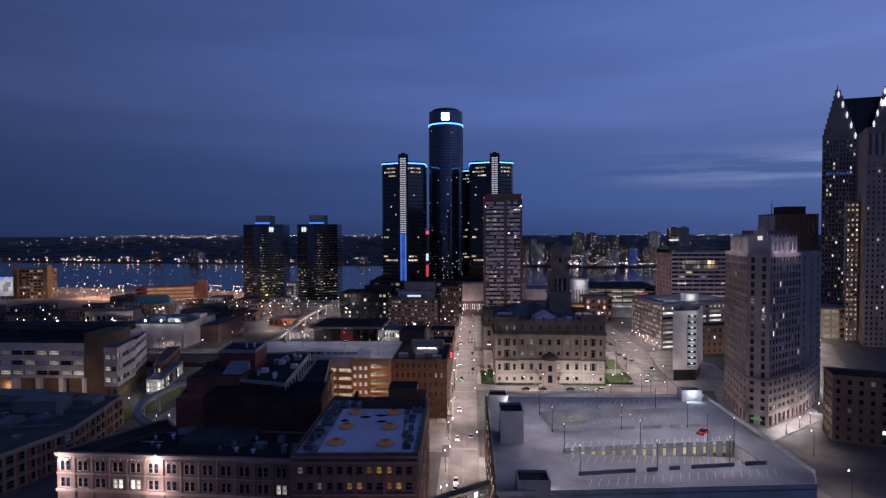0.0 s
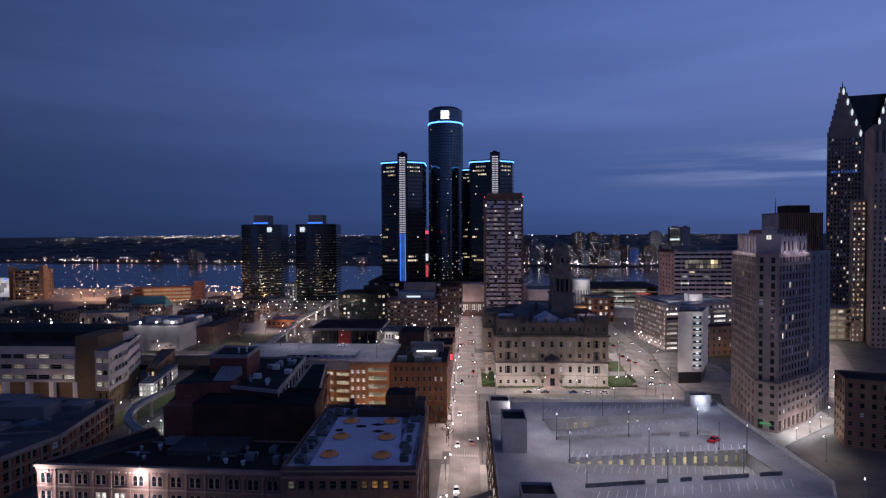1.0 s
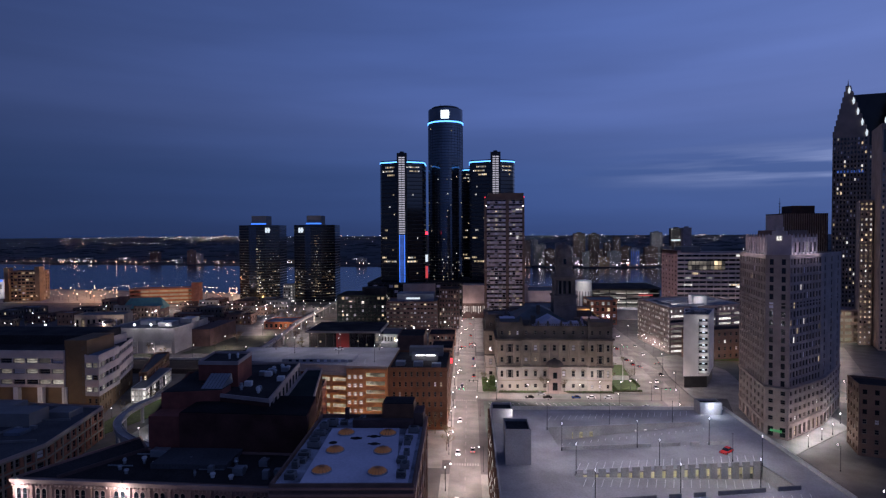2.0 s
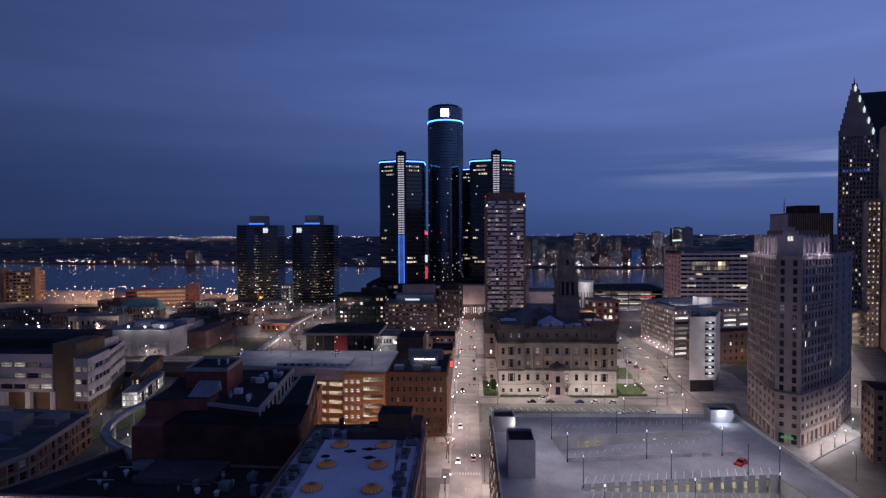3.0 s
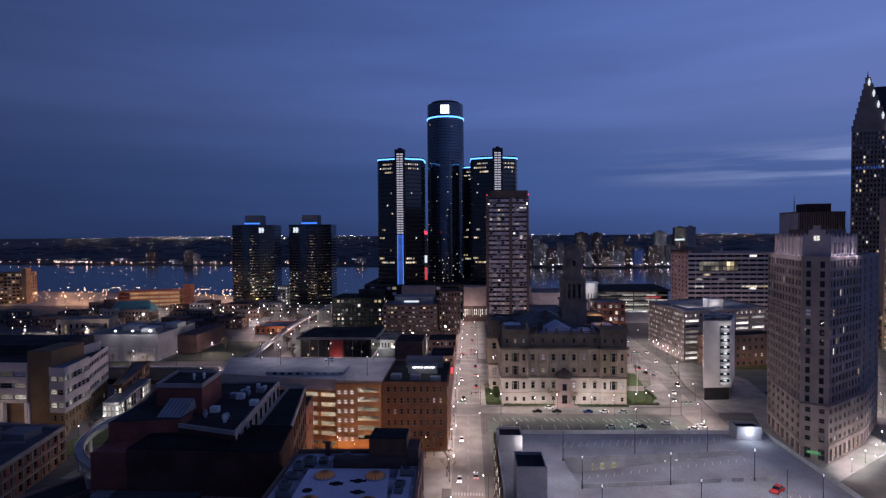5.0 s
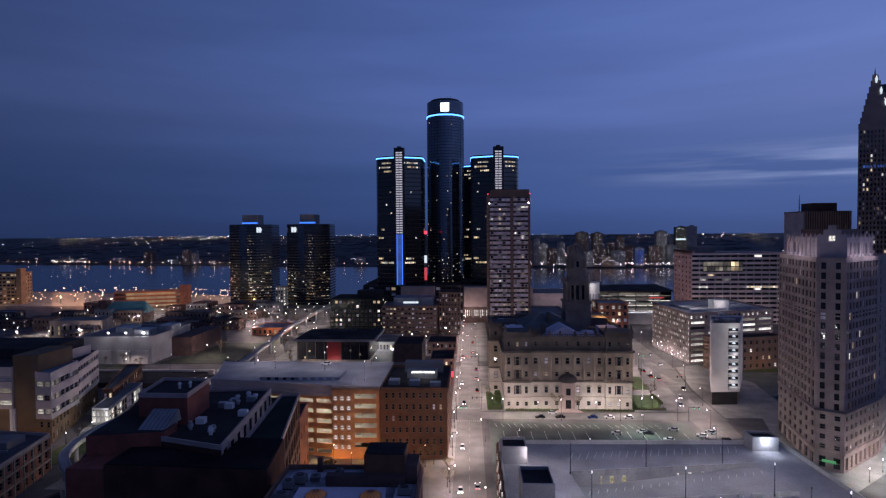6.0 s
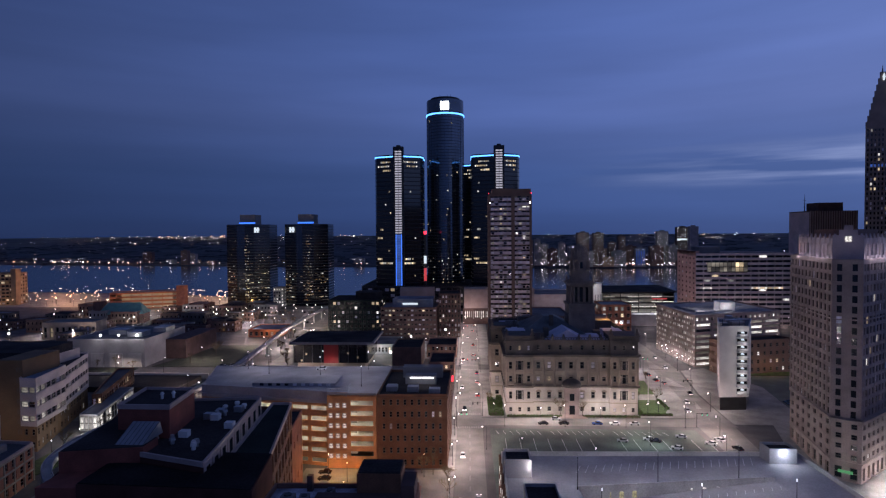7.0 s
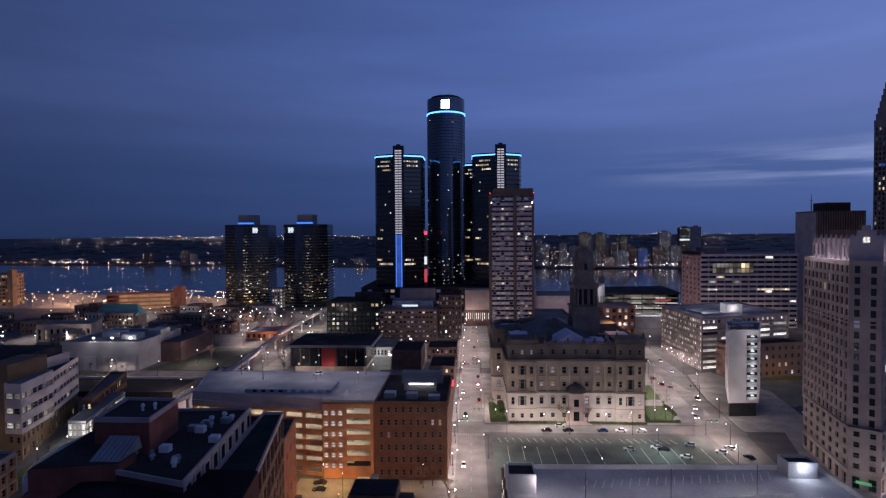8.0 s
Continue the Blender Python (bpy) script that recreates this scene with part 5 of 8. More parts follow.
b.roof(GW, 31.3, DECK, 1.0)
for p_, q_ in (((148, 418), (196, 436)), ((146, 440), (196, 459)), ((150, 424), (146, 452))):
    s = Shell()
    s.obox(p_, q_, .15, .15, 31.3, 32.6)
    part("ramp_wall", s, DUCT, b.root)
b.done()
s = Shell()
s.box(167, 177, 428, 437, 31.3, 37.6)
st = thing("roof_hut", "pale stair hut on the parking garage roof", "roof hut")
part("wall", s, WHITE, st)
light("stair_light", (171, 425.5, 35), 900, WHITE_L)
light("roof_light", (156, 432, 38), 5500, WHITE_L)
light("roof_light", (188, 462, 38), 5500, WHITE_L)
for k in range(7):
    lamp("post", 139.6 - k * .6, 408 + k * 8.0, 0.0, 0, 1900, WHITE_L)
parking("parking_garage", "pale parking garage with arched top openings at the street end", rect(268, 300, 449, 475), 24, 5, [5, 0, 0, 4], PALE, .8, .5, (0, 3), 52, mat=GARAGE_TUBE)

# near deck: split-level roof
root = thing("parking_deck", "large concrete parking garage with a sloping split-level roof", "parking garage")
PD = [(11.4, 126), (86, 133), (90.4, 141), (90.4, 206), (11.4, 204)]
b = House("street_side", "", CONCRETE, seed=53)
b.root.parent = root
for i, c in enumerate((18, 0, 12, 0, 24)):
    b.facade(PD[i], PD[(i + 1) % 5], 0, 19.0 if c else 24, c, 6 if c else 0, .78 if i == 4 else .88, .6, 1.1 if i == 4 else .3, .6, windows=False)
b.facade(PD[0], PD[1], 19.0, 24, 0, 0)
b.facade(PD[2], PD[3], 19.0, 24, 0, 0)
b.facade(PD[4], PD[0], 19.0, 24, 24, 1, .8, .55, 1.1, .4, windows=False)
part("wall", b.wall, CONCRETE, root)
bpy.data.objects.remove(b.root)
garage_levels(root, PD, 0, 19.0, 6, .35, (4, 0), GARAGE_TUBE, 1.7)
N1, N2, F1, F2 = (29.7, 168.5), (77.9, 174.6), (76.5, 190.5), (28.4, 184)
M1, M2, G1, G2 = (31.9, 137.8), (81.6, 146.5), (79.9, 160.4), (30.4, 153.1)
for poly in ([PD[4], F2, F1, PD[3]], [PD[0], M1, G2, N1, F2, PD[4]], [G2, G1, N2, N1], [PD[1], PD[2], PD[3], F1, N2, G1, M2], [PD[0], PD[1], M2, M1]):
    s = Shell()
    s.prism(poly, 23.6, 24.0)
    part("deck_slab", s, DECK, root)
s = Shell()
s.face((*N1, 20.6), (*N2, 23.98), (*F1, 23.98), (*F2, 20.6))
part("ramp", s, DECK, root, "sloping parking ramp")
s = Shell()
s.face((*M1, 23.3), (*M2, 20.2), (*G1, 20.2), (*G2, 23.3))
part("ramp", s, DECK, root, "sloping parking ramp")
for a_, c_ in ((F2, F1), (N1, F2), (M2, G1)):
    s = Shell()
    s.face((*a_, 19.5), (*c_, 19.5), (*c_, 24), (*a_, 24))
    part("ramp_wall", s, CONCRETE, root)
a_, c_ = Vector(PD[4]), Vector(PD[0])
for k in range(6):
    z = 3.0 + k * 3.45
    s = Shell()
    s.obox(a_, c_, .5, 0, z - .9, z)
    part("ledge", s, WHITE, root)
    # emissive boxes on the ledges stand in for light on the floors
    for i in range(9):
        if (i * 4 + k * 5) % 7 < 2:
            continue
        s = Shell()
        s.obox(a_.lerp(c_, (i + .08) / 9), a_.lerp(c_, (i + .8) / 9), .6, -.06, z + .02, z + 1.1)
        part("lit_opening", s, LIT_COOL, root, "glowing box standing in for a white-lit bay")
# glowing slots set on the ramp wall in place of lit openings
for u, m_, w_d in ((.155, CREAM_GLOW, .14), (.21, CREAM_GLOW, .5), (.275, CREAM_GLOW, .5), (.565, LIT_COOL, .2), (.63, LIT_COOL, .4), (.7, LIT_COOL, .35)):
    q = Vector(F2).lerp(Vector(F1), u)
    s = Shell()
    s.box(q.x - w_d, q.x + w_d, q.y - .16, q.y - .02, 20.7 + u * 3.6, 23.2)
    part("lit_doorway", s, m_, root)
p_, q_ = Vector(PD[4]), Vector(PD[0])
for k in range(14):
    m = p_.lerp(q_, k / 13)
    dd = (q_ - p_).normalized() * .22
    s = Shell()
    s.obox(m - dd, m + dd, .72, .2, 0, 24.2)
    part("street_post", s, RUST, root, "brown steel post")
# piers and lit openings under the middle strip
g1, g2 = Vector(G2), Vector(G1)
for k in range(17):
    m = g1.lerp(g2, (k + .5) / 17)
    d = (g2 - g1).normalized() * 0.95
    s = Shell()
    s.obox(m - d, m + d, 0.02, .4, 20.0, 25.0)
    part("pier", s, CONCRETE, root)
s = Shell()
s.obox(g1 + Vector((0, 5)), g2 + Vector((0, 5)), 0, .3, 19.6, 23.6)
part("inner_wall", s, YELLOWISH, root)
s = Shell()
s.obox(g1 + Vector((0, 2.5)), g2 + Vector((0, 2.5)), .1, .1, 23.3, 23.45)
part("ceiling_tube", s, GARAGE_TUBE, root)
for a_, b_, skip in ((M1, M2, (5, 7, 9, 14)), (N1, N2, (9, 12, 14)), (F2, F1, ())):
    p, q = Vector(a_), Vector(b_)
    for k in range(17):
        if k in skip:
            continue
        s = Shell()
        s.obox(p.lerp(q, k / 17), p.lerp(q, (k + .96) / 17), .15, .15, 23.7, 25.0)
        part("barrier", s, CONCRETE if a_ != M1 else GREY, root)
for i in range(5):
    s = Shell()
    s.obox(PD[i], PD[(i + 1) % 5], .08, .3, 24, 25.1)
    part("parapet", s, CONCRETE, root)
marks = Shell()
for k in range(22):
    for p, q, off, z0, z1 in ((N1, N2, 2.2, 20.62, 23.99), (M1, M2, -6.5, 24.0, 24.0), (G2, G1, 2.0, 24.0, 24.0), (F2, F1, 9, 24.0, 24.0), (G2, G1, -5.5, 23.3, 20.25), (F2, F1, -4.5, 20.62, 23.99)):
        t = (k + .5) / 22
        m = Vector(p).lerp(Vector(q), t)
        z = z0 + (z1 - z0) * t + .025
        x, y = m.x, m.y + off
        marks.face((x, y, z), (x + .16, y, z), (x + 1.9, y + 4.6, z), (x + 1.74, y + 4.6, z))
part("bay_line", marks, DECK_LINE, root, kind="stuff")


def hut(x0, x1, y0, y1, z1, label, roofed=False):
    r = thing("stair_hut", label, "roof hut", "stair huts on the deck")
    s = Shell()
    s.box(x0, x1, y0, y1, 24, z1 - .8)
    wall_ = part("wall", s, HUT, r)
    s = Shell()
    for a, c in (((x0, y0), (x1, y0)), ((x1, y0), (x1, y1)), ((x1, y1), (x0, y1)), ((x0, y1), (x0, y0))):
        s.obox(a, c, .02, .3, z1 - .8, z1)
    part("parapet", s, HUT, r)
    s = Shell()
    s.box(x0 + .3, x1 - .3, y0 + .3, y1 - .3, z1 - .8, z1 - .7)
    part("roof", s, TAR, r)
    s = Shell()
    s.box(x1 + .02, x1 + .08, (y0 + y1) / 2 - .6, (y0 + y1) / 2 + .6, 24, 26.2)
    part("door", s, STEEL, wall_)
    return r


hut(11.6, 18.0, 190, 197, 28.6, "grey concrete stair hut at the street edge of the deck")
hut(13.8, 20.4, 158.2, 166.8, 33.3, "tall grey stair hut with a dark recessed roof")
hut(16.0, 23.5, 126.8, 133, 27.4, "grey stair hut beside the deck edge")
hut(80.2, 87.2, 200.4, 205.3, 28.0, "small stair hut under a bright blue-white lamp")
wl_ = thing("flood_lamp", "glaring blue-white lamp on the front of the deck hut", "lamp")
s = Shell()
s.box(83.4, 83.6, 199.7, 200.4, 27.2, 27.3)
part("arm", s, STEEL, wl_)
s = Shell()
s.tube((83.5, 199.7), .3, .42, 26.8, 27.2, 10)
part("head", s, LAMP_STRONG, wl_)
light("hut_light", (83.5, 198.6, 26.5), 450, (0.6, 0.72, 1.0))
light("hut_light", (84.0, 198.6, 27.2), 850, (0.6, 0.75, 1.0))
light("hut_light", (18.0, 189.0, 27.0), 900, WHITE_L)
light("hut_light", (22.0, 160, 26.4), 500, WHITE_L)
light("hut_light", (24.2, 130, 26.4), 700, WHITE_L)
for x, y, e in ((28.1, 184.3, 0), (47.4, 186.8, 0), (67.4, 189.5, 0), (29.9, 168.2, 1), (51.2, 171, 1), (72, 173.8, 1), (73, 161.8, 0), (31, 153.3, 1), (52.5, 156.6, 1), (79.6, 160, 1), (32.3, 138, 1), (52.2, 141.6, 1), (71.6, 145, 1)):
    lamp("deck" if e else "dark_pole", x, y, 24, 0, 0)
    # unlit poles get a light too, added to even out the deck
    light("deck_light", (x, y, 32.2), 3050, (0.95, 0.88, 1.0))
car("red", 74.2, 168.0, 24.03, 130)
br = thing("footbridge", "enclosed steel footbridge crossing the street with lit windows", "footbridge")
s2 = Shell()
s2.v = [(-6, 141.5, 10.8), (12, 154.5, 10.8), (10.5, 157, 10.8), (-7.5, 144, 10.8), (-6, 141.5, 14.2), (12, 154.5, 14.2), (10.5, 157, 14.2), (-7.5, 144, 14.2)]
s2.f = [(0, 3, 2, 1), (4, 5, 6, 7), (0, 1, 5, 4), (1, 2, 6, 5), (2, 3, 7, 6), (3, 0, 4, 7)]
part("body", s2, STEEL, br)
for k in range(12):
    a = Vector((-6, 141.5)).lerp(Vector((12, 154.5)), (k + .15) / 12)
    c = Vector((-6, 141.5)).lerp(Vector((12, 154.5)), (k + .85) / 12)
    s = Shell()
    s.obox(a, c, .05, -.02, 11.8, 13.4)
    part("window", s, PANE if k % 4 else LIT_COOL, br)

for poly in ([(109, 362), (119, 358), (116, 380)], [(113, 400), (121, 398), (119, 425)], [(90, 400), (102, 398), (103, 415), (92, 415)], [(110, 322), (112.5, 321), (114, 334)]):
    slab("traffic_island", poly, 0, .16, PAVING, "raised concrete traffic island", "traffic island")

# ---- slim white building ----
b = House("slim_building", "narrow white windowless building with a lit open stair", WHITE, seed=54)
SP = [(119.3, 319), (133.2, 320), (146, 344), (130, 346)]
for i in range(4):
    b.facade(SP[i], SP[(i + 1) % 4], 6.5, 39.0, 0, 0)
b.roof(SP, 39.0, GREY_ROOF, 0.9)
s = Shell()
s.prism([(120.2, 320), (132.6, 320.9), (145, 343.5), (130.6, 345.2)], 0, 6.5)
part("base", s, STEEL, b.root, "dark recessed ground floor")
for k in range(9):
    z = 8.2 + k * 3.35
    s = Shell()
    s.obox((127.6, 319.6), (132.4, 319.95), .06, -.02, z, z + 2.3)
    part("stair_opening", s, PANE, b.root)
    s = Shell()
    s.obox((127.4, 319.6), (132.6, 319.95), 1.3, 0, z - .3, z)
    part("landing", s, CONCRETE, b.root)
    s = Shell()
    s.tube((130.0, 319.9), 2.3, 2.4, z - .2, z + .95, 16)
    part("rail", s, WHITE, b.root, "rounded white balcony front")
    s = Shell()
    s.tube((129.9, 319.0), .8, .6, z + 1.7, z + 2.3, 10)
    part("stair_lamp", s, WHITE_SOFT, b.root, "bright stair lamp")
for k in range(0, 9, 2):
    light("stair_light", (129.9, 316.6, 10.4 + k * 3.35), 460, WHITE_L)
for x, y, w, d, h in ((123, 323, 3, 2.4, 1.8), (127.5, 322.6, 3.4, 2.2, 2.4), (131.5, 325, 2.6, 3, 1.9), (129, 330, 5, 3, 2.2), (135, 334, 4, 4, 1.7), (133, 340, 3, 3, 2.6)):
    s = Shell()
    s.box(x - w / 2, x + w / 2, y - d / 2, y + d / 2, 39.0, 39.2 + h)
    part("roof_plant", s, DUCT, b.root)
s = Shell()
for x, y in ((121.5, 321), (125.5, 321), (129.5, 321.5), (132.5, 322.5), (124, 327), (131, 329)):
    s.tube((x, y), .07, .07, 39.0, 42.2, 6)
for p_, q_ in (((121.5, 321), (129.5, 321.5)), ((129.5, 321.5), (132.5, 322.5)), ((121.5, 321), (124, 327)), ((132.5, 322.5), (131, 329))):
    for z in (40.4, 42.0):
        s.obox(p_, q_, .06, .06, z, z + .12)
part("roof_frame", s, STEEL, b.root, "dark steel screen frame on the roof")
b.done()

# ---- flatiron tower ----
b = House("flatiron_tower", "rose limestone flatiron office tower with a stepped pale crown", ROSE, 0.035, ("warm", "cool"), 55, cap=220, blinds=.05)
WBASE = [(132.7, 285.2), (125.2, 247.6), (132.0, 242.4), (157.2, 261.4), (181.2, 288.4)]
for i, (c, w) in enumerate(((7, .4), (2, .4), (8, .45), (6, .4), (0, 0))):
    p, q = WBASE[i], WBASE[(i + 1) % 5]
    b.facade(p, q, 0, 6.6, c, 1 if c else 0, .5, .66, .6, .3, lit=.35)
    b.facade(p, q, 6.6, 20.5, c, 4 if c else 0, w, .52, .4, .5)
WS = [(133.2, 286.4), (126.0, 249.3), (133.0, 244.5), (156.2, 262.2), (180.5, 287.5)]
for i, (c, w) in enumerate(((11, .46), (2, .34), (10, .5), (3, .16), (0, 0))):
    for z0, z1, n, lit_ in ((20.5, 34.6, 4, .03), (34.6, 48.7, 4, .22 if i == 2 else .04), (48.7, 73.5, 7, .015)):
        b.facade(WS[i], WS[(i + 1) % 5], z0, z1, c, n if c else 0, w, .66, .35, .5, lit=lit_)
for ring_, out_, back_, z0, z1 in ((WBASE, .35, 3.5, 19.9, 20.9), (WBASE, .3, .2, 6.4, 6.9), (WS, .2, .2, 66.5, 67.0), (WS, .2, .2, 54.0, 54.4)):
    for i in range(4):
        s = Shell()
        s.obox(ring_[i], ring_[i + 1], out_, back_, z0, z1)
        part("string_course", s, ROSE, b.root)
for i, c in ((0, 11), (2, 10)):
    for k in range(c + 1):
        m = Vector(WS[i]).lerp(Vector(WS[i + 1]), min(.985, max(.015, k / c)))
        dd = (Vector(WS[i + 1]) - Vector(WS[i])).normalized() * (.55 if k % 2 == 0 else .28)
        s = Shell()
        s.obox(m - dd, m + dd, .1 if k % 2 == 0 else .05, .1, 20.9, 73.4)
        part("pier", s, ROSE, b.root)
b.roof(WS, 73.4, GREY_ROOF, 1.2)
WC = WS[:4] + [(168, 288)]
cc = Vector((sum(p[0] for p in WC) / 5, sum(p[1] for p in WC) / 5))
CR = [tuple(cc + (Vector(p) - cc) * .86) for p in WC]
crown = Shell()
for i, c in enumerate((9, 0, 7, 4, 0)):
    b.facade(CR[i], CR[(i + 1) % 5], 73.4, 81.6, c, 1 if c else 0, .4, .5, .4, .5, lit=.02, shell=crown)
crown.face(*[(p[0], p[1], 81.4) for p in CR])
crown_ob = part("crown", crown, PALE_WASH, b.root, "pale washed crown storey")
s = Shell()
CR2 = [tuple(cc + (Vector(p) - cc) * .6) for p in WC]
s.prism(CR2, 81.4, 84.6)
part("crown_step", s, BRICK, b.root, "reddish stepped roof storey")
s = Shell()
m = (Vector(CR[1]) + Vector(CR[2])) / 2
d = (Vector(CR[2]) - Vector(CR[1])).normalized()
o = Vector((d.y, -d.x))
s.obox(m - d * 4.4, m + d * 4.4, .5, 3, 73.4, 82.6)
s.obox(m - d * 2.6, m + d * 2.6, .5, 3, 82.6, 84.4)
s.obox(m - d * 1.2, m + d * 1.2, .5, 3, 84.4, 86)
part("crown_gable", s, PALE_WASH, crown_ob, "stepped gable over the chamfered corner")
s = Shell()
s.obox(m - d * .9, m + d * .9, .62, -.5, 80.4, 82.2)
part("gable_window", s, LIT_COOL, crown_ob)
for i, n in ((0, 8), (1, 3), (2, 7)):
    for k in range(n + 1):
        q = Vector(CR[i]).lerp(Vector(CR[i + 1]), min(.98, max(.02, k / n)))
        s = Shell()
        s.box(q.x - .3, q.x + .3, q.y - .3, q.y + .3, 73.6, 82.2)
        s.tube((q.x, q.y), .4, .08, 82.2, 83.2, 6)
        part("buttress", s, PALE_WASH, crown_ob)
b.done()
for i, n in ((0, 3), (2, 3)):
    for k in range(n):
        q = Vector(CR[i]).lerp(Vector(CR[(i + 1) % 5]), (k + .5) / n)
        dd = (Vector(CR[(i + 1) % 5]) - Vector(CR[i])).normalized()
        oo = Vector((dd.y, -dd.x))
        light("crown_light", (q.x + oo.x * 2.6, q.y + oo.y * 2.6, 75.0), 620, (0.9, 0.8, 1.0))
for k in range(5):
    q = Vector(WBASE[2]).lerp(Vector(WBASE[3]), (k + .5) / 5)
    light("shop_light", (q.x + 2.4, q.y - 2.6, 4.0), 700, WARM)
for k in range(5):
    q = Vector(WBASE[0]).lerp(Vector(WBASE[1]), (k + .5) / 5)
    light("shop_light", (q.x - 2.6, q.y - .4, 4.0), 130, WARM)
s = Shell()
s.obox((126.8, 246.1), (130, 243.6), .35, -.05, 3.0, 3.9)
sg = thing("shop_sign", "small glowing green shop sign over the corner door", "sign")
part("panel", s, GREEN_GLOW, sg)

# ---- buildings beyond, right ----
block("low_brick_block", "low dark brick building with a flat roof", [(150, 229), (214, 205), (219, 219), (155, 243)], 26, MILL, [(18, 7), (0, 0), (0, 0), (4, 7)], TAR, lit=0.05, seed=61, w=.38, h=.5)
b = House("municipal_office", "long pale municipal office slab with ribbon windows", OFFICE_STONE, .025, ("warm", "cool", "dim"), 62, cap=150, blinds=.03)
CX1, CX2 = 203.8, 286.0
b.facade((CX1, 560), (CX2, 560), 0, 63.6, 12, 15, .95, .48, .4)
end = Shell()
b.facade((CX1, 604), (CX1, 560), 0, 66.5, 5, 15, .3, .4, .3, lit=.03, shell=end)
end.box(CX1, CX1 + 3, 560.3, 604, 63, 66.5)
part("end_wall", end, END_STONE, b.root, "pinkish stone end wall")
b.facade((CX2, 560), (CX2, 604), 0, 63.6, 0, 0)
b.facade((CX2, 604), (CX1, 604), 0, 63.6, 0, 0)
b.roof(rect(CX1 + .1, CX2, 560, 604), 63.5, GREY_ROOF, 1.0)
s = Shell()
s.box(213.6, 248.6, 559.55, 560, 47.5, 57)
part("glass_hall", s, CURTAIN, b.root, "two-storey glazed hall")
for k in range(20):
    b.window("warm" if k // 2 in (7, 8) else "dim", (215.3 + (k // 2) * 3.5, 559.4, 50.1 if k % 2 else 54.5), 0, 3.2, 3.8)
for k in range(14):
    b.window("warm" if k % 3 else "cool", (253 + k * 1.95, 559.9, 33.6), 0, 1.6, 1.5)
for k in range(5):
    b.window("cool", (209 + k * 2, 559.9, 33.6), 0, 1.6, 1.4)
s = Shell()
s.box(CX1 + 8, CX1 + 26, 572, 592, 63.5, 70)
part("penthouse", s, GREY, b.root)
b.done()

b = House("strip_office", "dark office block with pale vertical fins", MILL, .1, ("warm",), 63, cap=50)
b.facade((309.5, 574), (352, 574), 0, 101, 20, 26, .5, .7, .4, lit=.04)
end = Shell()
b.facade((309.5, 606), (309.5, 574), 0, 101.6, 0, 0, shell=end)
# the lighter stone paints in the pink light falling on this side
part("end_wall", end, OFFICE_STONE, b.root, "plain end wall, toned pale for the pink light on it")
b.facade((352, 574), (352, 606), 0, 101, 0, 0)
b.facade((352, 606), (309.5, 606), 0, 101, 0, 0)
b.roof(rect(309.5, 352, 574, 606), 101, TAR, .8)
s = Shell()
for k in range(20):
    s.box(310 + k * 2.1, 310.5 + k * 2.1, 573.1, 574, 0, 101.5)
part("fin", s, PALE, b.root, kind="stuff")
s = Shell()
s.box(322, 344, 582, 600, 101, 109.5)
part("penthouse", s, BRICK_DARK, b.root)
s = Shell()
s.tube((318, 596), .5, .15, 101, 118, 6)
for z in (106, 109, 112):
    s.box(316.8, 319.2, 595.8, 596.2, z, z + .3)
part("mast", s, STEEL, b.root)
b.done()

b = House("gothic_tower", "dark granite skyscraper with stepped gables and lit edges", GRANITE, .09, ("warm", "cool"), 64, cap=110)
# plan: outer corner, front face running right, flank running away
Q0, U, V = Vector((330, 533)), Vector((0.96, -0.28)), Vector((0.60, 0.80))


def gq(u, v):
    return tuple(Q0 + U * u + V * v)


b.facade(gq(0, 0), gq(26, 0), 0, 168, 10, 42, .5, .55, .4)
b.facade(gq(26, 0), gq(27, 4), 0, 168, 0, 0)
b.facade(gq(27, 4), gq(58, 4), 0, 160, 12, 40, .5, .55, .4)
b.facade(gq(58, 4), gq(58, 44), 0, 160, 0, 0)
b.facade(gq(58, 44), gq(0, 44), 0, 160, 0, 0)
b.facade(gq(0, 44), gq(0, 0), 0, 168, 14, 42, .5, .55, .4)
for a_, c_, n in ((gq(0, 0), gq(26, 0), 10), (gq(0, 44), gq(0, 0), 14), (gq(27, 4), gq(58, 4), 12)):
    p_, q_ = Vector(a_), Vector(c_)
    for k in range(n + 1):
        m = p_.lerp(q_, min(.99, max(.01, k / n)))
        dd = (q_ - p_).normalized() * (.5 if k % 2 else .3)
        s = Shell()
        s.obox(m - dd, m + dd, .45, .05, 0, 167 if n != 12 else 159)
        part("pier", s, GRANITE, b.root)
for g0, wl_, wr in ((10.5, 10.5, 15.5), (48, 12, 12)):
    for k in range(9):
        l, r_ = wl_ * (1 - k / 9) + .6, wr * (1 - k / 9) + .6
        s = Shell()
        s.prism([gq(g0 - l, .2), gq(g0 + r_, .2), gq(g0 + r_, 12), gq(g0 - l, 12)], 168 + k * 5, 173 + k * 5)
        part("gable_step", s, GRANITE, b.root)
    c = gq(g0, 3)
    s = Shell()
    s.tube(c, .7, .1, 213, 219, 6)
    part("spire", s, GRANITE, b.root)
s = Shell()
s.prism([gq(1, 4.5), gq(58, 4.5), gq(58, 44), gq(1, 44)], 159, 172)
s.prism([gq(13, 8), gq(46, 8), gq(46, 38), gq(13, 38)], 172, 206)
part("roof", s, SPANDREL, b.root, "dark steep roof")
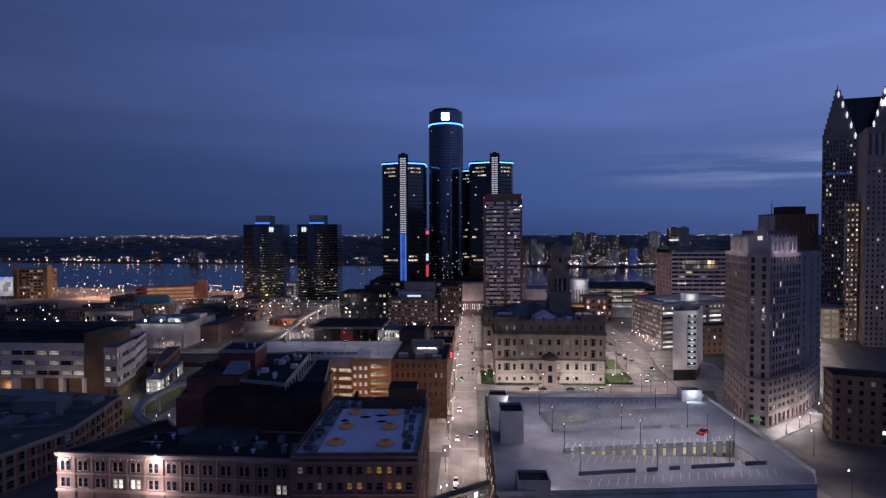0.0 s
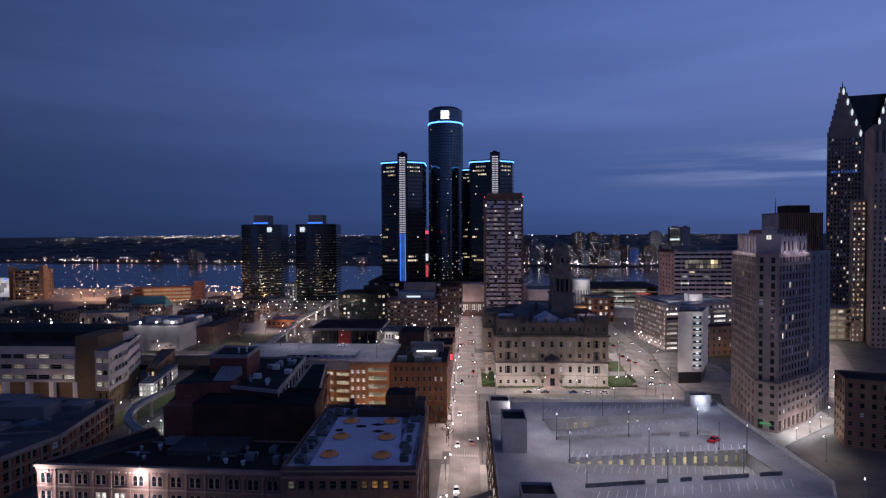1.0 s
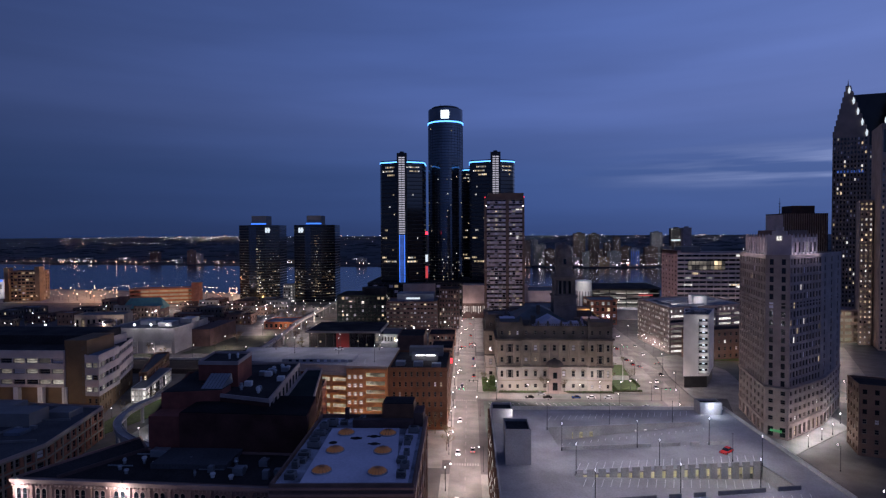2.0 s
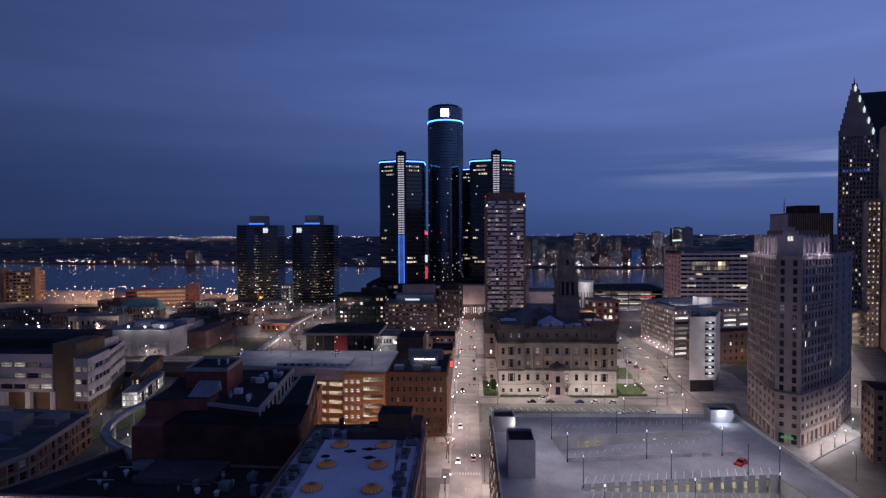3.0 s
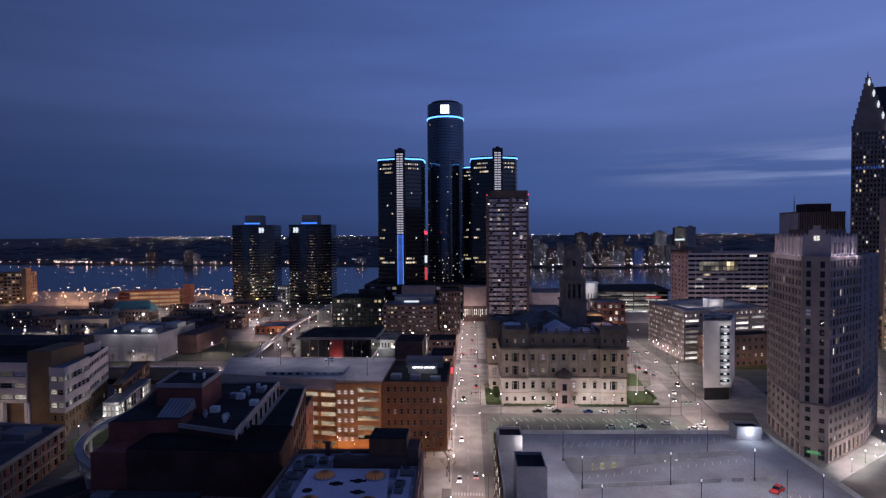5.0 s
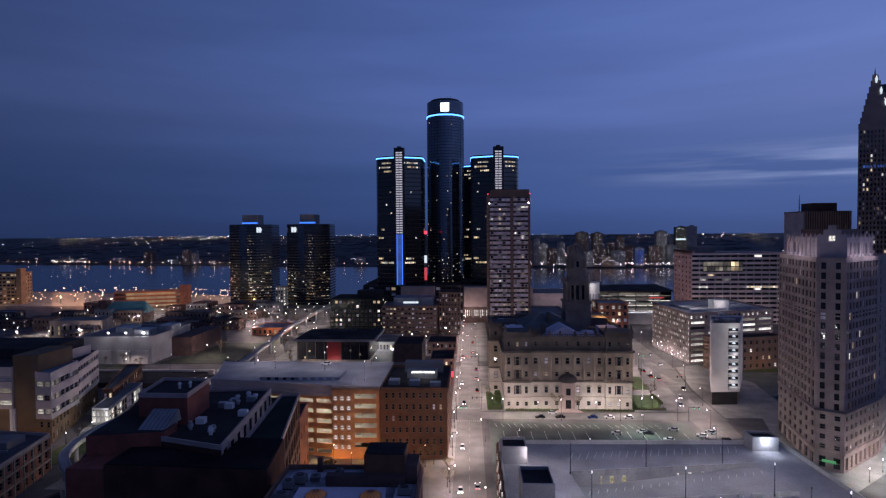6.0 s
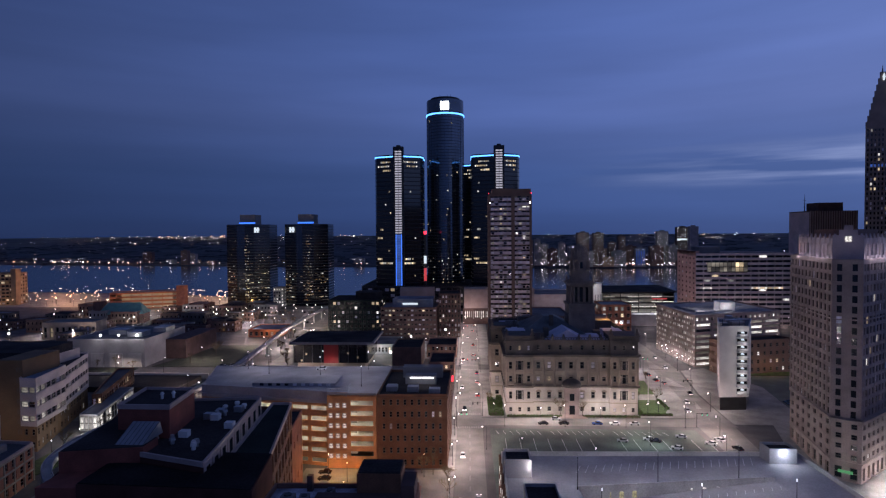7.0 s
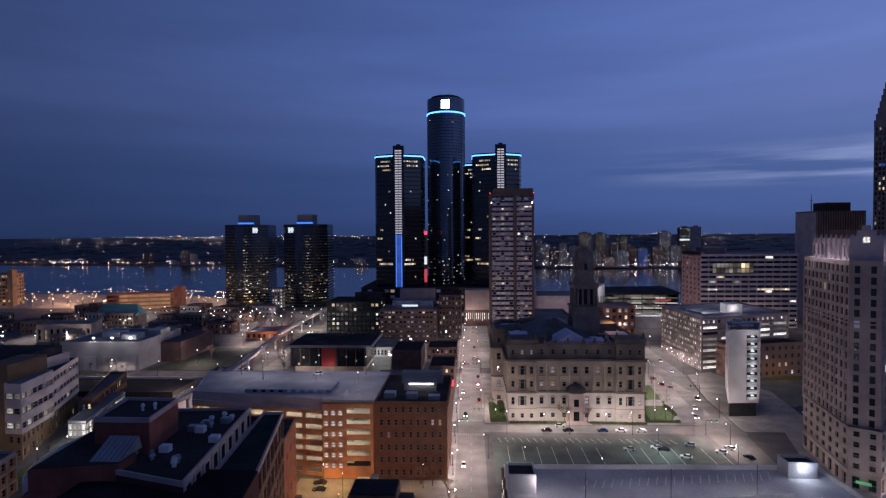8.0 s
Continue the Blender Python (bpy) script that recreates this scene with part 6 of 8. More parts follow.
for g0, sg_, span in ((10.5, 1, 15.5), (48, -1, 12)):
    for k in range(5):
        s = Shell()
        h = 210 - k * 9.5
        x, y = gq(g0 + sg_ * (1.2 + span * k / 4.6), -.6)
        s.tube((x, y), .5, 1.0, h - 4, h - 1, 8)
        s.tube((x, y), 1.0, .15, h - 1, h + 2, 8)
        part("edge_lamp", s, WHITE_SOFT, b.root, "glowing gable lamp")
s = Shell()
for k in range(4):
    s.obox(gq(44 + k * 3, -.3), gq(46.2 + k * 3, -.3), .3, 0, 196, 201 + (k % 2) * 2)
part("sign", s, WHITE_GLOW, b.root, "glowing white sign bars")
for k in range(9):
    s = Shell()
    s.obox(gq(3 + k * 2.4, 0), gq(4.6 + k * 2.4, 0), .3, -.05, 136, 138.2)
    part("blue_window", s, BLUE_DEEP, b.root)
b.done()
b = House("setback_tower", "slender tan stone skyscraper with a slotted crown", STONE_TAN, .02, ("warm",), 65, cap=50)
SP0 = Vector((292, 420))
SB = [tuple(SP0), tuple(SP0 + Vector((50, -6))), tuple(SP0 + Vector((68, 26))), tuple(SP0 + Vector((16, 33)))]
b.facade(SB[0], SB[1], 0, 137, 15, 36, .4, .5, .35)
b.facade(SB[3], SB[0], 0, 158, 0, 0)
b.facade(SB[0], SB[1], 137, 158, 12, 1, .5, .75, .6, .4)
b.facade(SB[1], SB[2], 0, 158, 0, 0)
b.facade(SB[2], SB[3], 0, 158, 0, 0)
b.roof(SB, 157.8, GREY_ROOF, 1.4)
s = Shell()
s.obox(SB[0], SB[1], .7, .1, 134, 137)
s.obox(SB[0], SB[1], .7, .1, 156.5, 158.5)
part("ledge", s, STONE_TAN, b.root)
b.done()
block("tower_wing", "narrow tan stone wing with lit stair windows", [(292.2, 441), (300.3, 439), (317, 466), (309, 470)], 106, STONE_TAN, [(3, 28), (0, 0), (0, 0), (0, 0)], GREY_ROOF, lit=.85, seed=66, tones=("cool", "warm", "warm"), w=.42, h=.42)

# convention hall, drum and ramps by the water
b = parking("convention_hall", "long low riverside hall with thin bright white floor lines", [(141, 640), (214, 640), (214, 690), (141, 690)], 21, 4, [4, 0, 0, 3], SPANDREL, .96, .6, (0, 3), 67, mat=GARAGE_GLOW, inset=.25)
s = Shell()
for k in range(7):
    s.box(190 + k * 2.2, 191.6 + k * 2.2, 635, 635.6, 14.6, 15.8)
part("red_sign", s, RED_SOFT, b.root, "thin glowing red sign")
s = Shell()
# glowing strips added outside the wall to show the lit floors
for k in range(4):
    for i in range(6):
        if (i * 5 + k * 3) % 7 == 0:
            continue
        e = Shell()
        e.box(142.5 + i * 12, 153 + i * 12, 639.3, 639.8, 1.0 + k * 5.2, 1.6 + k * 5.2)
        part("edge_light", e, LIT_COOL, b.root, "thin glowing strip standing in for a lit floor")
s.v = [(128, 636, 21.2), (216, 636, 21.4), (216, 695, 23), (128, 695, 22.5), (128, 636, 21.8), (216, 636, 22.4), (216, 695, 24), (128, 695, 23)]
s.f = [(0, 3, 2, 1), (4, 5, 6, 7), (0, 1, 5, 4), (1, 2, 6, 5), (2, 3, 7, 6), (3, 0, 4, 7)]
part("canopy", s, TAR, b.root, "thin dark sweeping roof")
s = Shell()
s.tube((129.6, 640), 10, 10, 0, 31, 28)
dr = thing("service_drum", "white cylindrical service tower lit from above", "tower")
part("drum", s, WHITE, dr)
s = Shell()
for k in range(10):
    a = -math.pi * (k + .5) / 10
    s.box(129.6 + 10.1 * math.cos(a) - .5, 129.6 + 10.1 * math.cos(a) + .5, 640 + 10.1 * math.sin(a) - .3, 640 + 10.1 * math.sin(a) + .3, 4, 20)
part("slot", s, GREY, dr, kind="stuff")
light("drum_light", (128, 622, 30), 9000, WHITE_L)
light("drum_light", (180, 628, 8), 1500, WHITE_L)
light("drum_light", (150, 622, 6), 5000, WARM)
block("brick_annex", "red brick block with a teal roof behind the county building", rect(114, 139, 530, 558), 22, BRICK_RED, [(5, 4)], COPPER, lit=.25, seed=68)
block("brick_annex", "low brown block with plain walls beside the tower", rect(52, 84, 505, 560), 16, PINK, [(0, 0)], GREY_ROOF, seed=69)
block("low_hall", "flat pale rose riverside block with plain walls", rect(48, 116, 600, 650), 23, PALE_WASH, [(0, 0)], GREY_ROOF, seed=70)
light("block_light", (78, 582, 12), 4500, WARM)
block("low_hall", "long lamp-lit viaduct deck at the avenue end", rect(100, 190, 560, 575), 9, CONCRETE, [(0, 0)], PAVING, lit=.1, seed=71, h=.5, w=.8)
block("dark_tavern", "old brick corner building with glowing shop windows", [(150, 384), (196, 396), (192, 408), (147, 396)], 19, MILL, [(11, 4)], TAR, lit=.1, seed=72, w=.4, h=.5)
for x in (112, 132, 152, 172):
    lamp("tall", x, 574, 9, -90, 14000, WHITE_L)
light("tavern_light", (162, 382, 4), 2200, WARM)
light("tavern_light", (180, 386, 4), 1200, AMBER_L)

# ---- brick loft with skylights ----
b = House("brick_loft", "brown brick loft building with a white roof and amber-lit windows", LOFT_BRICK, .12, ("amber", "amber", "amber", "dim"), 81, cap=200, blinds=0)
NB = [(-32.8, 115.4), (-5.9, 116.6), (-6.6, 157), (-33.6, 156)]
for i, (c, r) in enumerate(((8, 9), (11, 9), (0, 0), (0, 0))):
    if not c:
        b.facade(NB[i], NB[(i + 1) % 4], 0, 36.6, 0, 0)
        continue
    b.facade(NB[i], NB[(i + 1) % 4], 0, 25.2, 12 if i == 0 else c, 7, .6, .56, .35, .5, side=.9, lit=.12)
    b.facade(NB[i], NB[(i + 1) % 4], 25.2, 35.4, 12 if i == 0 else c, 3, .62, .5, .35, .5, side=.9, lit=.5 if i == 0 else .15)
    b.facade(NB[i], NB[(i + 1) % 4], 35.4, 36.6, 0, 0)
s = Shell()
for i in (0, 1):
    s.obox(NB[i], NB[i + 1], .35, .3, 35.2, 35.7)
    s.obox(NB[i], NB[i + 1], .28, .2, 28.4, 28.8)
    s.obox(NB[i], NB[i + 1], .45, .3, 36.5, 36.9)
part("stone_band", s, PINK, b.root, "pale stone string courses")
for i, n in ((0, 5), (1, 6)):
    for k in range(n):
        m = Vector(NB[i]).lerp(Vector(NB[i + 1]), .015 + .97 * k / (n - 1))
        d = (Vector(NB[i + 1]) - Vector(NB[i])).normalized() * .45
        s = Shell()
        s.obox(m - d, m + d, .22, .1, 0, 35.2)
        part("pier", s, LOFT_BRICK, b.root)
b.roof(NB, 36.6, PATCHY, .9)
s = Shell()
s.prism([(-27.6, 117.2), (-9.4, 118), (-12.4, 147.5), (-28.6, 147)], 36.6, 37.05)
part("roof_deck", s, MEMBRANE, b.root, "white raised roof membrane")
s = Shell()
s.prism([(-10.6, 118.6), (-7.2, 118.7), (-7.6, 148), (-10.6, 148)], 36.62, 36.75)
part("roof_walk", s, MEMBRANE, b.root)
s = Shell()
for x, y, w, d in ((-21.5, 140.5, 2.6, 1.2), (-17.6, 141.8, 3.2, .9), (-16.8, 137.2, 2.8, .8), (-26.2, 137.6, 1.6, .9)):
    s.prism(prism_ring((x, y), 1.0, 9, 0), 37.05, 37.06)
    s.box(x - w / 2, x + w / 2, y - d / 2, y + d / 2, 37.05, 37.07)
part("roof_patch", s, TAR, b.root, "dark bare patches in the membrane", "stuff")
s = Shell()
s.box(-17.0, -9.2, 150.2, 156.2, 36.6, 42.0)
pent = part("penthouse", s, CORNER_BRICK, b.root, "dark brick stair penthouse")
s = Shell()
s.box(-16.8, -9.4, 150.4, 156, 42.0, 42.25)
part("penthouse_roof", s, TAR, pent)
s = Shell()
s.box(-24, -9.2, 148.4, 150.2, 36.6, 38.6)
s.box(-9.2, -6.8, 150, 156, 36.6, 40)
s.box(-27.2, -26.2, 154.6, 155.6, 36.6, 39.5)
part("rear_wall", s, BRICK_DARK, b.root)
b.done()


def skylight(x, y, z):
    r = thing("skylight", "round ribbed skylight glowing amber on the white roof", "skylight", "roof skylights")
    s = Shell()
    prof = [(1.95, .0), (1.95, .25), (1.5, .62), (.8, .92), (.2, 1.02)]
    for (ra, za), (rb, zb) in zip(prof[1:], prof[2:]):
        s.tube((0, 0), ra * .97, rb * .97, za, zb, 24, False)
    dome = part("glass", s, SKY_GLASS, r, "softly glowing ribbed glass")
    s = Shell()
    s.tube((0, 0), 2.05, 2.0, 0, .27, 24)
    part("kerb", s, DUCT, r)
    for k in range(16):
        s = Shell()
        a = 2 * math.pi * k / 16
        t = Vector((-math.sin(a), math.cos(a), 0)) * .075
        for (ra, za), (rb, zb) in zip(prof[1:], prof[2:]):
            p0, p1 = Vector((ra * math.cos(a), ra * math.sin(a), za + .05)), Vector((rb * math.cos(a), rb * math.sin(a), zb + .05))
            s.face(p0 - t, p0 + t, p1 + t, p1 - t)
        part("rib", s, STEEL, dome)
    r.matrix_basis = pose(x, y, z)
    return r


sk = skylight(-24.8, 122.6, 37.05)
for x, y in ((-13.6, 122.4), (-24.6, 133), (-14.2, 133), (-24.5, 143.6), (-14.6, 143.6)):
    copy_thing(sk, pose(x, y, 37.05, 0, 0, x * 7))


def air_unit(x, y, z, w, d, h, turn=0):
    r = thing("air_conditioner", "grey metal rooftop air unit with a round fan", "air conditioner", "rooftop air units")
    s = Shell()
    s.box(-w / 2, w / 2, -d / 2, d / 2, .2, h)
    case = part("case", s, GREY, r)
    s = Shell()
    s.box(-w / 2 - .05, w / 2 + .05, -d / 2 + .1, -d / 2 + .3, 0, .2)
    s.box(-w / 2 - .05, w / 2 + .05, d / 2 - .3, d / 2 - .1, 0, .2)
    part("skid", s, STEEL, r)
    s = Shell()
    s.tube((0, 0), min(w, d) * .38, min(w, d) * .36, h, h + .15, 14)
    part("fan_ring", s, STEEL, case)
    s = Shell()
    for k in range(4):
        s.box(-w / 2 - .02, w / 2 + .02, -d / 2 - .02, -d / 2, .35 + k * (h - .5) / 4, .35 + (k + .6) * (h - .5) / 4)
    part("louvre", s, STEEL, case)
    r.matrix_basis = pose(x, y, z, 0, 0, turn)
    return r


ra = random.Random(8)
au = air_unit(-30.2, 120, 36.6, 2.0, 1.7, 1.3)
for x, y in ((-30.4, 124), (-30.2, 127.6), (-30.8, 131), (-30.2, 135), (-30.6, 138.6), (-30.4, 143), (-31, 147), (-29, 150), (-9.0, 121), (-8.8, 125), (-9.2, 129), (-8.8, 133), (-9.0, 137.6), (-9.3, 141), (-8.8, 145), (-27, 151.6), (-22, 152)):
    copy_thing(au, pose(x + ra.uniform(-.5, .4), y + ra.uniform(-.8, .8), 36.75, 0, 0, ra.choice((0, 90, 180)) + ra.uniform(-6, 6)) @ Matrix.Diagonal((ra.uniform(.6, 1.35), ra.uniform(.6, 1.25), ra.uniform(.6, 1.3), 1)))

# ---- granite arcade building ----
b = House("arcade_building", "dark pink granite office with paired arched windows and black roof", PINK, .1, ("warm", "cool"), 82, cap=120)
AP = [(-98, 133.6), (-33.2, 130.8), (-34.6, 148.9), (-68.7, 150.4), (-77.2, 151.3), (-84, 159.5)]
for i in range(6):
    b.facade(AP[i], AP[(i + 1) % 6], 0, 29.6, 0 if i != 5 else 8, 0 if i != 5 else 7, .4, .55)
b.roof(AP, 29.4, TAR, .5)
p, q = Vector(AP[0]), Vector(AP[1])
d = (q - p).normalized()
o = Vector((d.y, -d.x))
turn = math.atan2(d.y, d.x)
nb = 14
bw = (q - p).length / nb


def arch_mesh(arched, mat):
    """A window a metre wide with its stone surround and a sunk dark pane."""
    def outline_pts(w, h0, h1, y):
        pts = [(-w, y, h0), (w, y, h0)]
        if arched:
            pts += [(w * math.cos(a), y, h1 + w * math.sin(a)) for a in [math.pi * k / 8 for k in range(9)]]
        else:
            pts += [(w, y, h1 + w * .6), (-w, y, h1 + w * .6)]
        return pts
    s = Shell()
    a, c = outline_pts(.66, -1.35, .75, -.16), outline_pts(.5, -1.2, .72, -.16)
    dd = outline_pts(.5, -1.2, .72, -.02)
    n = len(a)
    s.v = a + c + dd
    for i in range(n):
        j = (i + 1) % n
        s.f += [(i, j, n + j, n + i), (n + i, n + j, 2 * n + j, 2 * n + i)]
    k = len(s.f)
    s.f.append(tuple(2 * n + i for i in range(n)))
    s.v += [(-.5, -.08, -.12), (.5, -.08, -.12), (.5, -.08, -.04), (-.5, -.08, -.04)]
    s.f.append(tuple(range(len(s.v) - 4, len(s.v))))
    me = s.mesh("arched_window" if arched else "sash_window", PINK_TRIM, mat, FRAME)
    for f in me.polygons:
        f.material_index = 0 if f.index < k else (1 if f.index == k else 2)
    return me


ARCH, ARCH_LIT, SASH, SASH_LIT = arch_mesh(True, PANE), arch_mesh(True, LIT_WARM), arch_mesh(False, PANE), arch_mesh(False, LIT_COOL)
for k in range(nb):
    m = p + d * (bw * (k + .5))
    for dx in (-.72, .72):
        c = m + d * dx
        for z, me in ((26.4, ARCH), (22.3, SASH_LIT if k in (3, 4, 12) else SASH), (16.6, ARCH), (12.2, SASH), (7.6, SASH), (3.0, ARCH_LIT)):
            w = new("window", me)
            w.parent = b.root
            w.matrix_basis = Matrix.LocRotScale((c.x + o.x * .02, c.y + o.y * .02, z), Euler((0, 0, turn)), (1.05, 1, 1.0))
    e = p + d * (bw * k)
    if k:
        s = Shell()
        s.obox(e - d * .35, e + d * .35, .3, .05, 0, 28.6)
        part("pilaster", s, PINK, b.root)
for z0, z1, out in ((28.6, 29.2, .5), (29.2, 29.9, .95), (24.3, 24.6, .35), (20.0, 20.7, .6), (14.4, 14.8, .35), (10, 10.3, .3)):
    s = Shell()
    s.obox(p, q, out, .2, z0, z1)
    part("cornice" if out > .55 else "string_course", s, PINK_TRIM, b.root)
s = Shell()
for k in range(nb * 5):
    e = p + d * (bw * (k + .5) / 5)
    s.obox(e - d * .12, e + d * .12, .7, .05, 28.2, 28.7)
part("bracket", s, PINK_TRIM, b.root, kind="stuff")
for x, y, w, l, h in ((-72, 148, 4, 2.4, 1.6), (-60, 146, 5, 1.0, .8), (-48, 138, 2.4, 2, 1.7), (-44, 143, 2, 2, 1.4), (-41, 136, 1.4, 1.4, 1.9), (-38.5, 138, 2.5, 1.6, 1.3), (-55, 139, 1.2, 1.2, 1.4), (-66, 152, 5, 2.5, 1.4)):
    s = Shell()
    s.box(x - w / 2, x + w / 2, y - l / 2, y + l / 2, 29.3, 29.4 + h)
    part("roof_plant", s, DUCT, b.root)
s = Shell()
s.box(-70, -52, 140, 150, 29.3, 30.6)
part("roof_platform", s, NIGHT_ROOF, b.root, "low raised roof platform")
s = Shell()
s.obox((-88, 134), (-74, 156), .2, .2, 29.3, 30.2)
part("fire_wall", s, BRICK_DARK, b.root)
ru = random.Random(6)
for k in range(16):
    x, y = ru.uniform(-78, -36), ru.uniform(135, 147)
    s = Shell()
    r_ = ru.uniform(.2, .5)
    s.tube((x, y), r_, r_, 29.3, 29.9 + ru.random(), 8)
    s.tube((x, y), r_ * 1.5, r_ * 1.2, 30.1, 30.45, 8)
    part("roof_vent", s, WHITE if k % 3 == 0 else DUCT, b.root)
for k in range(6):
    x, y = ru.uniform(-80, -40), ru.uniform(136, 148)
    s = Shell()
    s.box(x - 3, x + 3, y - .12, y + .12, 29.5, 29.75)
    part("pipe", s, DUCT, b.root)
b.done()
for u in (.025, .41):
    c = p + d * ((q - p).length * u) + o * 2.0
    light("wall_washer", (c.x, c.y, 27.6), 3600, (0.93, 0.92, 1.0), .3)
    light("wall_washer", (c.x + o.x, c.y + o.y, 21.5), 2600, (0.93, 0.92, 1.0), .3)
    s = Shell()
    s.tube((c.x - o.x * 1.2, c.y - o.y * 1.2), .22, .3, 29.9, 30.3, 8)
    wl_ = thing("flood_lamp", "small flood lamp on the cornice", "lamp")
    part("shade", s, STEEL, wl_)
light("alley_light", (-103, 128, 6), 3500, WARM)

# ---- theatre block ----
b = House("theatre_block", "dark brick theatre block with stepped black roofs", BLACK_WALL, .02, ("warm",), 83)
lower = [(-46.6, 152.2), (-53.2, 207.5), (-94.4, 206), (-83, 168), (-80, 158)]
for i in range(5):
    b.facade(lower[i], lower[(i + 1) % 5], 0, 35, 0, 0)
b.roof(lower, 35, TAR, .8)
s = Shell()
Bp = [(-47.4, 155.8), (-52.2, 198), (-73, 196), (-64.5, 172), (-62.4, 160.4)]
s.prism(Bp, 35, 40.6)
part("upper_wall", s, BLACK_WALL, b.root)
b.roof(Bp, 40.65, TAR, .65, wall=PALE)
for k in range(9):
    a = Vector(Bp[0]).lerp(Vector(Bp[1]), (k + .05) / 9)
    c = Vector(Bp[0]).lerp(Vector(Bp[1]), (k + .95) / 9)
    s = Shell()
    s.obox(a, c, .12, .1, 36.2, 40.6)
    part("pale_panel", s, PALE, b.root)
for k in range(9):
    a = Vector(Bp[0]).lerp(Vector(Bp[1]), (k + .3) / 9)
    c = Vector(Bp[0]).lerp(Vector(Bp[1]), (k + .7) / 9)
    s = Shell()
    s.obox(a, c, .18, -.1, 37.0, 39.8)
    part("clerestory_window", s, PANE, b.root)
s = Shell()
s.prism([(-72.8, 169.7), (-61.3, 169.5), (-62.6, 183), (-74.6, 183.4)], 35, 47.0)
part("fly_tower", s, STAGE_BRICK, b.root, "red brick stage tower")
s = Shell()
s.prism([(-72.6, 169.9), (-61.5, 169.7), (-62.8, 182.8), (-74.4, 183.2)], 47.0, 47.25)
part("fly_roof", s, TAR, b.root)
FT = [(-72.8, 169.7), (-61.3, 169.5), (-62.6, 183), (-74.6, 183.4)]
for i in range(4):
    s = Shell()
    s.obox(FT[i], FT[(i + 1) % 4], .12, .3, 46.9, 47.9)
    part("coping", s, PALE, b.root, "pale stone coping")
for x, y in ((-66.5, 176), (-64.4, 177)):
    s = Shell()
    s.tube((x, y), .3, .3, 47.2, 48.3, 8)
    s.tube((x, y), .5, .2, 48.3, 48.8, 8)
    part("roof_vent", s, WHITE, b.root)
s = Shell()
s.prism([(-61.9, 160.6), (-61.9, 166), (-70.2, 166.2), (-70, 179), (-79, 180), (-77, 157.6)], 34.5, 42.2)
part("mid_block", s, STAGE_BRICK, b.root, "dark red brick middle block")
s = Shell()
s.prism([(-62.1, 160.8), (-62.1, 165.8), (-70.4, 166), (-70.2, 178.8), (-78.8, 179.8), (-76.8, 157.8)], 42.2, 42.35)
part("mid_roof", s, TAR, b.root)
s = Shell()
s.v = [(-68.2, 161.2, 42.3), (-62.3, 161.2, 42.3), (-62.3, 168.6, 42.3), (-68.2, 168.6, 42.3), (-68.2, 167.6, 45.0), (-62.3, 167.6, 45.0)]
s.f = [(0, 1, 5, 4), (1, 2, 5), (0, 4, 3), (2, 3, 4, 5)]
roof_light = part("sloped_skylight", s, DUCT, b.root, "pale sloping roof light")
for k in range(7):
    s = Shell()
    x = -68.1 + k * .95
    s.v = [(x, 161.1, 42.36), (x + .1, 161.1, 42.36), (x + .1, 167.5, 45.06), (x, 167.5, 45.06)]
    s.f = [(0, 1, 2, 3)]
    part("glazing_bar", s, STEEL, roof_light)
rr = random.Random(14)
for k in range(16):
    x, y = rr.uniform(-60, -50), rr.uniform(160, 192)
    s = Shell()
    if k % 3:
        s.tube((x, y), .45, .45, 40.6, 41.6 + rr.random(), 8)
        s.tube((x, y), .7, .6, 41.4, 41.9, 8)
    else:
        s.box(x - 1, x + 1, y - .8, y + .8, 40.6, 42.0)
    part("roof_vent", s, WHITE if k % 2 else DUCT, b.root)
for k in range(7):
    x, y = rr.uniform(-86, -72), rr.uniform(178, 202)
    s = Shell()
    s.box(x - 1.4, x + 1.4, y - 1, y + 1, 35, 36.6)
    part("roof_vent", s, DUCT, b.root)
s = Shell()
s.box(-77, -68.5, 151.5, 160, 0, 38)
part("corner_block", s, STAGE_BRICK, b.root, "red brick corner block")
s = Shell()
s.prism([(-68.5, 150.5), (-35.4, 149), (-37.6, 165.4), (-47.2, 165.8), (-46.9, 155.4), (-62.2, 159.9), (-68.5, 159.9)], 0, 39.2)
part("stage_house", s, BLACK_WALL, b.root, "near-black front block")
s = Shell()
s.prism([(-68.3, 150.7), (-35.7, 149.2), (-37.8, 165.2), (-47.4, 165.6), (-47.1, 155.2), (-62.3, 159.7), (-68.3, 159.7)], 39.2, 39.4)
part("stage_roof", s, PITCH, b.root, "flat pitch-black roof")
b.done()
b = House("theatre_wing", "long dark-roofed wing with tall windows facing the yard", CORNER_BRICK, .06, ("amber", "warm"), 84, cap=60)
Cp = [(-39.2, 166), (-47.6, 209), (-53, 208.5), (-48.6, 166.4)]
b.facade(Cp[0], Cp[1], 0, 24, 9, 6, .55, .6)
b.facade(Cp[0], Cp[1], 24, 36.0, 8, 2, .72, .7, .5, .5, lit=.15)
b.facade(Cp[1], Cp[2], 0, 36.0, 0, 0)
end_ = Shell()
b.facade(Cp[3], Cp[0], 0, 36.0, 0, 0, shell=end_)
part("end_wall", end_, BLACK_WALL, b.root, "near-black end wall")
b.roof(Cp, 35.9, DARK_GREEN, .7, wall=PALE)
b.done()
b = House("yard_block", "plain orange-lit brick rear block by the yard", BRICK_RED, 0, ("warm",), 85)
Dp = [(-50, 210), (-54.2, 240), (-90, 238), (-90, 210)]
for i in range(4):
    b.facade(Dp[i], Dp[(i + 1) % 4], 0, 24, 0 if i else 5, 0 if i else 2, .25, .2)
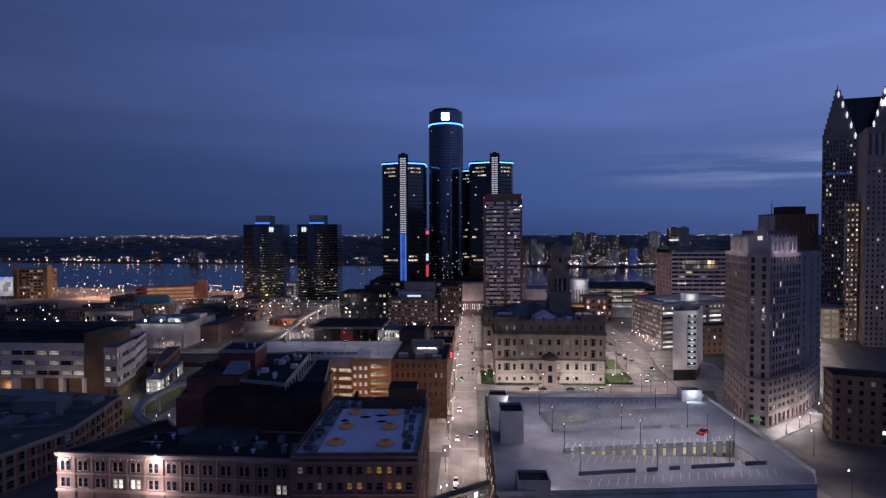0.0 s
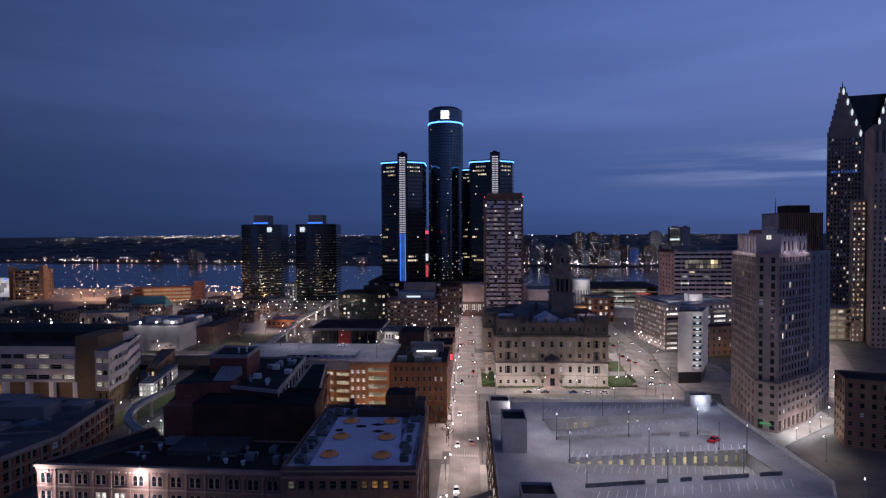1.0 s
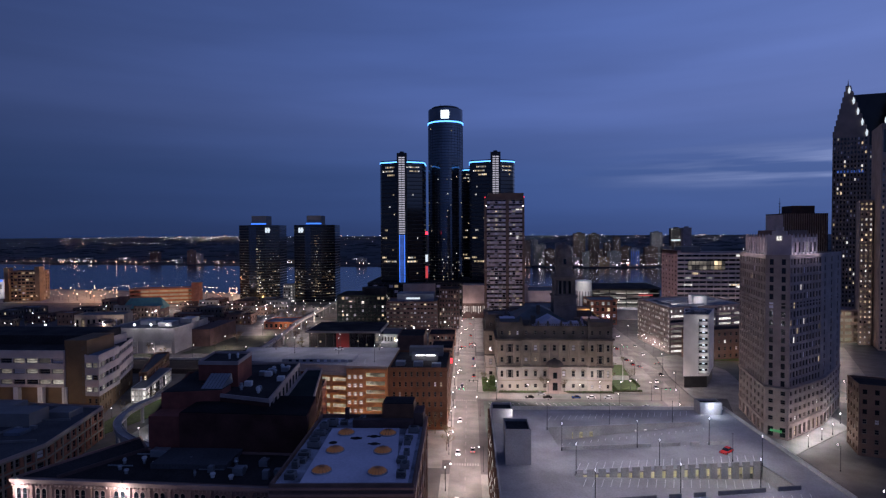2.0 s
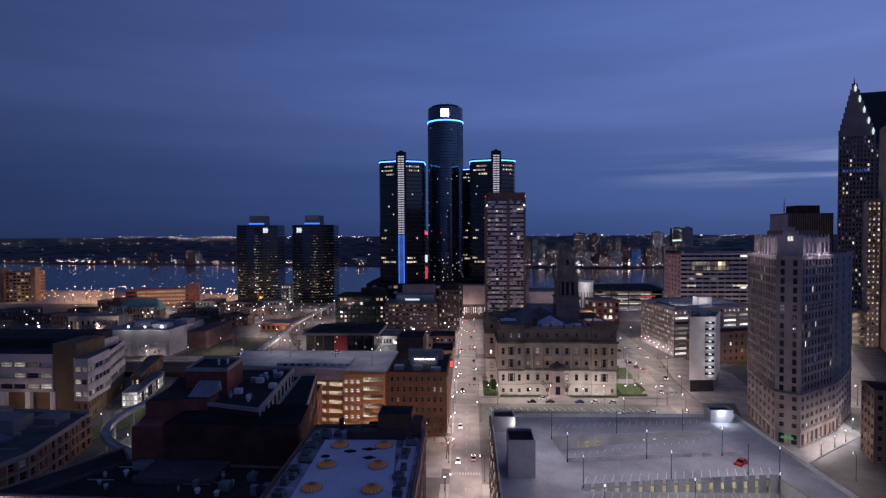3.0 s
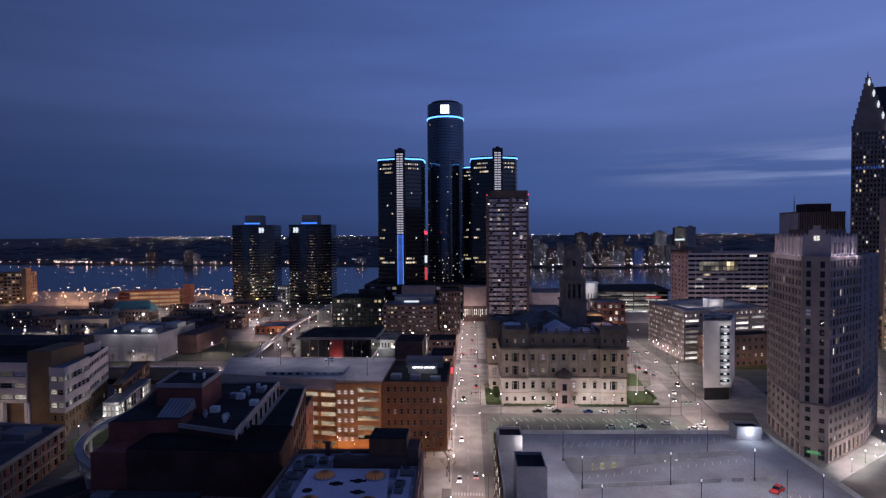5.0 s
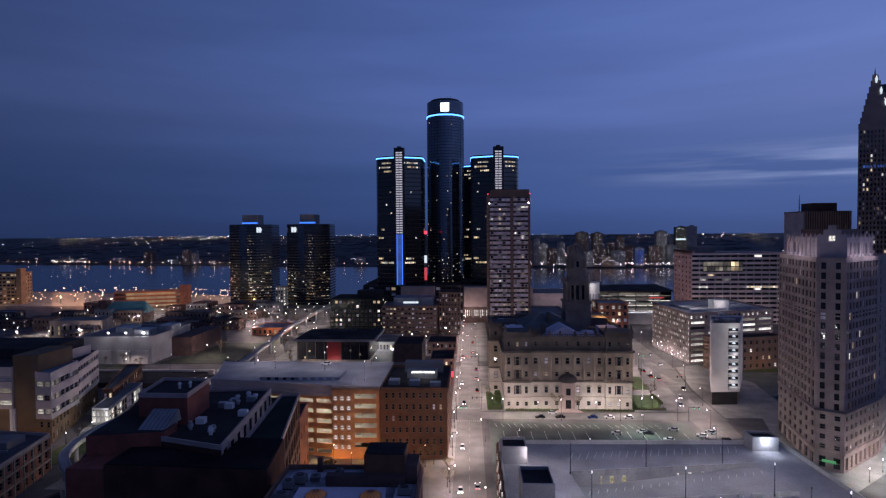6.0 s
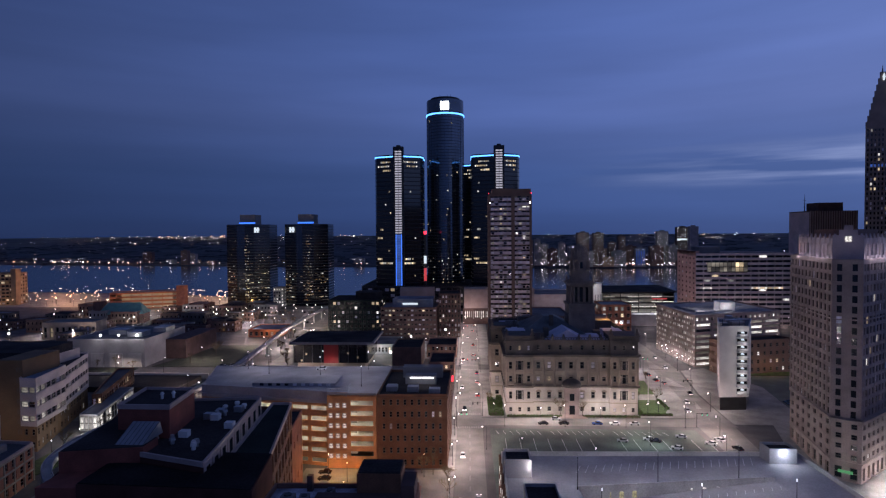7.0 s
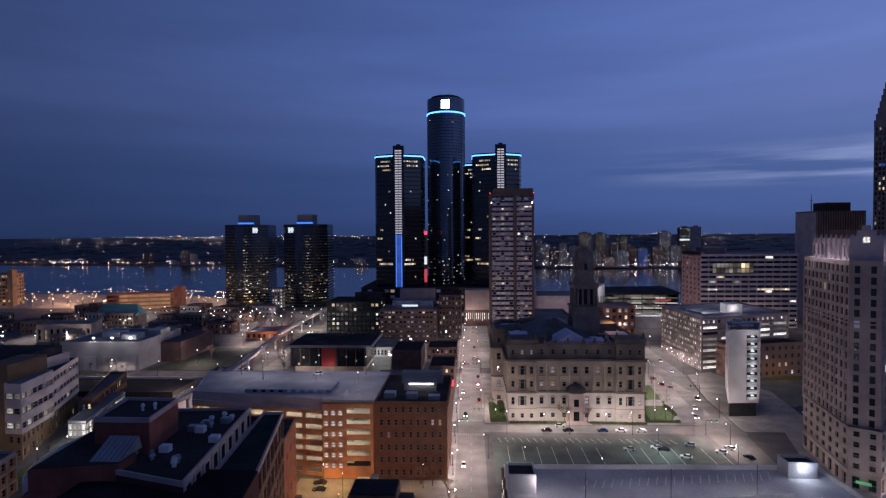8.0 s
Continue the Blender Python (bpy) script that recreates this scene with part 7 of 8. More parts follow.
b.roof(Dp, 24, TAR, .6)
b.done()

# ---- orange garage and brick corner house ----
b = House("orange_garage", "orange brick parking garage with lit open floors", ORANGE, .95, ("dim", "dim", "cool"), 86, category="parking garage")
OP = [(-99, 260.5), (-48.3, 252.2), (-48.3, 250.6), (-30.6, 250.6), (-30.6, 293), (-108, 293)]
b.facade(OP[0], OP[1], 0, 22.8, 7, 6, .8, .42, .35, .55, windows=False)
rim = Shell()
b.facade(OP[0], OP[1], 22.8, 26, 0, 0, shell=rim)
rim.obox(OP[0], OP[1], .35, .1, 23.4, 24.2)
part("ramp_fascia", rim, DECK, b.root, "pale concrete ramp edge")
b.facade(OP[1], OP[2], 0, 26, 0, 0)
b.tones = ("even",)
b.facade((-48.3, 250.6), (-40.8, 250.6), 2.5, 24.5, 3, 6, .62, .5, .3, .5, lit=1)
b.facade((-48.3, 250.6), (-40.8, 250.6), 0, 2.5, 0, 0)
b.facade((-48.3, 250.6), (-40.8, 250.6), 24.5, 27.4, 0, 0)
b.facade((-40.8, 250.6), (-30.6, 250.6), 3.4, 25.4, 1, 6, .8, .5, .4, .5, windows=False)
b.facade((-40.8, 250.6), (-30.6, 250.6), 0, 3.4, 0, 0)
b.facade((-40.8, 250.6), (-30.6, 250.6), 25.4, 26.6, 0, 0)
b.facade(OP[3], OP[4], 0, 26.6, 0, 0)
b.facade(OP[4], OP[5], 0, 26, 0, 0)
b.facade(OP[5], OP[0], 0, 26, 8, 7, .8, .45, .35, .55, windows=False)
part("deck", (lambda s: (s.prism(OP, 26.0, 26.5), s)[1])(Shell()), DECK, b.root, "pale lamp-lit roof deck")
s = Shell()
for i in range(6):
    s.obox(OP[i], OP[(i + 1) % 6], .08, .3, 26.5, 27.3 if i in (0, 1, 2) else 26.7)
part("parapet", s, DECK, b.root)
garage_levels(b.root, [(-98, 260.9), (-30.8, 251.4), (-30.8, 292), (-106, 292)], 2.9, 25.8, 6, .22, (0, 3), GARAGE_TUBE)
s = Shell()
s.box(-80, -48, 262, 274, 26.5, 27.6)
part("ramp_wall", s, DECK, b.root, "raised ramp wall on the deck")
for k in range(9):
    s = Shell()
    s.box(-77 + k * 3.2, -75.6 + k * 3.2, 261.8, 262.0, 26.6, 27.5)
    part("ramp_opening", s, BLIND if k > 3 else PANE, b.root)
s = Shell()
for z in (27.5, 28.3, 29.1):
    s.obox((-48.3, 250.8), (-40.8, 250.8), .05, .05, z, z + .07)
    s.obox((-40.8, 250.8), (-40.8, 256), .05, .05, z, z + .07)
    s.obox((-48.3, 256), (-48.3, 250.8), .05, .05, z, z + .07)
for x, y in ((-48.3, 250.8), (-44.5, 250.8), (-40.8, 250.8), (-40.8, 256), (-48.3, 256)):
    s.tube((x, y), .06, .06, 26.5, 29.2, 6)
part("railing", s, DUCT, b.root)
b.done()
for x, y in ((-80, 280), (-60, 290), (-40, 288), (-92, 288), (-38, 262), (-58, 278)):
    lamp("deck", x, y, 26.5, 0, 0)
    light("deck_light", (x, y, 34.6), 2800, (0.95, 0.9, 1.0))
b = House("brick_corner_house", "six-storey brown brick corner building with a cluttered dark roof", CORNER_BRICK, .04, ("warm", "amber"), 87, blinds=.02)
HP = [(-30.3, 250.8), (-5.2, 251.5), (-4.8, 287), (-30.3, 287)]
b.facade(HP[0], HP[1], 0, 26, 9, 6, .38, .5, .3, .5, side=1.2)
b.facade(HP[1], HP[2], 0, 26, 11, 6, .38, .5, .3, .5)
b.facade(HP[2], HP[3], 0, 26, 0, 0)
b.facade(HP[3], HP[0], 0, 26, 0, 0)
b.roof(HP, 25.8, TAR, 1.0)
s = Shell()
s.obox(HP[0], HP[1], .4, .2, 25.2, 25.7)
s.obox(HP[1], HP[2], .4, .2, 25.2, 25.7)
part("cornice", s, CORNER_BRICK, b.root)
for x0, x1, y0, y1, h, m_ in ((-22, -10, 268, 273, 3.2, GREY), (-24, -8, 278, 283, 4.2, GREY), (-28, -24, 258, 262, 1.8, DUCT), (-12, -8, 256, 259, 1.5, DUCT), (-20, -16, 257, 260, 2.0, DUCT)):
    s = Shell()
    s.box(x0, x1, y0, y1, 25.8, 25.8 + h)
    part("roof_plant", s, m_, b.root)
for x in (-20, -15.2):
    s = Shell()
    s.box(x, x + 4.2, 267.2, 267.8, 28.3, 28.6)
    part("lit_strip", s, LAMP_DIM, b.root, "bright white roof light")
b.done()
light("roof_light", (-15.5, 265.5, 28.4), 250, WHITE_L)
s = Shell()
tr = thing("skip", "white waste container standing in the yard", "container")
s.box(-35.5, -31.5, 245, 247.6, .1, 2.0)
part("bin", s, WHITE, tr)
s = Shell()
s.box(-30.6, -28.2, 244, 247, .05, 3.4)
part("compactor", s, BLUE_ROOF, tr)

# ---- elevated guideway ----
gw = thing("guideway", "curving elevated concrete transit guideway on single columns", "elevated track", kind="structure")
TR = [(-104, 204), (-114, 209), (-127, 218.5), (-137, 231), (-141.5, 247), (-141, 266), (-136, 290), (-131, 318), (-131, 364), (-135, 412), (-139, 452), (-143, 490), (-143.5, 540), (-144, 580), (-144, 612), (-140, 636), (-126, 654), (-106, 662), (-84, 664)]
fine = []
for i in range(len(TR) - 1):
    p0, p1, p2, p3 = [Vector(TR[max(0, min(len(TR) - 1, i + k))]) for k in (-1, 0, 1, 2)]
    for k in range(6):
        t = k / 6
        fine.append(.5 * ((2 * p1) + (-p0 + p2) * t + (2 * p0 - 5 * p1 + 4 * p2 - p3) * t * t + (-p0 + 3 * p1 - 3 * p2 + p3) * t ** 3))
s, rail = Shell(), Shell()
for a, c in zip(fine, fine[1:]):
    s.obox(a, c, 1.5, 1.5, 7.6, 8.8)
    for off in (-1.5, 1.2):
        rail.obox(a, c, off + .3, -off, 8.8, 9.4)
part("beam", s, SAND_LIGHT, gw, kind="stuff")
part("side_wall", rail, CONCRETE, gw, kind="stuff")
for a in fine[2::5]:
    s = Shell()
    s.tube((a.x, a.y), .7, .7, 0, 6.6, 10)
    s.tube((a.x, a.y), .7, 1.4, 6.6, 7.6, 10)
    part("column", s, CONCRETE, gw)

# ---- left district ----
b = House("civic_office", "white banded office block with a brown stair tower", CIVIC, .62, ("dim", "dim", "dim", "soft"), 91, cap=200)
b.facade((-282, 263), (-183, 263), 13.6, 28.4, 16, 3, .95, .46, .6, .5)
b.facade((-282, 263), (-183, 263), 28.4, 30.0, 0, 0)
b.facade((-183, 263), (-183, 311), 0, 30.0, 0, 0)
s = Shell()
s.box(-282, -183, 268, 311, 0, 13.6)
part("recessed_base", s, TAN, b.root)
for k in range(9):
    s = Shell()
    s.box(-278 + k * 11.7, -275.8 + k * 11.7, 263.2, 265.4, 0, 13.6)
    part("pillar", s, WHITE, b.root)
s = Shell()
s.face((-282, 263, 13.6), (-282, 311, 13.6), (-183, 311, 13.6), (-183, 263, 13.6))
part("soffit", s, WHITE, b.root)
b.facade((-183, 311), (-282, 311), 0, 30.0, 0, 0)
b.facade((-282, 311), (-282, 263), 0, 30.0, 0, 0)
b.roof(rect(-282, -183, 263, 311), 29.8, TAR, 1.0)
s = Shell()
s.box(-183.2, -172.5, 264.0, 284, 0, 35.4)
part("stair_tower", s, OLIVE, b.root, "tall brown brick stair tower")
for k in range(7):
    b.window("warm" if k in (4, 5) else "dark", (-174.2, 263.96, 7 + k * 4.1), 0, 1.5, 1.7)
s = Shell()
s.box(-272, -185, 283, 309, 29.8, 34.2)
part("plant_storey", s, TAR, b.root)
b.done()
light("office_light", (-226, 266.6, 8), 900, (1.0, 0.7, 0.45))
b = House("civic_wing", "white banded wing on a brown brick base", CIVIC, .6, ("dim", "dim", "soft"), 92)
WP = [(-172.4, 262.2), (-165.3, 261.5), (-170, 284), (-184, 284)]
for i, c in enumerate((2, 6, 0, 0)):
    b.facade(WP[i], WP[(i + 1) % 4], 10.0, 26.8, c, 3 if c else 0, .96, .42, .5, .55)
    b.facade(WP[i], WP[(i + 1) % 4], 26.8, 28.7, 0, 0)
b.roof(WP, 28.5, BLUE_ROOF, .5)
s = Shell()
WR = [(-184, 284.2), (-171.6, 284.2), (-184, 318), (-198, 318)]
for i, c in enumerate((0, 9, 0, 0)):
    b.facade(WR[i], WR[(i + 1) % 4], 10.0, 26.4, c, 3 if c else 0, .96, .38, .5, .5, lit=.1)
b.roof(WR, 26.3, TAR, .6)
base_ = Shell()
b.facade((-172, 262.6), (-165.7, 262.0), 0, 10.0, 2, 2, .4, .5, .3, shell=base_, lit=.1)
b.facade((-165.7, 262.0), (-184.4, 317.6), 0, 10.0, 15, 2, .4, .5, .3, shell=base_, lit=.14)
b.facade((-184.4, 317.6), (-172, 262.6), 0, 10.0, 0, 0, shell=base_)
part("base", base_, OLIVE, b.root, "brown brick base")
b.done()
for y_, z_ in ((300, 12), (310, 15.5)):
    light("wing_light", (-170.5 - (y_ - 300) * .36, y_, z_), 260, WHITE_L)
block("low_terrace", "low brown brick range with a row of lit windows", [(-170, 300), (-166.5, 302), (-182, 352), (-190, 350)], 10.5, CORNER_BRICK, [(2, 2), (16, 2), (0, 0), (0, 0)], NIGHT_ROOF, lit=.3, seed=93, tones=("warm",))
b = House("glass_pavilion", "brightly lit glass entrance pavilion with a flat roof", DUCT, 1, ("cool",), 94)
GP = [(-165, 284.8), (-157.2, 284.8), (-167, 327), (-175, 327)]
for i, c in enumerate((4, 14, 0, 0)):
    b.facade(GP[i], GP[(i + 1) % 4], 0, 7.2, c, 1 if c else 0, .92, .86, .1, .3, lit=1 if i == 0 else .55)
b.roof(GP, 7.1, COPPER, .3)
b.done()
light("pavilion_light", (-160, 280, 4), 3000, WHITE_L)
block("sunken_roof", "low dark building with a wide black roof", rect(-235, -152, 343, 368), 2.6, TAR, [(0, 0)], TAR, seed=95, parapet=.3)
slab("rim_wall", rect(-240, -150, 372, 373), 0, 3.0, CONCRETE, "long pale concrete street wall", "wall")
b = House("near_block", "low brick office range with pale trims and grey roofs", BRICK_RED, .05, ("warm", "warm"), 96)
LP = [(-250, 150), (-146, 168), (-139.5, 196), (-147.5, 237.5), (-215, 244)]
b.facade(LP[0], LP[1], 0, 12.4, 20, 3, .7, .6)
b.facade(LP[1], LP[2], 0, 12.4, 7, 3, .72, .66, .4)
b.facade(LP[2], LP[3], 0, 12.4, 10, 3, .5, .6, .4)
b.facade(LP[3], LP[4], 0, 12.4, 0, 0)
b.facade(LP[4], LP[0], 0, 12.4, 0, 0)
b.roof(LP, 12.4, NIGHT_ROOF, 1.0, wall=PALE)
s = Shell()
for i in (1, 2):
    for z in (4.0, 8.2, 12.1):
        s.obox(LP[i], LP[i + 1], .3, .1, z - .25, z + .25)
    a, c = Vector(LP[i]), Vector(LP[i + 1])
    n = 8
    for k in range(n + 1):
        m = a.lerp(c, k / n)
        dd = (c - a).normalized() * .3
        s.obox(m - dd, m + dd, .28, .1, 0, 12.4)
part("stone_grid", s, SAND, b.root, "pale stone grid on the front", "stuff")
for x0, x1, y0, y1, h in ((-178, -160, 214, 224, 5), (-205, -188, 196, 210, 4), (-210, -180, 228, 238, 3), (-172, -166, 196, 206, 2), (-162, -152, 224, 232, 2.4), (-190, -170, 176, 186, 3)):
    s = Shell()
    s.box(x0, x1, y0, y1, 12.4, 12.4 + h)
    part("roof_block", s, GREY, b.root)
rr = random.Random(19)
for p_, q_ in (((-200, 162), (-178, 240)), ((-172, 166), (-160, 236)), ((-206, 190), (-146, 200)), ((-200, 215), (-150, 222))):
    s = Shell()
    s.obox(p_, q_, .25, .25, 12.4, 13.2)
    part("roof_curb", s, GREY, b.root, "pale roof divider wall")
for k in range(12):
    x, y = rr.uniform(-200, -155), rr.uniform(172, 232)
    w, d_ = rr.uniform(3, 9), rr.uniform(2, 6)
    s = Shell()
    s.box(x - w / 2, x + w / 2, y - d_ / 2, y + d_ / 2, 12.4, 12.4 + rr.choice((.15, .15, .4, 1.1)))
    part("roof_patch", s, rr.choice((TAR, PATCHY, BLUE_ROOF, GREY_ROOF)), b.root)
for k in range(8):
    x, y = rr.uniform(-196, -156), rr.uniform(175, 230)
    s = Shell()
    if k % 2:
        s.box(x - 4, x + 4, y - .3, y + .3, 12.9, 13.5)
    else:
        s.box(x - .3, x + .3, y - 4, y + 4, 12.9, 13.5)
    part("duct", s, DUCT, b.root)
for k in range(14):
    x, y = rr.uniform(-195, -152), rr.uniform(175, 230)
    s = Shell()
    s.box(x - 1, x + 1, y - .8, y + .8, 12.4, 13.6)
    part("roof_vent", s, DUCT, b.root)
b.done()

b = House("service_hall", "windowless grey panel hall with flood lamps along its roof", PEWTER, 0, ("warm",), 97)
HP2 = [(-254, 398), (-204, 399), (-204, 450), (-254, 450)]
for i in range(4):
    b.facade(HP2[i], HP2[(i + 1) % 4], 0, 17.5, 0, 0)
b.roof(HP2, 17.3, GREY_ROOF, .7)
for k in range(4):
    s = Shell()
    x = -251 + k * 12.4
    s.box(x, x + 8.2, 397.6, 398.3, .3, 9)
    part("bay_panel", s, CONCRETE, b.root)
s = Shell()
s.box(-204, -190, 424, 470, 0, 13)
part("side_hall", s, BRICK_DARK, b.root)
for x0, x1, y0, y1 in ((-240, -228, 418, 428), (-222, -212, 410, 420), (-215, -206, 428, 440)):
    s = Shell()
    s.box(x0, x1, y0, y1, 15, 20.5)
    part("roof_plant", s, DUCT, b.root)
b.done()
for x in (-233.5, -221.5, -209.5):
    fl = thing("flood_lamp", "bright white flood lamp on the hall roof edge", "lamp", "roof flood lamps")
    s = Shell()
    s.box(x - .1, x + .1, 400.4, 400.6, 17.3, 20)
    part("post", s, STEEL, fl)
    s = Shell()
    s.tube((x, 400), .3, .5, 19.8, 20.5, 10)
    part("head", s, LAMP_STRONG, fl)
    light("flood_light", (x, 396.8, 21), 2600, WHITE_L)

b = House("glass_office", "low dark glass office with a red panel and flat roof", CURTAIN, .12, ("warm", "cool"), 98)
s = Shell()
s.box(-106, -60, 393.6, 430, 4.5, 16.2)
part("glass_wall", s, CURTAIN, b.root, "black glass wall")
s = Shell()
s.box(-87, -78, 393.1, 394, 4.5, 16.2)
part("red_panel", s, RED_PAINT, b.root, "tall matt red panel")
s = Shell()
s.box(-108, -56, 391.5, 432, 16.2, 17.6)
part("roof_rim", s, GREY, b.root)
s = Shell()
s.box(-107, -57, 392.5, 431, 17.6, 17.75)
part("roof", s, TAR, b.root)
s = Shell()
s.box(-104, -62, 396, 428, 0, 4.5)
part("base", s, SAND, b.root, "lamp-lit stone ground floor")
for x in [-105.5 + k * 5.6 for k in range(9)]:
    s = Shell()
    s.box(x - .1, x + .1, 393.3, 393.6, 4.5, 16.2)
    part("mullion", s, STEEL, b.root)
for x, z in ((-98, 10), (-72, 10.5), (-66, 8), (-101, 6)):
    b.window("warm", (x, 393.4, z), 0, 1.2, 1.2)
b.done()
light("porch_light", (-98, 390, 3), 3500, WARM)
light("porch_light", (-82, 390, 3), 3000, WARM)
block("dark_office", "dark mid-rise office with a few lit rooms", [(-117, 522), (-73, 522), (-73, 560), (-117, 560)], 27, DARK_GREEN, [(12, 7), (6, 7), (0, 0), (6, 7)], TAR, lit=.16, seed=99, w=.6)
s = Shell()
s.prism(prism_ring((-86, 545), 12, 14, 0), 27, 33)
ph = thing("plant_room", "rounded dark plant room on the office roof", "roof hut")
part("drum", s, TAR, ph)
block("brick_office", "red-brown brick office with rows of small lit windows", [(-66.6, 488), (-22.8, 488), (-22.8, 520), (-66.6, 520)], 25.5, BRICK_DARK, [(15, 7), (8, 7), (0, 0), (0, 0)], GREY_ROOF, lit=.3, seed=100, w=.6, h=.35, tones=("dim", "dim", "warm"))
s = Shell()
s.box(-58, -26, 494, 515, 25.5, 32)
ph = thing("plant_room", "blue-grey metal plant room on the brick office", "roof hut")
part("wall", s, BLUE_ROOF, ph)
s = Shell()
s.box(-50, -38, 493.5, 493.9, 27.5, 29)
part("lit_strip", s, WHITE_SOFT, ph)
block("dark_slab", "tall dark brick slab at the street end", rect(-22, -4.5, 504, 530), 34.5, BRICK_DARK, [(7, 9), (8, 9), (0, 0), (0, 0)], TAR, lit=.08, seed=101)
block("orange_hall", "low orange-lit hall below the guideway", rect(-178, -152, 502, 530), 5.5, BRICK_RED, [(6, 1)], BLUE_ROOF, lit=.2, seed=102)
light("hall_light", (-160, 496, 6), 3500, AMBER_L)
for nm, lab, r4, z, wall, g4, lit in (("store_row", "low dark shed with a flat blue-grey roof", (-45, -27, 396, 425), 13, BRICK_DARK, [(0, 0)], 0),
                                      ("store_row", "pale low shop row with signs", (-66, -47, 440, 470), 6, GREY, [(8, 1)], .3),
                                      ("store_row", "brown two-storey shop by the street", (-26, -6, 430, 455), 8, BRICK, [(7, 2)], .2),
                                      ("store_row", "low dark shop with red lit signs", (-18, -5.8, 318, 352), 9, BRICK_DARK, [(5, 2), (9, 2)], .15),
                                      ("store_row", "grey flat-roofed shop beside the street", (-46, -20, 320, 360), 10, GREY, [(0, 0)], 0),
                                      ("store_row", "dark flat-roofed store behind the garage", (-100, -52, 322, 350), 9, BRICK_DARK, [(8, 2)], .1),
                                      ("store_row", "brown shop with an upper storey", (-20, -6, 365, 392), 11, BRICK, [(5, 3), (8, 3)], .12)):
    block(nm, lab, rect(*r4), z, wall, g4, TAR if wall != GREY else GREY_ROOF, lit=lit, seed=int(-r4[0]), cap=20)
s = Shell()
s.box(-7, -5.4, 333, 333.4, 9.5, 12.5)
rs = thing("neon_sign", "round red neon sign on the shop corner", "sign")
part("panel", s, RED_GLOW, rs)
light("shop_light", (-60, 434, 5), 9000, WHITE_L)
light("shop_light", (-38, 470, 12), 3500, WHITE_L)

rd = random.Random(33)
shed = 0
for k in range(62):
    x, y = rd.uniform(-520, -215), rd.uniform(470, 640)
    if y < 1.05 * abs(x) - 40 and x < -480:
        continue
    if -262 < x < -170 and y < 480:
        continue
    w, l, h = rd.uniform(10, 26), rd.uniform(8, 18), rd.uniform(4, 13)
    block("town_house", rd.choice(("low brick house with a dark flat roof", "small pale house with a few lit windows", "dark two-storey shop building")), rect(x, x + w, y, y + l), h, rd.choice((BRICK_DARK, MILL, SAND_DARK, GREY, SAND_DARK)), [(max(3, int(w / 3.5)), 2), (4, 2), (0, 0), (0, 0)], rd.choice((TAR, TAR, GREY_ROOF, BLUE_ROOF)), w=.34, h=.42, lit=.05, seed=200 + k, group="old town houses", cap=2, tones=("warm", "cool", "amber"))
b = House("columned_hall", "pale columned hall with tall warm-lit bays", SAND, .3, ("warm",), 110)
b.facade((-342, 488), (-301, 494), 0, 13, 9, 1, .5, .7, 1.0, .3)
b.facade((-301, 494), (-306, 515), 0, 13, 0, 0)
b.facade((-306, 515), (-346, 510), 0, 13, 0, 0)
b.facade((-346, 510), (-342, 488), 0, 13, 0, 0)
b.roof([(-342, 488), (-301, 494), (-306, 515), (-346, 510)], 13, COPPER, 1.0)
b.done()
light("hall_light", (-345, 482, 5), 1800, WARM)
s = Shell()
s.v = [(-350, 566, 9), (-308, 572, 9), (-312, 592, 9), (-354, 586, 9), (-346, 577, 19), (-316, 581, 19)]
s.f = [(0, 1, 5, 4), (1, 2, 5), (2, 3, 4, 5), (3, 0, 4)]
ch = thing("chapel", "old chapel with a broad green copper roof", "church")
part("roof", s, VERDIGRIS, ch)
s = Shell()
s.prism([(-349, 567), (-309, 573), (-313, 591), (-353, 585)], 0, 9.2)
part("wall", s, BRICK_DARK, ch)
s = Shell()
s.box(-356, -348, 570, 578, 0, 21)
part("tower", s, BRICK_DARK, ch)

# river front, left
b = parking("river_garage", "long orange-lit parking garage by the river", [(-402, 664), (-330, 688), (-335, 708), (-408, 684)], 18, 4, [7, 2, 0, 0], BRICK_RED, .95, .55, (0, 1), 111, mat=AMBER_TUBE)
s = Shell()
s.box(-338, -328, 688, 696, 0, 25)
part("stair_tower", s, BRICK_RED, b.root)
for k in range(7):
    q = Vector((-398, 668)).lerp(Vector((-334, 690)), k / 6)
    lamp("amber", q.x, q.y, 18, 0, 2200 if k % 2 else 0, (1.0, .35, .2))
b = House("tan_block", "tan riverside apartment block with lit balconies", TAN, .3, ("amber", "warm"), 112, cap=40)
b.facade((-582, 701), (-548, 710), 0, 38, 8, 9, .8, .5, .6)
b.facade((-548, 710), (-554, 733), 0, 38, 4, 9, .5, .5)
b.facade((-554, 733), (-588, 724), 0, 38, 0, 0)
b.facade((-588, 724), (-582, 701), 0, 38, 0, 0)
b.roof([(-582, 701), (-548, 710), (-554, 733), (-588, 724)], 38, TAR, .8)
for q in ((-553, -546.5, 706, 714, 44), (-587, -581, 698, 706, 43)):
    s = Shell()
    s.box(*q[:4], 0, q[4])
    part("stair_tower", s, TAN, b.root)
b.done()
light("block_light", (-560, 692, 5), 5000, AMBER_L, 1.0)
bb = thing("billboard", "large lit billboard with a pale grey picture", "billboard")
s = Shell()
s.box(-598, -580, 690, 691, 5, 29.5)
part("panel", s, WHITE, bb)
s = Shell()
s.box(-593, -586, 689.6, 690, 11, 20)
s.box(-590, -583, 689.4, 689.8, 17, 23)
part("picture_shape", s, GREY, bb, kind="stuff")
s = Shell()
s.box(-596, -592, 689.5, 690, 26.5, 28.5)
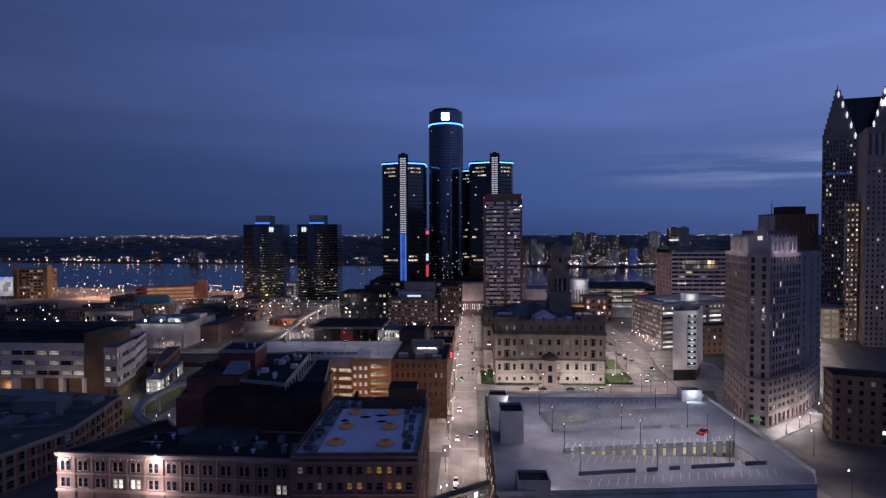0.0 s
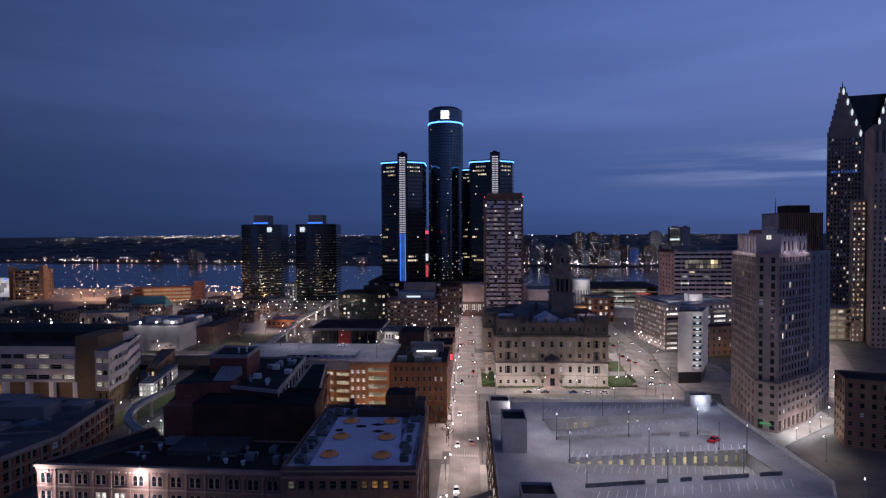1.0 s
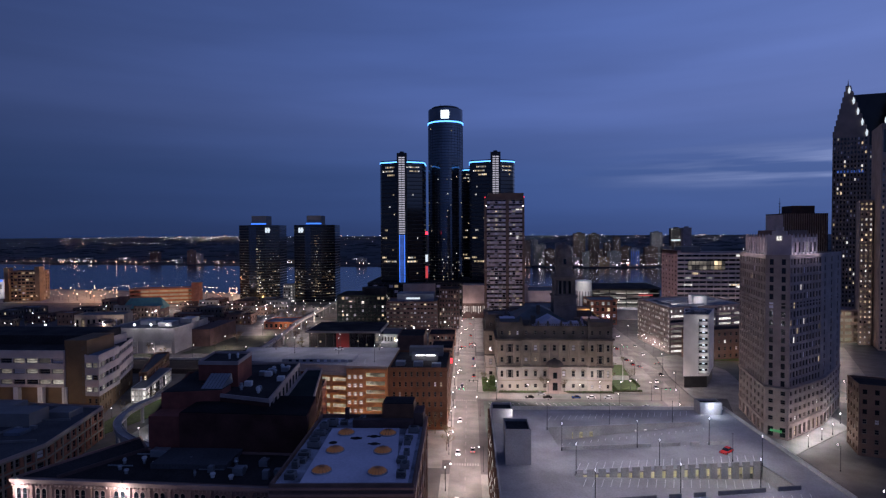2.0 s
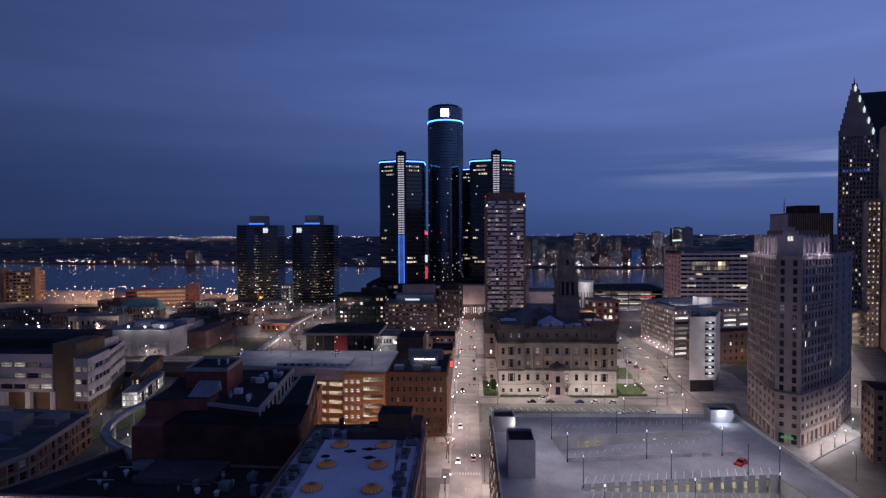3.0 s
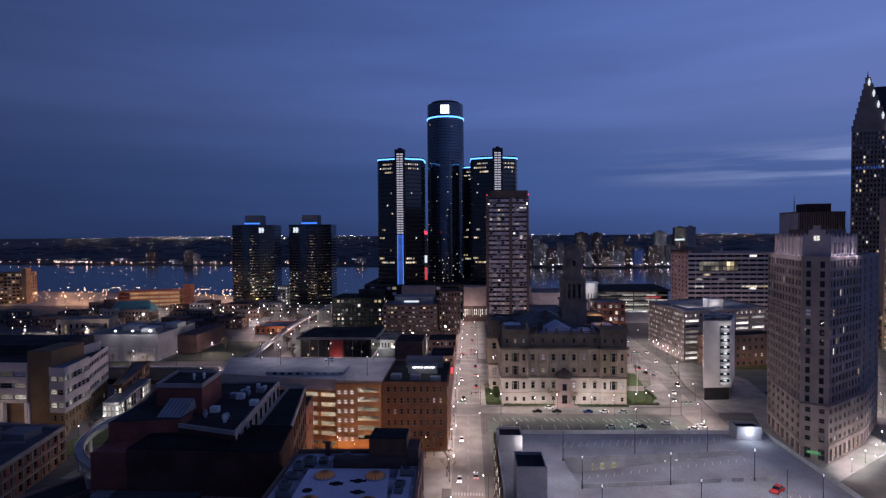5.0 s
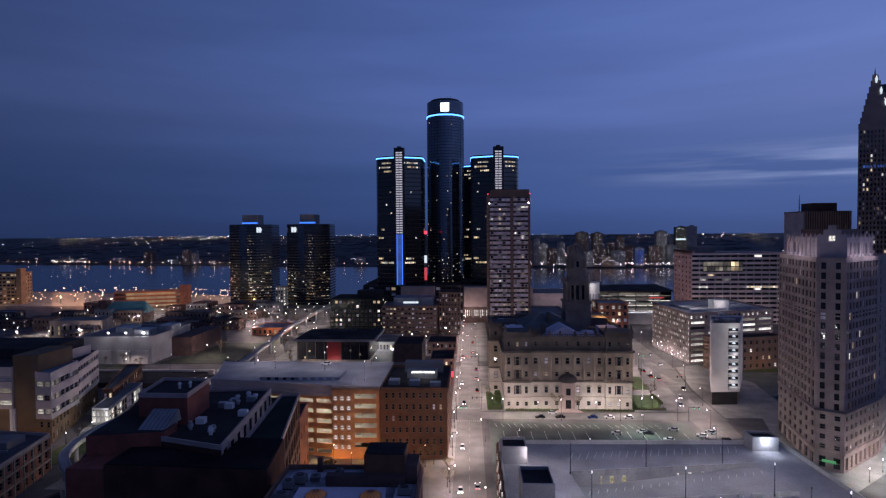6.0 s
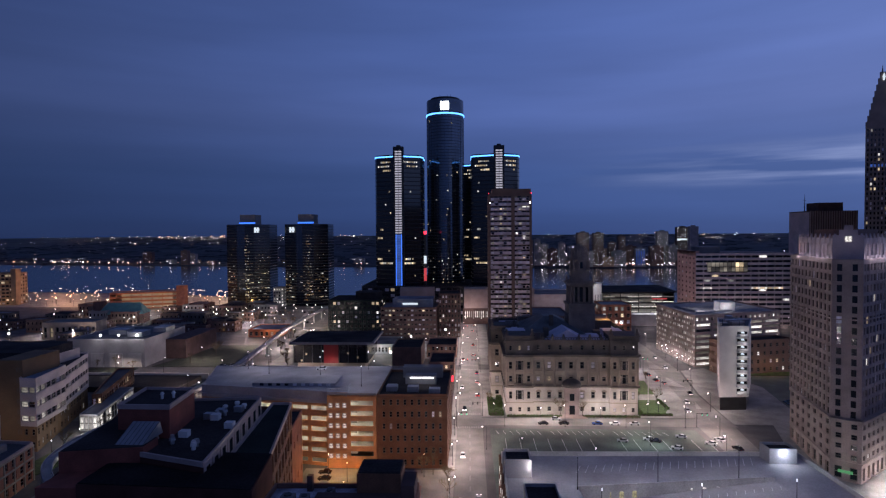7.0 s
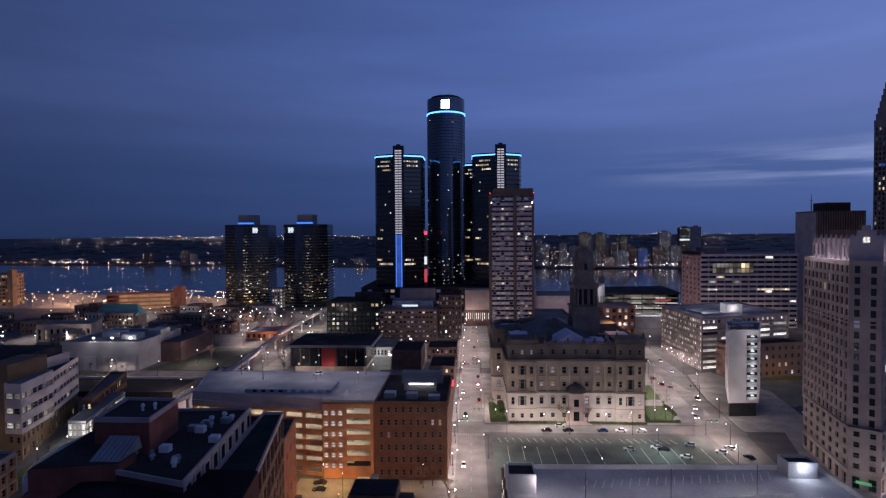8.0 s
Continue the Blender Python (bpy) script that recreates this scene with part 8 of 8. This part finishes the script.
s.box(-586, -582, 689.5, 690, 26.5, 28.5)
part("blue_mark", s, BLUE_SOFT, bb, "small glowing blue marks")
for x in (-596, -589, -582):
    s = Shell()
    s.box(x - .4, x + .4, 691, 692, 0, 6)
    part("leg", s, STEEL, bb)
light("billboard_light", (-588, 678, 18), 14000, WHITE_L)

# ---- hedges, flagpole and signals ----


def hedge(x0, x1, y0, y1, h, seed):
    """A clipped hedge: a dark core under many small leaf clumps."""
    rnd = random.Random(seed)
    root = thing("hedge", "dark green clipped hedge on the lawn", "hedge", "hedges round the county building")
    s = Shell()
    s.box(x0 + .15, x1 - .15, y0 + .15, y1 - .15, .15, h - .15)
    part("core", s, BARK, root)
    s = Shell()
    for k in range(int(22 * ((x1 - x0) * (y1 - y0) + 2 * h * (x1 - x0 + y1 - y0)) ** .8) + 60):
        face = rnd.random()
        x, y, z = rnd.uniform(x0, x1), rnd.uniform(y0, y1), rnd.uniform(.2, h)
        if face < .5:
            z = h
        elif face < .75:
            y = y0
        else:
            x = rnd.choice((x0, x1))
        r = rnd.uniform(.12, .3)
        a = Vector((x + rnd.uniform(-.12, .12), y + rnd.uniform(-.12, .12), z + rnd.uniform(-.15, .15)))
        u = Vector((rnd.uniform(-1, 1), rnd.uniform(-1, 1), rnd.uniform(-1, 1))).normalized() * r
        v = u.orthogonal().normalized() * r
        s.face(a - u, a + v, a + u, a - v)
    part("foliage", s, HEDGE, root)


for k, r6 in enumerate(((11.8, 18.4, 309.4, 313.5, 1.6), (11.8, 14.4, 313.5, 335, 1.4), (20.2, 44.5, 307.7, 308.9, .9), (54.5, 79.6, 307.7, 308.9, .9), (80.6, 95, 310.6, 311.8, 1.0), (95.6, 96.8, 320, 334, 1.2), (80.2, 82.2, 312.4, 334, 1.5), (16, 18.6, 322, 336, 2.0))):
    hedge(*r6, 300 + k)
fp = thing("flagpole", "tall white flagpole lit from its foot", "flagpole", at=(90.5, 331, .15))
s = Shell()
s.tube((0, 0), .6, .6, 0, .5, 12)
part("base", s, PAVING, fp)
s = Shell()
s.tube((0, 0), .17, .08, .5, 17, 10)
part("pole", s, WHITE, fp)
s = Shell()
s.tube((0, 0), .1, .2, 17, 17.15, 8)
s.tube((0, 0), .2, .05, 17.15, 17.4, 8)
part("finial", s, DUCT, fp)
light("pole_light", (89.6, 329.6, 1.0), 500, WHITE_L)


def make_signal(lens, label):
    root = thing("traffic_light", label, "traffic light", "traffic lights")
    s = Shell()
    s.tube((0, 0), .14, .1, 0, 6.4, 8)
    pole = part("pole", s, STEEL, root)
    s = Shell()
    s.box(0, 4.6, -.06, .06, 6.1, 6.25)
    part("arm", s, STEEL, pole)
    for x in (2.2, 4.4):
        s = Shell()
        s.box(x - .2, x + .2, -.2, .1, 5.3, 6.5)
        head = part("head", s, STEEL, root)
        for k in range(3):
            s = Shell()
            z = 5.5 + k * .38
            s.box(x - .14, x + .14, -.28, -.2, z, z + .28)
            part("lens", s, lens if k == (2 if lens is RED_GLOW else 0) else PANE, head)
    return root


SIGNALS = {"red": make_signal(RED_GLOW, "traffic light showing red on a mast arm"), "green": make_signal(GREEN_LENS, "traffic light showing green on a mast arm")}
DONE_SIGNALS = set()
for tone, x, y, turn in (("red", -2.9, 396.5, 0), ("red", 8.7, 396.5, 180), ("red", 8.7, 409.5, 180), ("green", -2.9, 294.6, 0), ("green", 8.7, 309, 180), ("red", -2.9, 520, 0), ("red", 8.7, 522, 180), ("green", 100, 296, 0), ("red", 119, 350, 180), ("green", 108, 402, 0), ("red", 110, 470, 0)):
    m = pose(x, y, .02, 0, 0, turn)
    if tone in DONE_SIGNALS:
        copy_thing(SIGNALS[tone], m)
    else:
        SIGNALS[tone].matrix_basis = m
        DONE_SIGNALS.add(tone)

# ---- bare street trees ----


def make_tree(seed, h):
    rnd = random.Random(seed)
    root = thing("tree", "small bare street tree with fine spring twigs", "tree", "street trees")
    trunk, twigs = Shell(), Shell()

    def limb(s, a, b_, r0, r1, n=5):
        ax = (b_ - a).normalized()
        u = ax.orthogonal().normalized()
        v = ax.cross(u)
        k = len(s.v)
        for c, r in ((a, r0), (b_, r1)):
            s.v += [tuple(c + u * (r * math.cos(6.283 * i / n)) + v * (r * math.sin(6.283 * i / n))) for i in range(n)]
        s.f += [(k + i, k + (i + 1) % n, k + n + (i + 1) % n, k + n + i) for i in range(n)]

    def grow(a, dirn, length, r, depth):
        e = a + dirn * length
        limb(trunk if depth < 2 else twigs, a, e, r, r * .65, 6 if depth < 2 else 3)
        if depth == 4:
            for _ in range(3):
                q = e + Vector((rnd.uniform(-.3, .3), rnd.uniform(-.3, .3), rnd.uniform(-.2, .2)))
                sz = rnd.uniform(.06, .14)
                twigs.face(q, q + Vector((sz, 0, sz)), q + Vector((0, sz, sz)))
            return
        for _ in range(3 if depth else 5):
            nd = (dirn + Vector((rnd.uniform(-.8, .8), rnd.uniform(-.8, .8), rnd.uniform(-.1, .6)))).normalized()
            grow(e, nd, length * rnd.uniform(.6, .8), r * .6, depth + 1)

    grow(Vector((0, 0, 0)), Vector((0, 0, 1)), h * .32, .14, 0)
    part("trunk", trunk, BARK, root)
    part("crown", twigs, TWIG, root, "fine brown twigs with first buds")
    return root


protos = [make_tree(1, 6.5), make_tree(2, 7.5), make_tree(3, 5.5)]
spots = [(-4.4, 122), (-4.4, 131), (-4.4, 142), (-4.4, 160), (-4.4, 228), (-4.4, 238), (-4.6, 262), (-10, 246), (-14, 247), (12.5, 326), (44, 308), (54, 308.2), (84, 330), (94, 330), (90, 352), (100, 365),
         (-250, 391), (-240, 391), (-230, 391), (-218, 391), (-207, 391), (-160, 250), (-155, 262), (-152, 280), (-156, 290), (-172, 238), (-140, 500), (-128, 470), (-150, 470), (-118, 415), (-122, 430), (-130, 440), (148, 380), (156, 372), (106, 440), (107, 455), (-262, 405), (-266, 425), (-265, 445), (-230, 480), (-245, 485), (-215, 478), (-180, 410), (-172, 430), (-182, 455), (-160, 560), (-185, 556), (-210, 557), (-112, 400), (-110, 450), (-111, 480)]
rt = random.Random(91)
while len(spots) < 120:
    x, y = rt.uniform(-430, -125), rt.uniform(385, 650)
    if not (-256 < x < -188 and 395 < y < 472) and abs(x) < .82 * y and not (-146 < x < -128):
        spots.append((x, y))
for i, (x, y) in enumerate(spots):
    m = pose(x, y, .1, 0, 0, i * 77) @ Matrix.Diagonal((1 + .1 * (i % 3), 1 + .1 * (i % 3), 1 + .08 * (i % 4), 1))
    if i < 3:
        protos[i].matrix_basis = m
    else:
        copy_thing(protos[i % 3], m)

# ---- far skyline across the river ----
rs_ = random.Random(77)
spec = [(932, 426, 12), (946, 424, 10), (958, 432, 14), (1024, 413, 20), (1050, 414, 17), (1074, 430, 12), (1090, 419, 12), (1106, 436, 18), (1122, 440, 16), (1150, 437, 22), (1160, 412, 18), (1195, 405, 20), (1213, 404, 14), (1178, 436, 16), (1006, 436, 14), (1062, 442, 20), (1086, 445, 22), (972, 440, 16), (988, 430, 11), (1138, 450, 14), (1040, 446, 18), (1230, 440, 14), (640, 455, 18), (276, 443, 16), (340, 440, 12), (352, 446, 14)]
for k, (px, py, wpx) in enumerate(spec):
    th = math.atan((px - 784) / 992) - radians(2.7)
    dist = shore(math.tan(th) * 1500) + 22 + (k % 4) * 26
    x = 5 + math.tan(th) * dist
    z1 = 84 - (py - 412) * dist / 992
    w = wpx * dist / 992
    wall = PALE if px in (1213,) else rs_.choice((BRICK_DARK, GREY, MILL, GREY))
    b = House("far_tower", rs_.choice(("distant slab of flats with lit windows across the river", "far riverside tower with rows of lit rooms")), wall, seed=k, group="far riverside towers", tones=("far",), cap=0)
    b.wall.box(x - w / 2, x + w / 2, dist, dist + 16, -4, z1)
    rows, cols = max(3, int((z1 + 4) / 4.4)), max(3, int(w / 3.4))
    for r in range(1, rows):
        for c in range(cols):
            if rs_.random() < (.4 if px != 1213 else .04):
                b.window(rs_.choice(b.tones), (x - w / 2 + w * (c + .5) / cols, dist - .3, -4 + (z1 + 4) * (r + .4) / rows), 0, rs_.uniform(.5, .8), .55)
    s = Shell()
    s.box(x - w / 5, x + w / 5, dist + 3, dist + 12, z1, z1 + 3)
    part("roof_plant", s, wall, b.root)
    if px == 1122:
        s = Shell()
        for c in range(4):
            s.box(x - w / 2 + c * w / 4 + 1, x - w / 2 + c * w / 4 + 3, dist - .8, dist - .4, 2, z1 - 6)
        part("blue_strip", s, BLUE_DEEP, b.root, "blue floodlit strips")
    if px in (1195,):
        s = Shell()
        s.box(x - w / 2, x + w / 2, dist - .8, dist - .4, z1 - 34, z1 - 30)
        part("sign", s, WHITE_SOFT, b.root)
    b.done()
for k in range(70):
    px = rs_.uniform(925, 1300) if k < 50 else rs_.uniform(40, 650)
    th = math.atan((px - 784) / 992) - radians(2.7)
    dist = shore(math.tan(th) * 1500) + rs_.uniform(20, 240)
    x = 5 + math.tan(th) * dist
    w, h = rs_.uniform(14, 34), rs_.uniform(6, 22 if k < 50 else 9)
    b = House("far_block", "low far-bank block with lit windows", rs_.choice((GREY, BRICK_DARK, TAN)), seed=k, group="far bank blocks", tones=("far",), cap=0)
    b.wall.box(x - w / 2, x + w / 2, dist, dist + 14, -4, h)
    for c in range(int(w / 2.2)):
        if rs_.random() < .6:
            b.window(rs_.choice(b.tones), (x + rs_.uniform(-.45, .45) * w, dist - .3, rs_.uniform(-1, h - 1.5)), 0, 1.3, 1.1)
    b.done()
